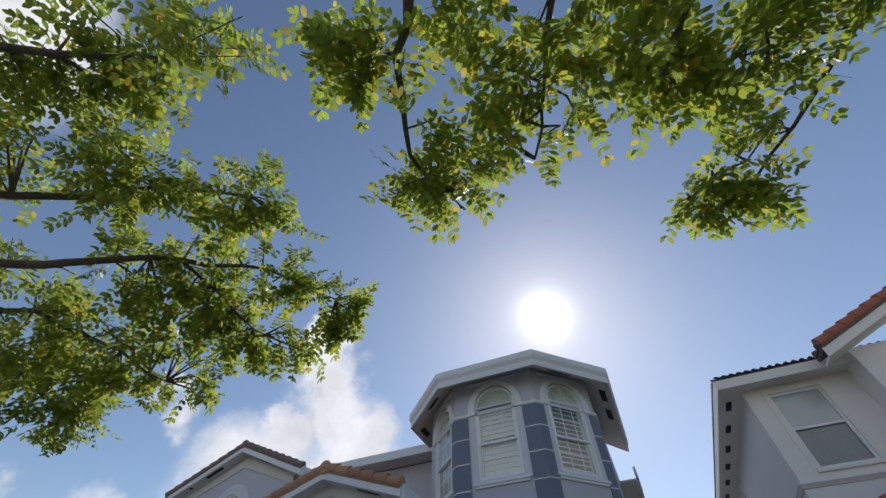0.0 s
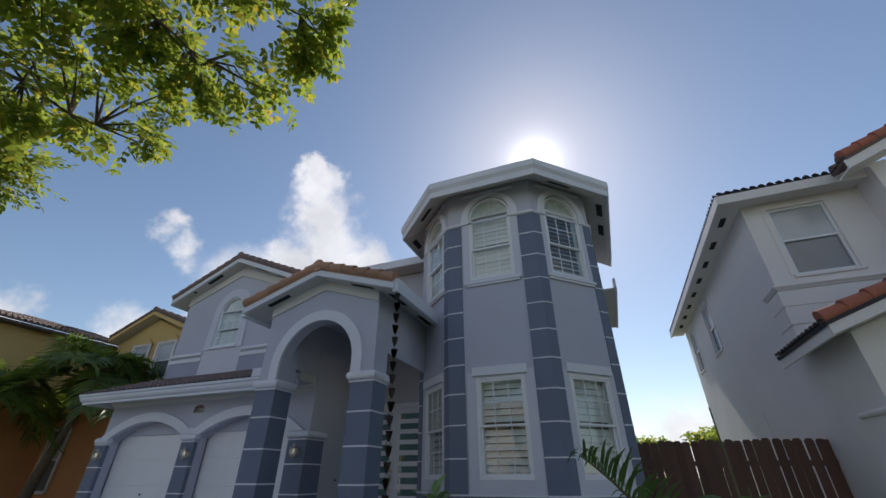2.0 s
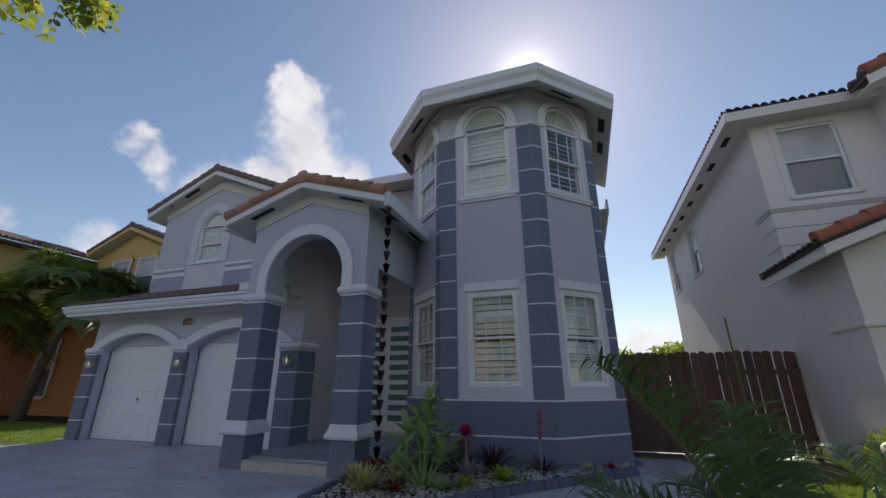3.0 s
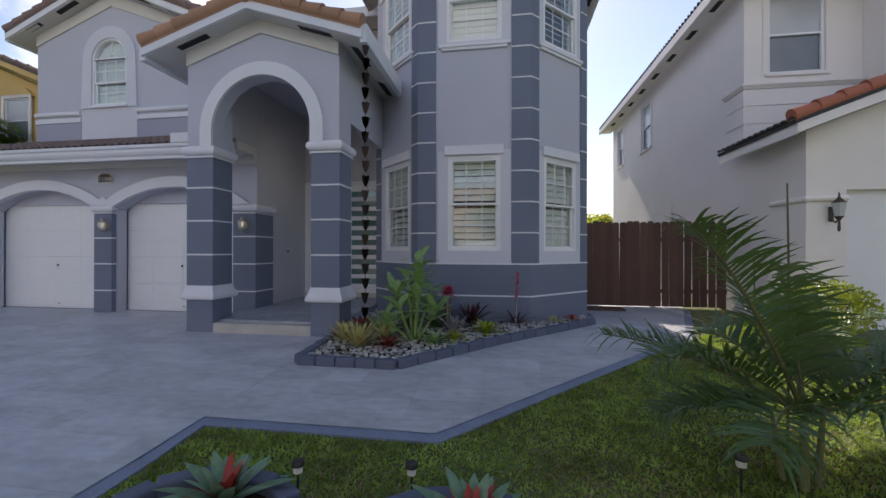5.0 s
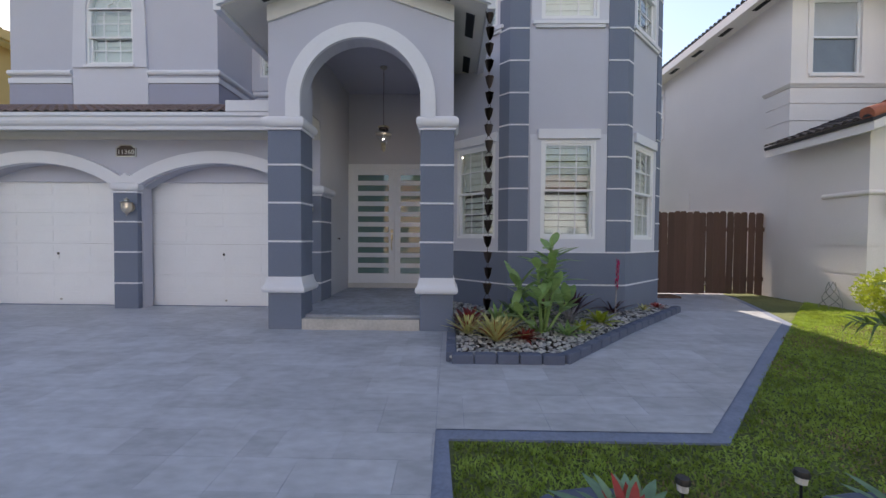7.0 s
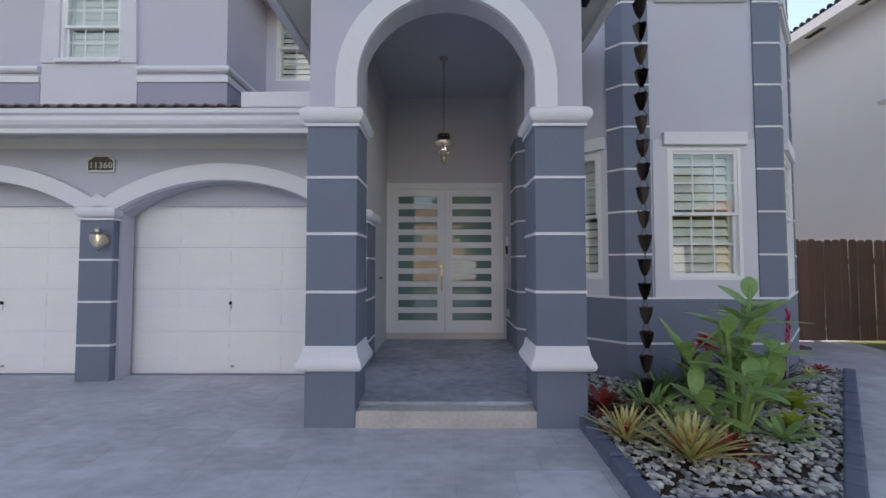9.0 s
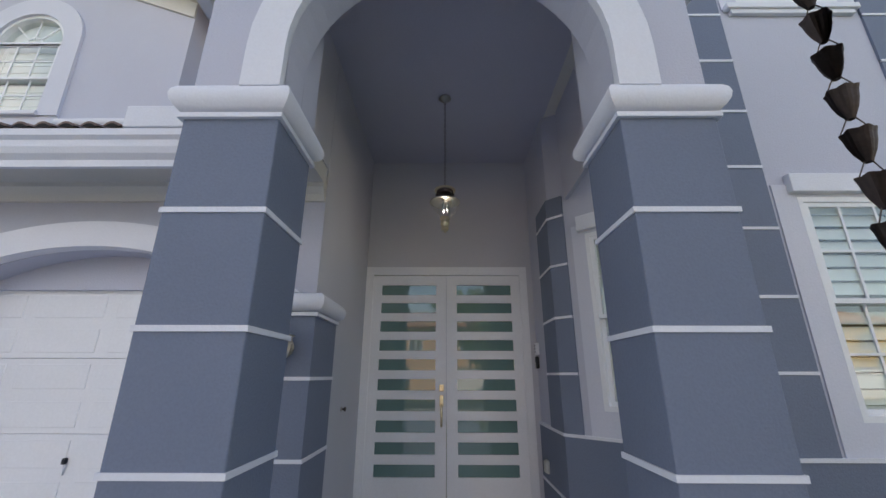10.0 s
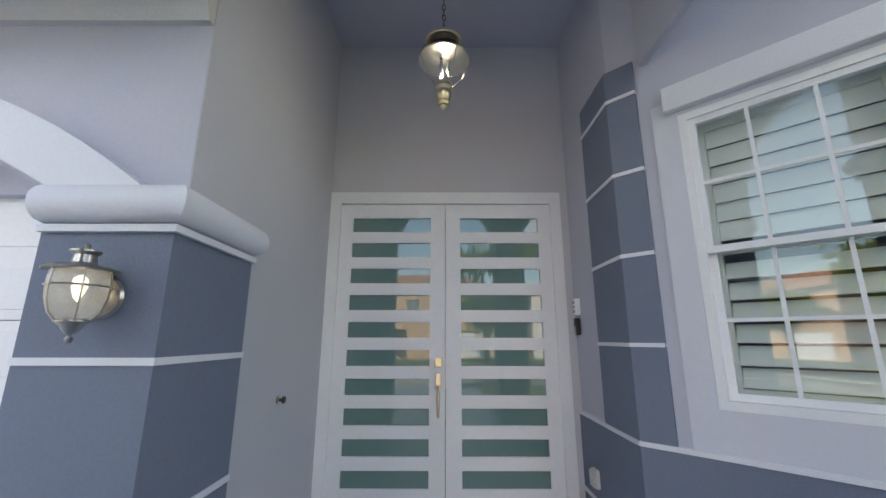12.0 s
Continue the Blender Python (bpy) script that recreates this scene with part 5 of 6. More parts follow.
gable_roof("roof_ochre", -18.85, 2.5, OY - 0.15, 20.0, 6.95, 0.4, M_TILE_DARK, "brown barrel tile gable roof", 20, 8, tm=M_NB2)
tile_roof("roof_ochre_lower", [(-25.5, OY - 0.5, 3.9), (-16.5, OY - 0.5, 3.9), (-16.5, OY + 0.6, 4.4), (-25.5, OY + 0.6, 4.4)], 4, 34, M_TILE_DARK, "brown barrel tile skirt roof")
solid("trim_ochre_fascia", new_box(-25.5, OY - 0.5, 3.66, -16.5, OY - 0.46, 3.86), M_NB2)
tile_roof("roof_ochre_wing", [(-21.4, 6.4, 6.75), (-21.4, 13.4, 6.75), (-26.0, 13.4, 8.15), (-26.0, 10.6, 8.15)], 9, 34, M_TILE_DARK, "brown barrel tile hip roof")
poly_roof("roof_ochre_wing", [(-33.5, 6.4), (-21.45, 6.4), (-21.45, 13.4), (-33.5, 13.4)], 6.6, (-27.5, 10.0, 8.1), M_TILE_DARK)
for x0, x1, z0, z1, y in ((-19.85, -18.85, 4.9, 6.4, OY + 0.3), (-18.25, -17.25, 4.9, 6.4, OY + 0.3)):
    plain_window(Matrix.Translation((0, y - 0.1, 0)), x0, z0, x1, z1, "white framed grey window in the ochre wall")
    solid("trim_ochre_arch", slab([arch_loop(x0 - 0.12, x1 + 0.12, z1 + 0.04, z1 + 0.08, 0.32), ], 0.16, Matrix.Translation((0, y - 0.12, 0))), M_NB2)
plain_window(Matrix.Translation((0, OY + 0.0, 0)), -22.7, 0.85, -21.6, 3.1, "white framed grey window in the orange wall")
solid("ground_mulch_bed", draped([(-26, 10.4), (-16.0, 10.4), (-15.0, 12.1), (-26, 12.1)], 0.02, None), M_MULCH)

# ---- the street behind ----
solid("road", new_box(-90, -15.0, -0.14, 90, -7.5, -0.115), M_ASPHALT)
solid("pavement_walk", new_box(-90, -5.2, -0.12, 90, -3.6, -0.07), M_CONCRETE)
solid("pavement_kerb", new_box(-90, -7.5, -0.13, 90, -7.2, -0.02), M_CONCRETE)


def far_house(x, y, col, label):
    h = thing("house", (x, y, -0.1), label, "house", "houses across the street")
    w = part("wall", slab([rect(-7, 0, 7, 6.2), rect(-5.8, 0.1, -1.2, 2.5), rect(1.6, 0.1, 2.8, 2.6), rect(-4.5, 3.9, -3.1, 5.3), rect(0.4, 3.9, 1.8, 5.3), rect(4.2, 3.9, 5.6, 5.3), rect(4.2, 1.0, 5.8, 2.5)], 0.3), col, h, m=Matrix.Rotation(math.pi, 4, "Z"))
    part("side_wall", new_box(-7, -9, 0, -6.7, -0.31, 6.2), col, h)
    part("side_wall", new_box(6.7, -9, 0, 7, -0.31, 6.2), col, h)
    part("back_wall", new_box(-7, -9.3, 0, 7, -9.01, 6.2), col, h)
    part("garage_door", new_box(1.15, -0.26, 0.1, 5.85, -0.2, 2.52), M_WHITE, h)
    part("front_door", new_box(-2.85, -0.26, 0.1, -1.55, -0.2, 2.62), M_WOOD, h)
    for a, b, c, d in ((3.1, 4.5, 3.9, 5.3), (-1.8, -0.4, 3.9, 5.3), (-5.6, -4.2, 3.9, 5.3), (-5.8, -4.2, 1.0, 2.5)):
        win = part("window", slab([rect(a, c, b, d), rect(a + 0.08, c + 0.08, (a + b) / 2 - 0.03, d - 0.08), rect((a + b) / 2 + 0.03, c + 0.08, b - 0.08, d - 0.08)], 0.06, Matrix.Translation((0, -0.15, 0))), M_WHITE, h)
        part("pane", new_box(a + 0.05, -0.2, c + 0.05, b - 0.05, -0.16, d - 0.05), M_GREY_GLASS, win)
    bm = bmesh.new()
    lo = [bm.verts.new(p) for p in ((-7.6, 0.6, 6.2), (7.6, 0.6, 6.2), (7.6, -9.9, 6.2), (-7.6, -9.9, 6.2))]
    hi = [bm.verts.new(p) for p in ((-3.5, -4.6, 8.4), (3.5, -4.6, 8.4))]
    for f in ((lo[3], lo[2], lo[1], lo[0]), (lo[0], lo[1], hi[1], hi[0]), (lo[1], lo[2], hi[1]), (lo[2], lo[3], hi[0], hi[1]), (lo[3], lo[0], hi[0])):
        bm.faces.new(f)
    part("roof", bm, M_TERRA, h)


far_house(-41, -22, M_PEACH, "peach two-storey house across the street")
far_house(-24, -24, M_NB2, "ochre two-storey house across the street")
far_house(-7, -24, M_PEACH, "peach two-storey house across the street")
far_house(10, -24, M_NB, "white two-storey house across the street")
far_house(27, -24, M_NB2, "ochre two-storey house across the street")

# ---- plants ----
def strips(P, D, S, L, W, droop, seg, shape):
    """Leaves as bent ribbons. P base, D direction, S side (unit rows), L, W length and width, droop: fall at the tip in metres."""
    P, D, S = np.asarray(P, float), np.asarray(D, float), np.asarray(S, float)
    n = len(P)
    L, W, droop = [np.broadcast_to(np.asarray(a, float), (n,)) for a in (L, W, droop)]
    V = np.zeros((n, (seg + 1) * 2, 3))
    for s in range(seg + 1):
        t = s / seg
        c = P + D * (L * t)[:, None]
        c[:, 2] -= droop * t * t
        w = (W * 0.5 * shape[s])[:, None]
        V[:, 2 * s] = c - S * w
        V[:, 2 * s + 1] = c + S * w
    F = np.array([[2 * s, 2 * s + 1, 2 * s + 3, 2 * s + 2] for s in range(seg)])
    faces = (F[None] + (np.arange(n) * (seg + 1) * 2)[:, None, None]).reshape(-1, 4)
    return V.reshape(-1, 3), faces


def ribbon_mesh(name, sets, mat):
    me = bpy.data.meshes.new(name)
    vs, fs, k = [], [], 0
    for v, f in sets:
        vs.append(v)
        fs.append(f + k)
        k += len(v)
    v, f = np.concatenate(vs), np.concatenate(fs)
    me.vertices.add(len(v))
    me.vertices.foreach_set("co", v.ravel())
    me.loops.add(f.size)
    me.loops.foreach_set("vertex_index", f.ravel().astype(np.int32))
    me.polygons.add(len(f))
    me.polygons.foreach_set("loop_start", np.arange(0, f.size, 4, dtype=np.int32))
    me.update(calc_edges=True)
    me.materials.append(mat)
    return me


def unit(a):
    return a / np.maximum(np.linalg.norm(a, axis=-1, keepdims=True), 1e-9)


def leaf_part(name, sets, mat, parent, label="", m=None, kind=""):
    ob = new(name, ribbon_mesh(name, sets, mat))
    ob.parent = parent
    if m is not None:
        ob.matrix_basis = m
    return tagged(ob, label, kind=kind)


LEAFLET = (0.15, 0.82, 1.06, 0.35)
rs = np.random.RandomState(7)


def compound_leaves(centres, out, n_pairs=4, size=0.06):
    """Pinnate leaves: each a thin stalk with paired oval leaflets."""
    n = len(centres)
    d = unit(out * 0.7 + rs.normal(0, 0.55, (n, 3)) + np.array([0, 0, -0.25]))
    s = unit(np.cross(d, np.array([0, 0, 1.0]) + rs.normal(0, 0.35, (n, 3))))
    up = unit(np.cross(s, d))
    length = rs.uniform(0.14, 0.24, n)
    sets = [strips(centres, d, s, length, 0.004, 0.03, 2, (1, 1, 0.5))]
    for k in range(n_pairs):
        t = 0.25 + 0.7 * k / (n_pairs - 1)
        base = centres + d * (length * t)[:, None]
        base[:, 2] -= 0.03 * t * t
        for sg in (-1, 1):
            ld = unit(s * sg + d * 0.55 + up * rs.uniform(-0.2, 0.3, (n, 1)) + rs.normal(0, 0.12, (n, 3)))
            ls = unit(np.cross(ld, up + rs.normal(0, 0.25, (n, 3))))
            sets.append(strips(base, ld, ls, size * rs.uniform(0.75, 1.15, n), size * 0.56, 0.012, 3, LEAFLET))
    tip = centres + d * length[:, None]
    sets.append(strips(tip, d, s, size, size * 0.5, 0.012, 3, LEAFLET))
    return sets


def street_tree(base, limbs, blobs, label, group):
    """limbs: lists of (x, y, z, radius); blobs: foliage masses (centre, radii, leaves)."""
    t = thing("street_tree", base, label, "tree", group)
    B = Vector(base)
    joints = []
    wood = bmesh.new()
    for k, lb in enumerate(limbs):
        pts, rad = [], []
        for a, b in zip(lb, lb[1:]):
            for s in range(3):
                f = s / 3
                p = Vector(a[:3]).lerp(Vector(b[:3]), f) + (Vector(rs.normal(0, 0.02, 3)) if s or pts else Vector())
                pts.append(p - B)
                rad.append(a[3] + (b[3] - a[3]) * f)
        pts.append(Vector(lb[-1][:3]) - B)
        rad.append(lb[-1][3])
        tube(wood, pts, rad, 9 if k == 0 else 7)
        joints += [p for p in pts if p.z + B.z > 3.0]
    part("trunk", wood, M_BARK, t, smooth=True)
    J = np.array([tuple(j) for j in joints])
    twigs = bmesh.new()
    sets = []
    for c, r, n in blobs:
        c = np.array(c) - np.array(base)
        k = max(4, n // 8)
        q = unit(rs.normal(0, 1, (k, 3))) * (rs.uniform(0, 1, (k, 1)) ** 0.42) * np.array(r) + c
        for p in q:
            j = J[np.argmin(np.linalg.norm(J - p, axis=1) + rs.uniform(0, 0.15, len(J)))]
            mid = (p + j) / 2 + rs.normal(0, 0.05, 3) + np.array([0, 0, 0.05])
            tube(twigs, [tuple(j), tuple(mid), tuple(p)], [0.011, 0.007, 0.003], 4)
            m_ = 9
            f = rs.uniform(0.35, 1.0, (m_, 1))
            pos = np.where(f < 0.5, j + (mid - j) * f * 2, mid + (p - mid) * (f * 2 - 1)) + rs.normal(0, 0.06, (m_, 3))
            out = unit((p - j)[None] + np.zeros((m_, 3)))
            sets += compound_leaves(pos, out)
    tagged(part("branchwork", twigs, M_BARK, t), kind="stuff")
    leaf_part("crown", sets, M_LEAF, t, kind="stuff")
    return t


street_tree((-3.7, -1.9, -0.12),
            [[(-3.7, -1.9, -0.12, 0.13), (-3.65, -1.6, 1.4, 0.105), (-3.9, -1.2, 2.5, 0.085), (-4.3, -0.4, 3.4, 0.06), (-4.0, 0.4, 3.85, 0.038), (-3.55, 0.65, 3.95, 0.032), (-3.1, 1.15, 4.3, 0.024), (-2.5, 1.6, 4.35, 0.014), (-2.05, 2.1, 4.25, 0.006)],
             [(-3.9, -1.2, 2.5, 0.07), (-3.9, -0.4, 3.7, 0.045), (-3.6, 0.3, 4.45, 0.03), (-3.0, 0.55, 4.6, 0.02), (-2.2, 0.9, 4.45, 0.01)],
             [(-4.3, -0.4, 3.4, 0.05), (-4.9, 0.4, 3.8, 0.035), (-4.5, 0.95, 4.0, 0.025), (-4.1, 1.6, 3.9, 0.014), (-3.8, 2.0, 3.75, 0.006)],
             [(-4.9, 0.4, 3.8, 0.03), (-5.1, 1.1, 3.9, 0.02), (-5.2, 2.0, 3.75, 0.008)],
             [(-3.65, -1.6, 1.6, 0.07), (-3.1, -1.2, 3.2, 0.05), (-2.7, -0.6, 4.2, 0.03), (-2.0, -0.2, 4.45, 0.012)],
             [(-3.1, 1.15, 4.3, 0.016), (-2.9, 1.7, 4.1, 0.01), (-2.7, 2.0, 3.95, 0.004)]],
            [((-4.95, 1.4, 3.85), (0.85, 0.72, 0.42), 280), ((-4.0, 1.4, 4.05), (0.8, 0.6, 0.4), 225), ((-3.05, 1.5, 4.2), (0.7, 0.55, 0.3), 220), ((-2.3, 1.85, 4.28), (0.4, 0.36, 0.16), 75),
             ((-2.2, 0.95, 4.4), (0.5, 0.5, 0.3), 120), ((-3.2, 0.6, 4.6), (0.8, 0.6, 0.35), 240), ((-2.5, -0.25, 4.5), (0.95, 0.4, 0.32), 260), ((-5.05, 2.0, 3.68), (0.4, 0.3, 0.22), 80), ((-4.3, 1.95, 3.82), (0.5, 0.25, 0.16), 70), ((-3.3, 1.95, 4.05), (0.5, 0.25, 0.15), 60), ((-1.95, 2.2, 4.22), (0.25, 0.2, 0.08), 26), ((-2.95, 2.25, 4.0), (0.5, 0.2, 0.12), 60), ((-2.5, 2.45, 4.02), (0.35, 0.12, 0.08), 24), ((-2.3, 2.28, 4.06), (0.35, 0.14, 0.1), 30), ((-3.6, 2.3, 3.86), (0.35, 0.14, 0.1), 26), ((-3.6, -0.4, 4.7), (0.8, 0.5, 0.35), 120), ((-4.6, 0.2, 4.4), (0.9, 0.7, 0.4), 130), ((-1.35, -0.1, 3.95), (0.3, 0.22, 0.1), 40)],
            "broad street tree with small paired green leaves on the front lawn", "street trees")
street_tree((1.7, -2.0, -0.12),
            [[(1.7, -2.0, -0.12, 0.12), (1.6, -1.8, 1.5, 0.1), (1.2, -1.3, 2.7, 0.08), (0.5, -0.6, 3.7, 0.06), (-0.05, -0.05, 3.95, 0.04), (-0.45, 0.35, 3.92, 0.022), (-0.6, 0.9, 3.85, 0.014), (-0.45, 1.35, 3.8, 0.006)],
             [(1.2, -1.3, 2.7, 0.06), (1.9, -0.3, 3.8, 0.04), (2.15, 0.6, 4.0, 0.03), (1.93, 1.22, 3.94, 0.02), (1.63, 1.71, 3.9, 0.012), (1.36, 2.1, 3.86, 0.007), (1.2, 2.3, 3.82, 0.004)],
             [(0.5, -0.6, 3.7, 0.035), (0.55, 0.2, 4.0, 0.022), (0.3, 0.8, 3.8, 0.012), (0.1, 1.1, 3.6, 0.006)],
             [(1.9, -0.3, 3.8, 0.03), (1.3, 0.5, 4.0, 0.02), (0.9, 1.0, 3.8, 0.01)],
             [(1.93, 1.22, 3.94, 0.01), (1.5, 1.15, 3.96, 0.008), (1.05, 1.2, 3.9, 0.004)],
             [(1.63, 1.71, 3.9, 0.008), (1.2, 1.85, 3.88, 0.005), (0.9, 1.95, 3.84, 0.003)]],
            [((-0.75, 0.3, 3.95), (0.33, 0.3, 0.2), 80), ((-0.45, 1.0, 3.85), (0.36, 0.4, 0.16), 80), ((-0.75, 1.15, 3.86), (0.2, 0.16, 0.08), 14), ((0.1, 0.55, 3.78), (0.42, 0.4, 0.18), 90), ((0.2, 0.95, 3.8), (0.4, 0.2, 0.1), 40), ((0.7, 0.7, 3.8), (0.4, 0.35, 0.18), 80), ((1.3, 1.15, 3.92), (0.32, 0.25, 0.12), 100), ((1.68, 1.0, 3.95), (0.28, 0.22, 0.12), 70), ((0.95, 0.95, 3.88), (0.25, 0.25, 0.12), 60),
             ((1.1, 2.05, 3.84), (0.3, 0.22, 0.07), 56), ((1.5, 2.05, 3.86), (0.22, 0.16, 0.06), 34), ((1.42, 1.6, 3.88), (0.2, 0.25, 0.06), 34), ((2.0, 1.1, 3.96), (0.14, 0.2, 0.08), 20), ((1.5, 0.5, 4.0), (0.5, 0.35, 0.2), 70), ((0.2, -0.1, 4.1), (0.7, 0.35, 0.25), 80), ((1.5, 0.1, 4.1), (0.6, 0.5, 0.3), 80)],
            "broad street tree with small paired green leaves on the front lawn", "street trees")


def frond(parent, base, az, rise, length, fall, leaf_len, leaf_w, n=34, mat=None, v=0.45, name="frond"):
    """A feather palm leaf: a tapering midrib with leaflets on both sides."""
    mat = mat or M_PALM
    a = radians(az)
    h = np.array([math.cos(a), math.sin(a), 0])
    side = np.array([-math.sin(a), math.cos(a), 0])
    ts = np.linspace(0, 1, 12)
    el = radians(rise)
    pts = [np.array(base) + h * (length * t * math.cos(el)) + np.array([0, 0, length * math.sin(el) * t - fall * t ** 2.3]) for t in ts]
    rb = bmesh.new()
    tube(rb, [tuple(p) for p in pts], [0.014 * (1 - 0.8 * t) * (length / 1.6) + 0.002 for t in ts], 5)
    f = part(name, rb, M_STALK, parent)
    tt = np.linspace(0.22, 0.99, n)
    P = np.array([np.interp(tt, ts, [p[i] for p in pts]) for i in range(3)]).T
    T = unit(np.gradient(P, axis=0))
    sets = []
    for sg in (-1, 1):
        prof = np.sin(np.pi * np.clip(tt * 0.92 + 0.04, 0, 1)) ** 0.6
        upv = np.cross(side[None], T) * -1
        upv = np.where(upv[:, 2:3] < 0, -upv, upv)
        D = unit(side[None] * sg + T * 0.75 + upv * v + rs.normal(0, 0.13, (n, 3)))
        S = unit(np.cross(D, side[None] * sg * -0.3 + upv))
        sets.append(strips(P, D, S, leaf_len * (0.35 + 0.65 * prof) * rs.uniform(0.9, 1.08, n), leaf_w, leaf_len * rs.uniform(0.15, 0.6, n), 4, (0.5, 1, 0.9, 0.6, 0.08)))
    leaf_part("fringe", sets, mat, f, kind="stuff")
    return f


# young palm on the lawn
yp = thing("young_palm", (0.03, 4.0, -0.03), "young feather palm with arching green fronds on the front lawn", "palm")
for k, (dx, dy, h, r) in enumerate(((0, 0, 0.55, 0.026), (0.1, 0.05, 0.5, 0.02), (-0.05, 0.1, 0.42, 0.016))):
    part("stem", tube(bmesh.new(), [(dx, dy, 0), (dx * 1.3, dy * 1.3, h * 0.5), (dx * 1.6, dy * 1.6, h)], [r, r * 0.85, r * 0.6], 9), M_STALK, yp, smooth=True)
for az, rise, ln, fall, ll in ((204, 61, 1.75, 0.42, 0.38), (188, 42, 1.15, 0.45, 0.36), (150, 28, 1.3, 0.28, 0.34), (118, 50, 1.1, 0.5, 0.34), (78, 62, 1.1, 0.4, 0.36), (38, 40, 1.2, 0.6, 0.38), (8, 30, 1.4, 0.45, 0.4),
                               (228, 30, 1.0, 0.4, 0.34), (95, 80, 1.05, 0.15, 0.34), (60, 30, 1.2, 0.55, 0.34), (-30, 35, 1.3, 0.6, 0.38), (-85, 45, 0.9, 0.6, 0.32), (-10, 52, 1.1, 0.6, 0.38), (180, 12, 0.8, 0.2, 0.32)):
    frond(yp, (0.02, 0.02, 0.42), az, rise, ln, fall, ll * 1.12, 0.02, 42, None, 0.8)
yp2 = thing("young_palm", (1.55, 6.1, 0.08), "smaller young feather palm near the lime shrub", "palm")
part("stem", tube(bmesh.new(), [(0, 0, -0.02), (0.02, 0, 0.2), (0.0, 0, 0.4)], [0.035, 0.03, 0.02], 9), M_STALK, yp2, smooth=True)
for az, rise, ln, fall, ll in ((185, 55, 1.05, 0.5, 0.24), (110, 55, 1.0, 0.4, 0.24), (60, 60, 1.0, 0.4, 0.24), (-20, 50, 1.0, 0.5, 0.24), (250, 45, 0.9, 0.5, 0.22)):
    frond(yp2, (0.0, 0.0, 0.3), az, rise, ln, fall, ll, 0.016, 26, None, 0.8)
for dx, dy, h in ((0.07, 0.25, 1.83), (0.3, 1.0, 1.36), (0.42, 0.8, 1.2)):
    st = thing("garden_stake", (0.03 + dx, 4.0 + dy, -0.03), "thin bare upright stem beside the young palm", "stake", "stakes by the palm")
    part("stem", tube(bmesh.new(), [(0, 0, 0), (0.02, 0.01, h * 0.5), (0, 0, h)], [0.009, 0.008, 0.005], 6), M_STALK, st)

# tall palm before the ochre house
lp = thing("palm_tree", (-20.0, 10.6, 0.15), "mature feather palm with a leaning trunk in dark mulch", "palm")
part("trunk", tube(bmesh.new(), [(0, 0, 0), (0.3, 0, 1.3), (0.8, 0, 2.8), (1.0, 0, 4.0), (1.05, 0, 4.7)], [0.22, 0.16, 0.13, 0.12, 0.09], 12), M_BARK, lp, smooth=True)
for k in range(34):
    frond(lp, (1.05 + 0.05 * math.cos(k), 0, 4.5), k * 137.5, 8 + (k * 29) % 62, 3.1, 2.0 + 0.6 * math.sin(k), 0.85, 0.07, 40, M_PALM_TALL)
lp2 = thing("palm_tree", (-21.6, 8.6, 0.15), "second feather palm beside the ochre house", "palm")
part("trunk", tube(bmesh.new(), [(0, 0, 0), (0.2, 0, 2.2), (0.2, 0, 3.8)], [0.2, 0.14, 0.1], 12), M_BARK, lp2, smooth=True)
for k in range(22):
    frond(lp2, (0.2, 0, 3.7), k * 137.5 + 40, 8 + (k * 29) % 62, 3.0, 2.0, 0.85, 0.07, 34, M_PALM_TALL)


def rosette(name, at, n, length, width, mat, label, rise=(20, 70), inner=None, fall=0.3, cat="plant", group="", seg=4, shape=(0.7, 1, 0.95, 0.7, 0.05)):
    """A rosette of strap leaves; inner: a second material for the heart."""
    t = thing(name, at, label, cat, group)
    for which, m_ in ((0, mat), (1, inner)):
        if m_ is None:
            continue
        k = n if which == 0 else max(5, n // 2)
        az = np.arange(k) * 2.39996 + which
        f = (np.arange(k) + 0.5) / k
        el = np.radians(rise[0] + (rise[1] - rise[0]) * f) if which == 0 else np.radians(rs.uniform(35, 75, k))
        L = length * (1 - 0.3 * f) * rs.uniform(0.85, 1.1, k) * (1 if which == 0 else 0.7)
        D = np.stack([np.cos(az) * np.cos(el), np.sin(az) * np.cos(el), np.sin(el)], 1)
        S = np.stack([-np.sin(az), np.cos(az), 0 * az], 1)
        P = D * 0.01
        w = width if which == 0 else width * 0.7
        leaf_part("outer_leaves" if which == 0 else "heart_leaves", [strips(P, D, S, L, w, fall * L, seg, shape)], m_, t, kind="stuff")
    return t


def gz(x, y, h=0.0):
    return (x, y, ground_z(y) + h)


# planted bed by the tower
BED = [(-4.02, 6.6), (-4.02, 5.6), (-2.86, 5.6), (-0.24, 8.2), (-0.3, 8.8), (-1.28, 7.84), (-3.12, 7.84), (-4.16, 8.85), (-4.1, 7.2)]
solid("ground_bed_soil", draped(BED, 0.03, None), M_MULCH)


def inside(poly, x, y):
    c = False
    for (x0, y0), (x1, y1) in zip(poly, poly[1:] + poly[:1]):
        if (y0 > y) != (y1 > y) and x < (x1 - x0) * (y - y0) / (y1 - y0) + x0:
            c = not c
    return c


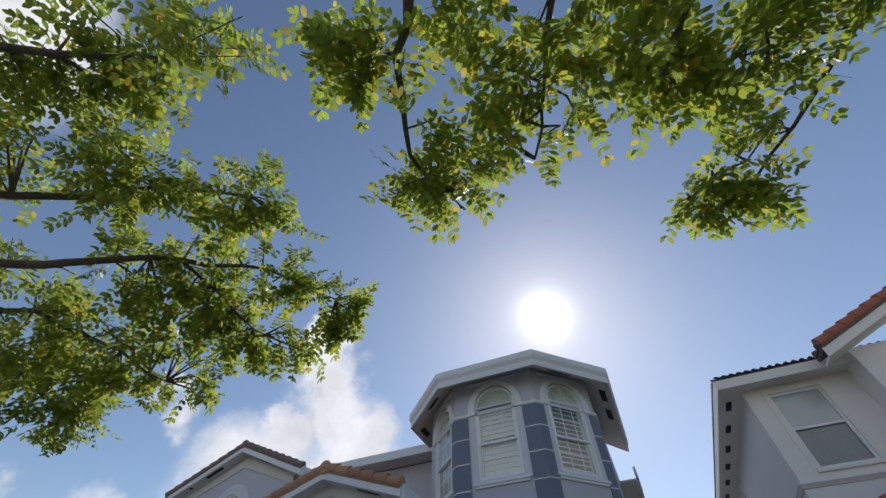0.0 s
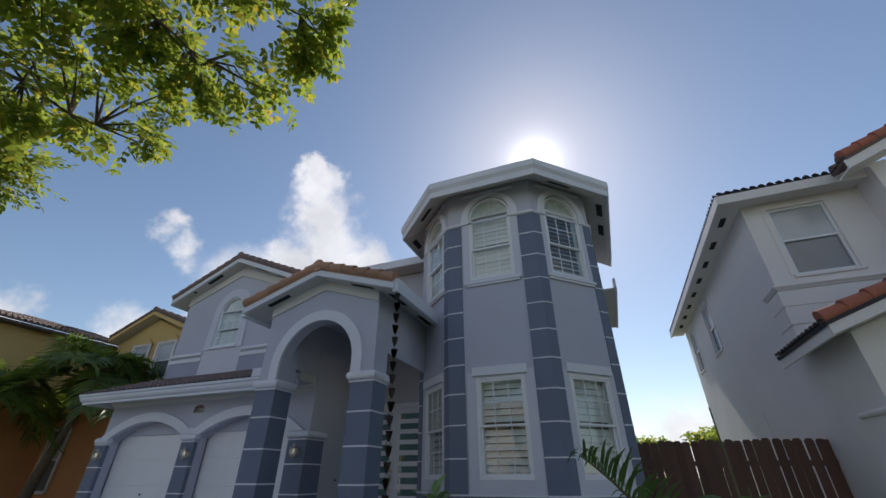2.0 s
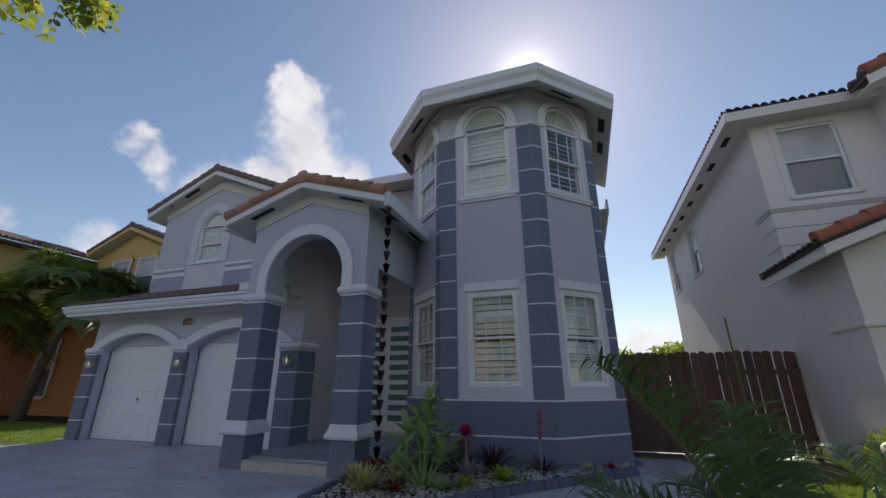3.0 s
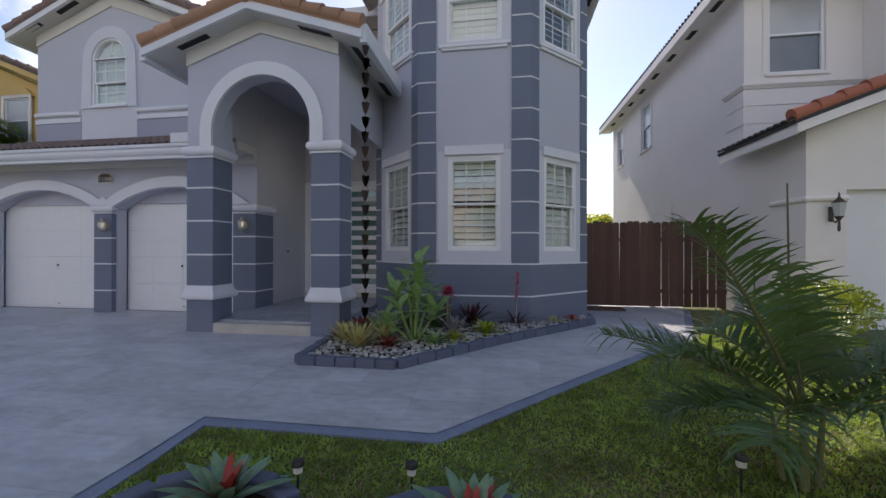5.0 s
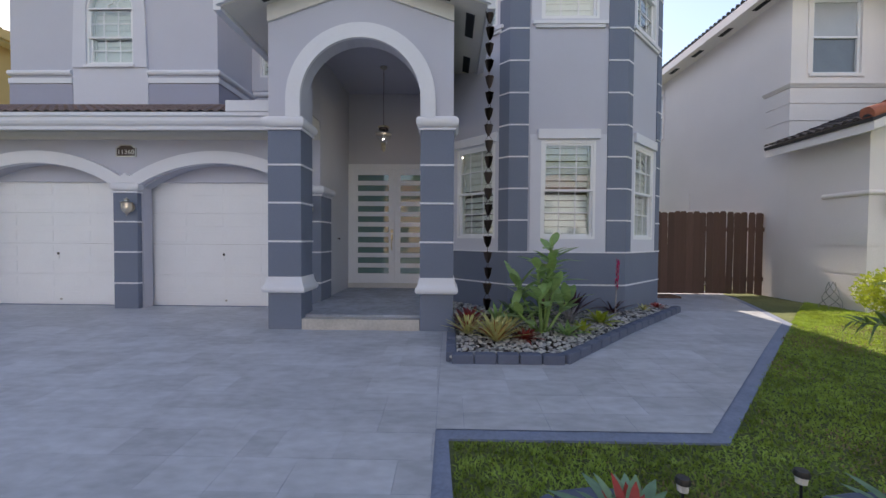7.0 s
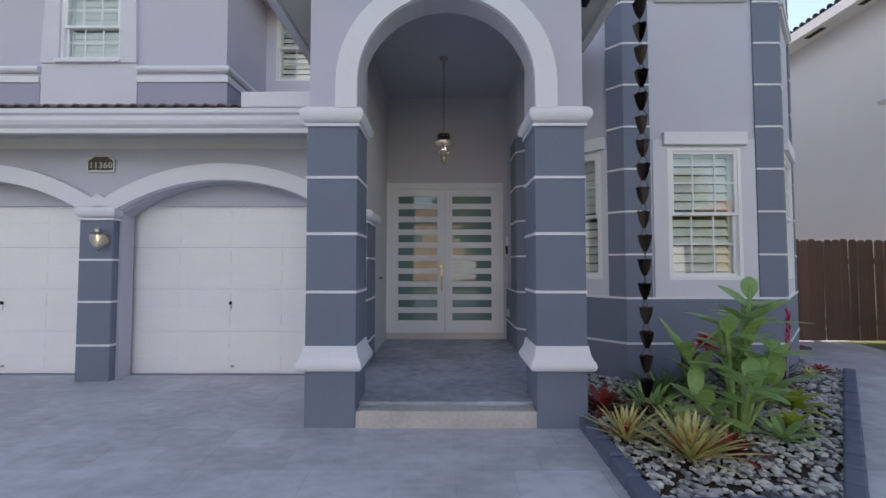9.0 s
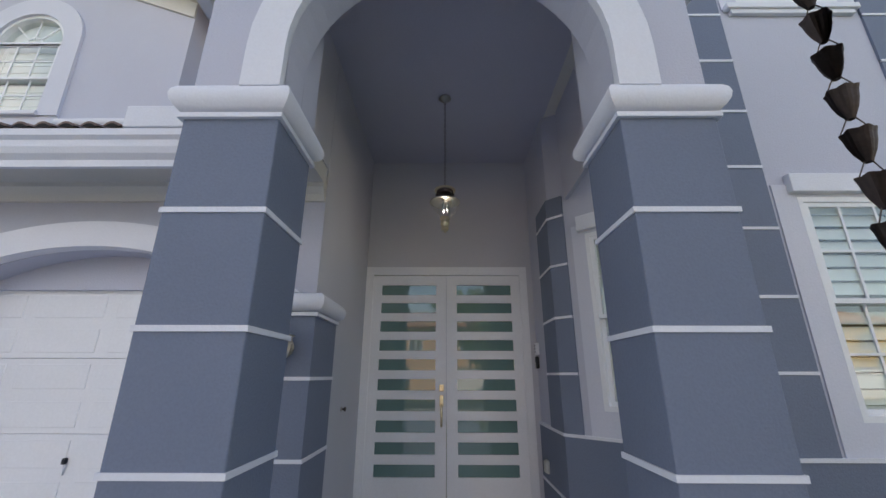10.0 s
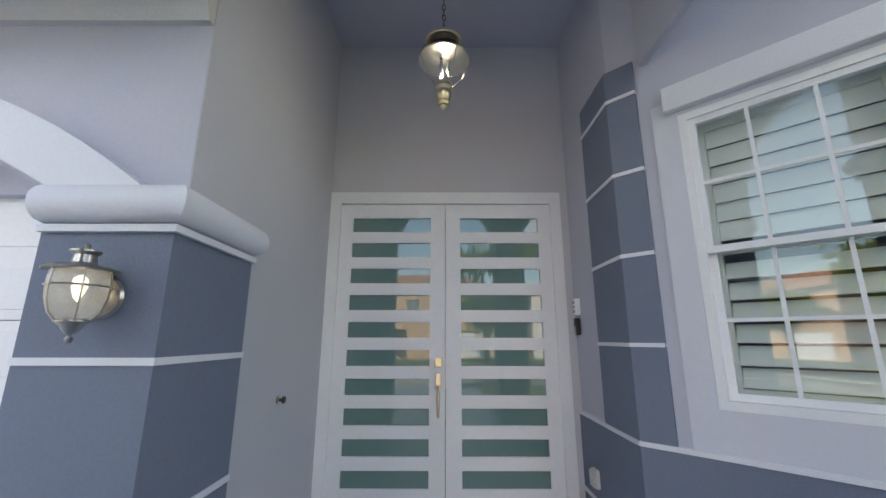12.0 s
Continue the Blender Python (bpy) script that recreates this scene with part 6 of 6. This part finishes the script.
def pebble_field(name, poly, n, size, z, mat, label):
    bm = bmesh.new()
    bmesh.ops.create_icosphere(bm, subdivisions=1, radius=1.0)
    base = np.array([v.co[:] for v in bm.verts])
    fac = np.array([[v.index for v in f.verts] for f in bm.faces])
    bm.free()
    xs, ys = [p[0] for p in poly], [p[1] for p in poly]
    vs, fs, k = [], [], 0
    while k < n:
        x, y = rs.uniform(min(xs), max(xs)), rs.uniform(min(ys), max(ys))
        if not inside(poly, x, y):
            continue
        s = size * rs.uniform(0.55, 1.35)
        a = rs.uniform(0, 6.28)
        sc = np.array([s * rs.uniform(0.8, 1.4), s * rs.uniform(0.7, 1.0), s * rs.uniform(0.45, 0.75)])
        q = base * sc * rs.uniform(0.85, 1.15, base.shape)
        q = q @ np.array([[math.cos(a), math.sin(a), 0], [-math.sin(a), math.cos(a), 0], [0, 0, 1]]).T
        vs.append(q + np.array([x, y, ground_z(y) + z + rs.uniform(0, 0.02)]))
        fs.append(fac + k * len(base))
        k += 1
    me = bpy.data.meshes.new(name)
    v, f = np.concatenate(vs), np.concatenate(fs)
    me.from_pydata(v.tolist(), [], f.tolist())
    me.materials.append(mat)
    return tagged(new(name, me), label, "stones", "", "stuff")


def stone_material():
    m = M_ROCK
    n, l = m.node_tree.nodes, m.node_tree.links
    g, rp = n.new("ShaderNodeNewGeometry"), n.new("ShaderNodeValToRGB")
    rp.color_ramp.elements[0].color = (0.07, 0.07, 0.08, 1)
    rp.color_ramp.elements[1].color = (0.6, 0.58, 0.55, 1)
    e = rp.color_ramp.elements.new(0.4)
    e.color = (0.36, 0.35, 0.35, 1)
    l.new(g.outputs["Random Per Island"], rp.inputs[0])
    l.new(rp.outputs[0], n["Principled BSDF"].inputs["Base Color"])


stone_material()
pebble_field("river_stones", BED, 4200, 0.026, 0.045, M_ROCK, "pale grey and white river stones in the planted bed")


def edging(pts, step, name, label, group, w=0.11, h=0.1):
    """Edging stones laid end to end along a line; each is a thing of its own."""
    for (x0, y0), (x1, y1) in zip(pts, pts[1:]):
        ln = math.hypot(x1 - x0, y1 - y0)
        k = max(1, round(ln / step))
        me = mesh_of(name, new_box(-ln / k / 2 + 0.004, -w / 2, -0.02, ln / k / 2 - 0.004, w / 2, h, bevel=0.016), M_EDGE)
        for i in range(k):
            f = (i + 0.5) / k
            x, y = x0 + (x1 - x0) * f, y0 + (y1 - y0) * f
            ob = new(name, me)
            ob.matrix_world = pose(x, y, ground_z(y) + random.uniform(-0.004, 0.004), 0, 0, math.degrees(math.atan2(y1 - y0, x1 - x0)) + random.uniform(-1, 1))
            tagged(ob, label, "edging stone", group)


edging([(-4.02, 7.1), (-4.02, 5.6), (-2.86, 5.6), (-0.24, 8.2)], 0.24, "edging_stone", "slate blue painted edging stone along the planted bed", "edging stones round the tower bed")

big = thing("broadleaf_shrub", gz(-2.88, 6.5), "tall bright green broadleaf plant with thick stems in the bed", "plant")
for k, (az, lean, h) in enumerate(((200, 0.08, 1.0), (20, 0.1, 1.1), (100, 0.12, 0.85), (300, 0.22, 0.8), (150, 0.3, 0.65), (60, 0.32, 0.7), (250, 0.32, 0.6), (0, 0.3, 0.5), (190, 0.35, 0.4), (330, 0.1, 1.25))):
    a = radians(az)
    lean *= 1.15
    tip = np.array([math.cos(a) * lean, math.sin(a) * lean, h])
    part("stem", tube(bmesh.new(), [(0.02 * math.cos(a), 0.02 * math.sin(a), 0), tuple(tip * 0.5), tuple(tip)], [0.022, 0.018, 0.012], 7), M_SOLE, big, smooth=True)
    n = 9
    f = rs.uniform(0.35, 1.0, n) ** 0.6
    az2 = np.arange(n) * 2.4
    el = rs.uniform(0.2, 1.1, n)
    D = np.stack([np.cos(az2) * np.cos(el), np.sin(az2) * np.cos(el), np.sin(el)], 1)
    leaf_part("leaves", [strips(tip[None] * f[:, None], D, np.stack([-np.sin(az2), np.cos(az2), 0 * az2], 1), rs.uniform(0.24, 0.44, n), 0.12, 0.08, 4, (0.3, 0.9, 1, 0.8, 0.15))], M_SOLE, big, kind="stuff")
rosette("striped_bromeliad", gz(-3.5, 6.1, 0.06), 56, 0.52, 0.036, M_BROM_Y, "cream and green striped spiky bromeliad with an orange heart", (22, 80), M_BROM_O, fall=0.18)
rosette("striped_bromeliad", gz(-3.82, 6.4, 0.05), 34, 0.45, 0.034, M_BROM_Y, "small cream striped bromeliad in the stone bed", (22, 80), M_BROM_R, 0.18)
rosette("red_bromeliad", gz(-3.15, 6.2, 0.05), 24, 0.32, 0.045, M_REDLEAF, "low dark red bromeliad in the stone bed", (15, 60), M_BROM_R)
rosette("red_bromeliad", gz(-3.78, 6.95, 0.05), 28, 0.5, 0.06, M_REDLEAF, "dark red bromeliad by the porch pillar", (15, 60), M_BROM_R)
rosette("green_bromeliad", gz(-3.4, 6.85, 0.05), 28, 0.58, 0.05, M_SOLE, "bright green strap-leaved bromeliad in the bed", (25, 75))
rosette("green_bromeliad", gz(-2.7, 7.3, 0.05), 28, 0.65, 0.045, M_PALM, "dark green strap-leaved plant in the bed", (20, 70))
rosette("spiky_dark_plant", gz(-2.2, 7.5, 0.05), 34, 0.68, 0.04, M_MAROON, "dark maroon spiky plant against the tower base", (30, 80))
rosette("lime_bromeliad", gz(-1.95, 7.05, 0.05), 24, 0.42, 0.06, M_LIME, "lime yellow bromeliad in the stone bed", (15, 70))
rosette("silver_bromeliad", gz(-2.42, 6.95, 0.05), 22, 0.52, 0.035, M_GREYLEAF, "silver banded upright bromeliad in the stone bed", (40, 80))
rosette("spiky_dark_plant", gz(-1.5, 7.75, 0.05), 24, 0.6, 0.03, M_MAROON, "thin dark spiky plant against the tower base", (10, 60))
rosette("striped_bromeliad", gz(-3.3, 6.55, 0.05), 30, 0.42, 0.032, M_BROM_Y, "cream and green striped bromeliad among the stones", (25, 75), fall=0.2)
rosette("green_bromeliad", gz(-3.1, 7.2, 0.05), 30, 0.6, 0.05, M_PALM, "dark green strap-leaved plant in the bed", (20, 75))
rosette("lime_bromeliad", gz(-2.35, 6.6, 0.05), 18, 0.3, 0.05, M_LIME, "small lime bromeliad in the stone bed", (15, 70))
rosette("small_bromeliad", gz(-0.9, 8.0, 0.05), 20, 0.22, 0.03, M_BROM_Y, "small cream striped bromeliad at the bed's end", (20, 70))
rosette("small_bromeliad", gz(-0.58, 8.22, 0.05), 20, 0.2, 0.035, M_BROM_R, "small red bromeliad at the bed's end", (20, 70))
rosette("green_bromeliad", gz(-2.6, 6.4, 0.05), 16, 0.4, 0.05, M_SOLE, "bright green strap-leaved bromeliad in the bed", (20, 60))
fl = thing("red_flower_spike", gz(-1.52, 7.6, 0.04), "tall red flower spike on a grey stalk", "flower")
part("stalk", tube(bmesh.new(), [(0, 0, 0), (0.01, 0, 0.4), (0.03, 0, 0.8)], [0.014, 0.011, 0.006], 6), M_GREYLEAF, fl)
k = 26
az2, f = np.arange(k) * 2.4, np.linspace(0.5, 1, k)
leaf_part("petals", [strips(np.stack([0.03 * f, 0 * f, 0.8 * f], 1), np.stack([np.cos(az2) * 0.4, np.sin(az2) * 0.4, 0.9 + 0 * az2], 1), np.stack([-np.sin(az2), np.cos(az2), 0 * az2], 1), 0.09, 0.025, 0.0, 3, (0.5, 1, 0.8, 0.1))], M_PINK, fl, kind="stuff")
rf = thing("crimson_flower", gz(-2.55, 7.35, 0.04), "crimson flower cluster on a pale stem", "flower")
part("stem", tube(bmesh.new(), [(0, 0, 0), (0.0, 0.02, 0.3), (0.0, 0.0, 0.52)], [0.016, 0.014, 0.012], 7), M_GREYLEAF, rf)
k = 60
az2 = np.arange(k) * 2.4
el = np.linspace(-0.2, 1.4, k)
D = np.stack([np.cos(az2) * np.cos(el), np.sin(az2) * np.cos(el), np.sin(el)], 1)
leaf_part("petals", [strips(D * 0.02 + np.array([0, 0, 0.52]), D, np.stack([-np.sin(az2), np.cos(az2), 0 * az2], 1), 0.15, 0.055, 0.03, 3, (0.5, 1, 0.8, 0.1))], M_PINK, rf, kind="stuff")
sm = thing("tree_stump", gz(-2.62, 7.5, 0.03), "rough brown driftwood stump in the bed", "stump")
part("wood", tube(bmesh.new(), [(0, 0, 0), (0.02, 0.01, 0.2), (0.0, 0.0, 0.42)], [0.11, 0.09, 0.1], 11), M_BARK, sm)

# two ringed beds on the lawn with bromeliads and solar lights
for cx, cy in ((-3.25, 3.2), (-1.9, 3.2)):
    ring = [(cx + 0.48 * math.cos(a), cy + 0.36 * math.sin(a)) for a in np.linspace(0, 2 * math.pi, 25)]
    solid("ground_ring_soil", draped(ring[:-1], 0.02, None), M_MULCH)
    edging([ring[i] for i in range(0, 25, 2)], 0.24, "edging_stone", "slate blue painted edging stone round a bromeliad", "edging stones on the lawn", 0.12, 0.09)
    rosette("bromeliad", gz(cx + 0.05, cy + 0.14, 0.03), 26, 0.46, 0.075, M_BROM_G, "broad blue-green bromeliad with a red heart in a ringed bed", (8, 70), M_BROM_R, 0.25, "plant", "bromeliads on the lawn", 5, (0.6, 1, 1, 0.9, 0.6, 0.05))


def solar_light(x, y):
    s = thing("solar_light", gz(x, y), "black capped solar path light on a stake in the lawn", "garden lamp", "solar path lights")
    part("stake", lathe([(0.0, -0.05), (0.008, 0), (0.008, 0.15)], 8), M_PLASTIC, s)
    part("lens", lathe([(0.02, 0.15), (0.03, 0.155), (0.034, 0.2)], 14), M_CREAM, s)
    part("cap", lathe([(0.042, 0.2), (0.044, 0.215), (0.036, 0.235), (0.0, 0.24)], 16), M_PLASTIC, s, smooth=True)
    s.scale = (0.85, 0.85, 0.85)


for x, y in ((-2.87, 3.52), (-2.22, 3.6), (-0.33, 3.95)):
    solar_light(x, y)

# lime shrub and garden edge at the white house
sh = thing("lime_shrub", gz(2.72, 7.6), "yellow-green leafy shrub beside the white garage wall", "shrub")
k = 2600
q = unit(rs.normal(0, 1, (k, 3))) * rs.uniform(0.5, 1, (k, 1)) * np.array([0.75, 0.6, 0.45]) + np.array([0, 0, 0.5])
D = unit(q - np.array([0, 0, 0.2]) + rs.normal(0, 0.4, (k, 3)))
leaf_part("leaves", [strips(q, D, unit(np.cross(D, rs.normal(0, 1, (k, 3)))), 0.07, 0.035, 0.01, 3, LEAFLET)], M_LIME, sh, kind="stuff")
bm = bmesh.new()
for i in range(14):
    a = i * 2.4
    tube(bm, [(0, 0, 0), (0.3 * math.cos(a), 0.25 * math.sin(a), 0.35), (0.6 * math.cos(a), 0.45 * math.sin(a), 0.7)], [0.012, 0.008, 0.004], 5)
part("branches", bm, M_BARK, sh)
sh.scale = (0.75, 0.75, 0.85)

# far trees and hedge behind the fence and the street
def far_tree(x, y, h, r, label):
    t = thing("tree", (x, y, 0), label, "tree", "background trees")
    wood = bmesh.new()
    tube(wood, [(0, 0, -0.1), (0.1, 0, h * 0.3), (0, 0.1, h * 0.6), (0, 0, h * 0.85)], [0.22, 0.17, 0.11, 0.03], 8)
    for i in range(9):
        a = i * 2.4
        tube(wood, [(0, 0, h * (0.35 + 0.04 * i)), (r * 0.5 * math.cos(a), r * 0.5 * math.sin(a), h * (0.5 + 0.03 * i)), (r * 0.85 * math.cos(a), r * 0.85 * math.sin(a), h * (0.6 + 0.03 * i))], [0.07, 0.045, 0.015], 5)
    part("trunk", wood, M_BARK, t)
    k = 4200
    cl = unit(rs.normal(0, 1, (40, 3))) * rs.uniform(0.3, 1, (40, 1)) * np.array([r, r, h * 0.28]) + np.array([0, 0, h * 0.7])
    q = cl[rs.randint(0, 40, k)] + rs.normal(0, 0.3, (k, 3)) * np.array([1, 1, 0.7])
    D = unit(rs.normal(0, 1, (k, 3)))
    leaf_part("crown", [strips(q, D, unit(np.cross(D, rs.normal(0, 1, (k, 3)))), 0.28, 0.16, 0.05, 3, LEAFLET)], M_LEAF, t, kind="stuff")


for x, y, h, r in ((6, 34, 4.2, 2.2), (1.5, 38, 4.0, 2.2), (-30, 30, 8, 4), (-13, -17.5, 6, 2.6), (-2, -17.5, 6, 2.6), (5, -6.2, 5.5, 2.2), (-31, -15, 5.5, 2.2), (-21, -16, 5, 2.2), (18, -17.5, 6, 2.6), (-15, -6.2, 5.5, 2.0)):
    far_tree(x, y, h, r, "leafy green tree along the street")

# ---- lawn ----
def grass(name, x0, x1, y0, y1, n, keep, label, height=0.045, mat=None):
    x, y = rs.uniform(x0, x1, n), rs.uniform(y0, y1, n)
    m_ = keep(x, y)
    x, y = x[m_], y[m_]
    k = len(x)
    z = np.interp(y, [0, 3.7, 6.7, 8.3], [-0.1, -0.04, 0.125, 0.15]) - 0.02
    az = rs.uniform(0, 2 * np.pi, k)
    el = rs.uniform(0.35, 1.4, k)
    D = np.stack([np.cos(az) * np.cos(el), np.sin(az) * np.cos(el), np.sin(el)], 1)
    a2 = az + rs.uniform(0.8, 2.3, k)
    S = np.stack([np.cos(a2), np.sin(a2), 0 * az], 1)
    patch = 0.75 + 0.35 * np.sin(x * 1.7 + 1) * np.sin(y * 2.1) + rs.uniform(-0.2, 0.2, k)
    me = ribbon_mesh(name, [strips(np.stack([x, y, z], 1), D, S, height * (0.7 + patch * 0.6), 0.012, 0.012, 2, (1, 0.9, 0.1))], mat or M_BLADE)
    return tagged(new(name, me), label, "grass", "", "stuff")


def lawn_keep(x, y):
    return ~((x < -4.0) | ((y > 4.18) & (x < -2.16)) | ((y > 4.18) & (y > 4.21 + (x + 2.16) * 1.0225)) | ((y > 7.3) & (x < 1.0 + (y - 7.38) * 0.4)) | (x > NX - 0.02) & (y > 8.25))


grass("lawn_grass", -4.0, 3.2, 2.2, 8.0, 150000, lawn_keep, "short green lawn grass with dry patches", 0.034)
def dry_keep(x, y):
    return lawn_keep(x, y) & (np.sin(x * 2.3 + 0.7) * np.sin(y * 3.1 + x) + rs.uniform(-0.5, 0.5, len(x)) > 0.35)


grass("dry_grass", -4.0, 3.2, 2.2, 8.0, 60000, dry_keep, "dry straw-coloured patches in the lawn", 0.035, M_DRY)
grass("lawn_grass", 1.0, 3.2, 7.3, 10.4, 60000, lawn_keep, "sunlit short green lawn grass by the fence")
grass("lawn_grass", -20, -12.55, 7.2, 12, 30000, lambda x, y: (x < -12.7) & (y < 10.3) & (y > 7.4 - (x + 13) * 0.0), "short lawn grass before the ochre house", 0.07)

# ---- pavers ----
def slope_at(y):
    return math.degrees(math.atan(0.0162 if y < 3.7 else 0.055 if y < 6.7 else 0.0156 if y < 8.3 else 0)) if y > 0 else 0


drive = thing("pavement_pavers", kind="structure", label="large grey marbled stone pavers with fine joints")
drive_w = thing("pavement_walk_pavers", kind="structure", label="large pale grey stone pavers of the garden walk")
PW, PD = 0.61, 0.305
PAVER_ME = [mesh_of("paver", box(bmesh.new(), -w / 2 + 0.0008, -PD / 2 + 0.0008, -0.03, w / 2 - 0.0008, PD / 2 - 0.0008, 0.003), M_PAVER) for w in (PW, PW * 0.66, PW * 0.33)]
rest = bmesh.new()
made = 0
prng = random.Random(11)


def clip_halfplane(poly, n, c):
    out = []
    for i, p in enumerate(poly):
        q = poly[(i + 1) % len(poly)]
        dp, dq = n[0] * p[0] + n[1] * p[1] - c, n[0] * q[0] + n[1] * q[1] - c
        if dp <= 0:
            out.append(p)
        if dp * dq < 0:
            f = dp / (dp - dq)
            out.append((p[0] + f * (q[0] - p[0]), p[1] + f * (q[1] - p[1])))
    return out


PLANES = [((0.0, -1.0), -4.31)]
d1 = (0.7149, -0.6992)
PLANES.append((d1, d1[0] * -2.16 + d1[1] * 4.2 - 0.11))
d2 = (0.928, -0.372)
PLANES.append((d2, d2[0] * 0.84 + d2[1] * 7.42))
row = 0
y = 1.2
while y < 10.4:
    xx = -12.45 - prng.choice((0, 0.2, 0.4))
    while xx < 2.2:
        kind = prng.choice((0, 0, 0, 1, 1, 2))
        w = (PW, PW * 0.66, PW * 0.33)[kind]
        xa, xb, ya, yb = xx, xx + w, y, y + PD
        xx += w
        if xa < -4.131 and xb > -4.129:
            xx = xb = -4.13
            w = xb - xa
            kind = 3
        cx, cy = (xa + xb) / 2, (ya + yb) / 2
        if cy > (8.3 if cx < -6.3 else 6.9) and cx < -4.2:
            continue
        if cy > 8.8 and cx < -0.3:
            continue
        poly = [(xa, ya), (xb, ya), (xb, yb), (xa, yb)]
        whole = True
        if xa >= -4.131:
            if yb < 4.31:
                continue
            q = poly
            for nrm, c in PLANES:
                q = clip_halfplane(q, nrm, c)
            whole = len(q) == 4 and abs(q[0][0] - xa) < 1e-6 and abs(q[2][0] - xb) < 1e-6 and abs(q[0][1] - ya) < 1e-6
            poly = q
        if len(poly) < 3:
            continue
        near = cx > -9.5 and cy > 1.8
        if kind < 3 and (whole and near and made < 300 and cx < -4.0 or (whole and cx > -4.0 and made < 560)):
            ob = new("paver", PAVER_ME[kind])
            ob.parent = drive if cx < -4.0 else drive_w
            ob.matrix_basis = pose(cx, cy, ground_z(cy), slope_at(cy))
            made += 1
        else:
            g = 0.0012
            vt = [rest.verts.new((max(xa + g, min(xb - g, px)), max(ya + g, min(yb - g, py)), ground_z(py) + 0.003)) for px, py in poly]
            try:
                rest.faces.new(vt)
            except ValueError:
                pass
    y += PD
    row += 1
rp_ = part("pavers_beyond", rest, M_PAVER, drive)
tagged(rp_, kind="stuff")
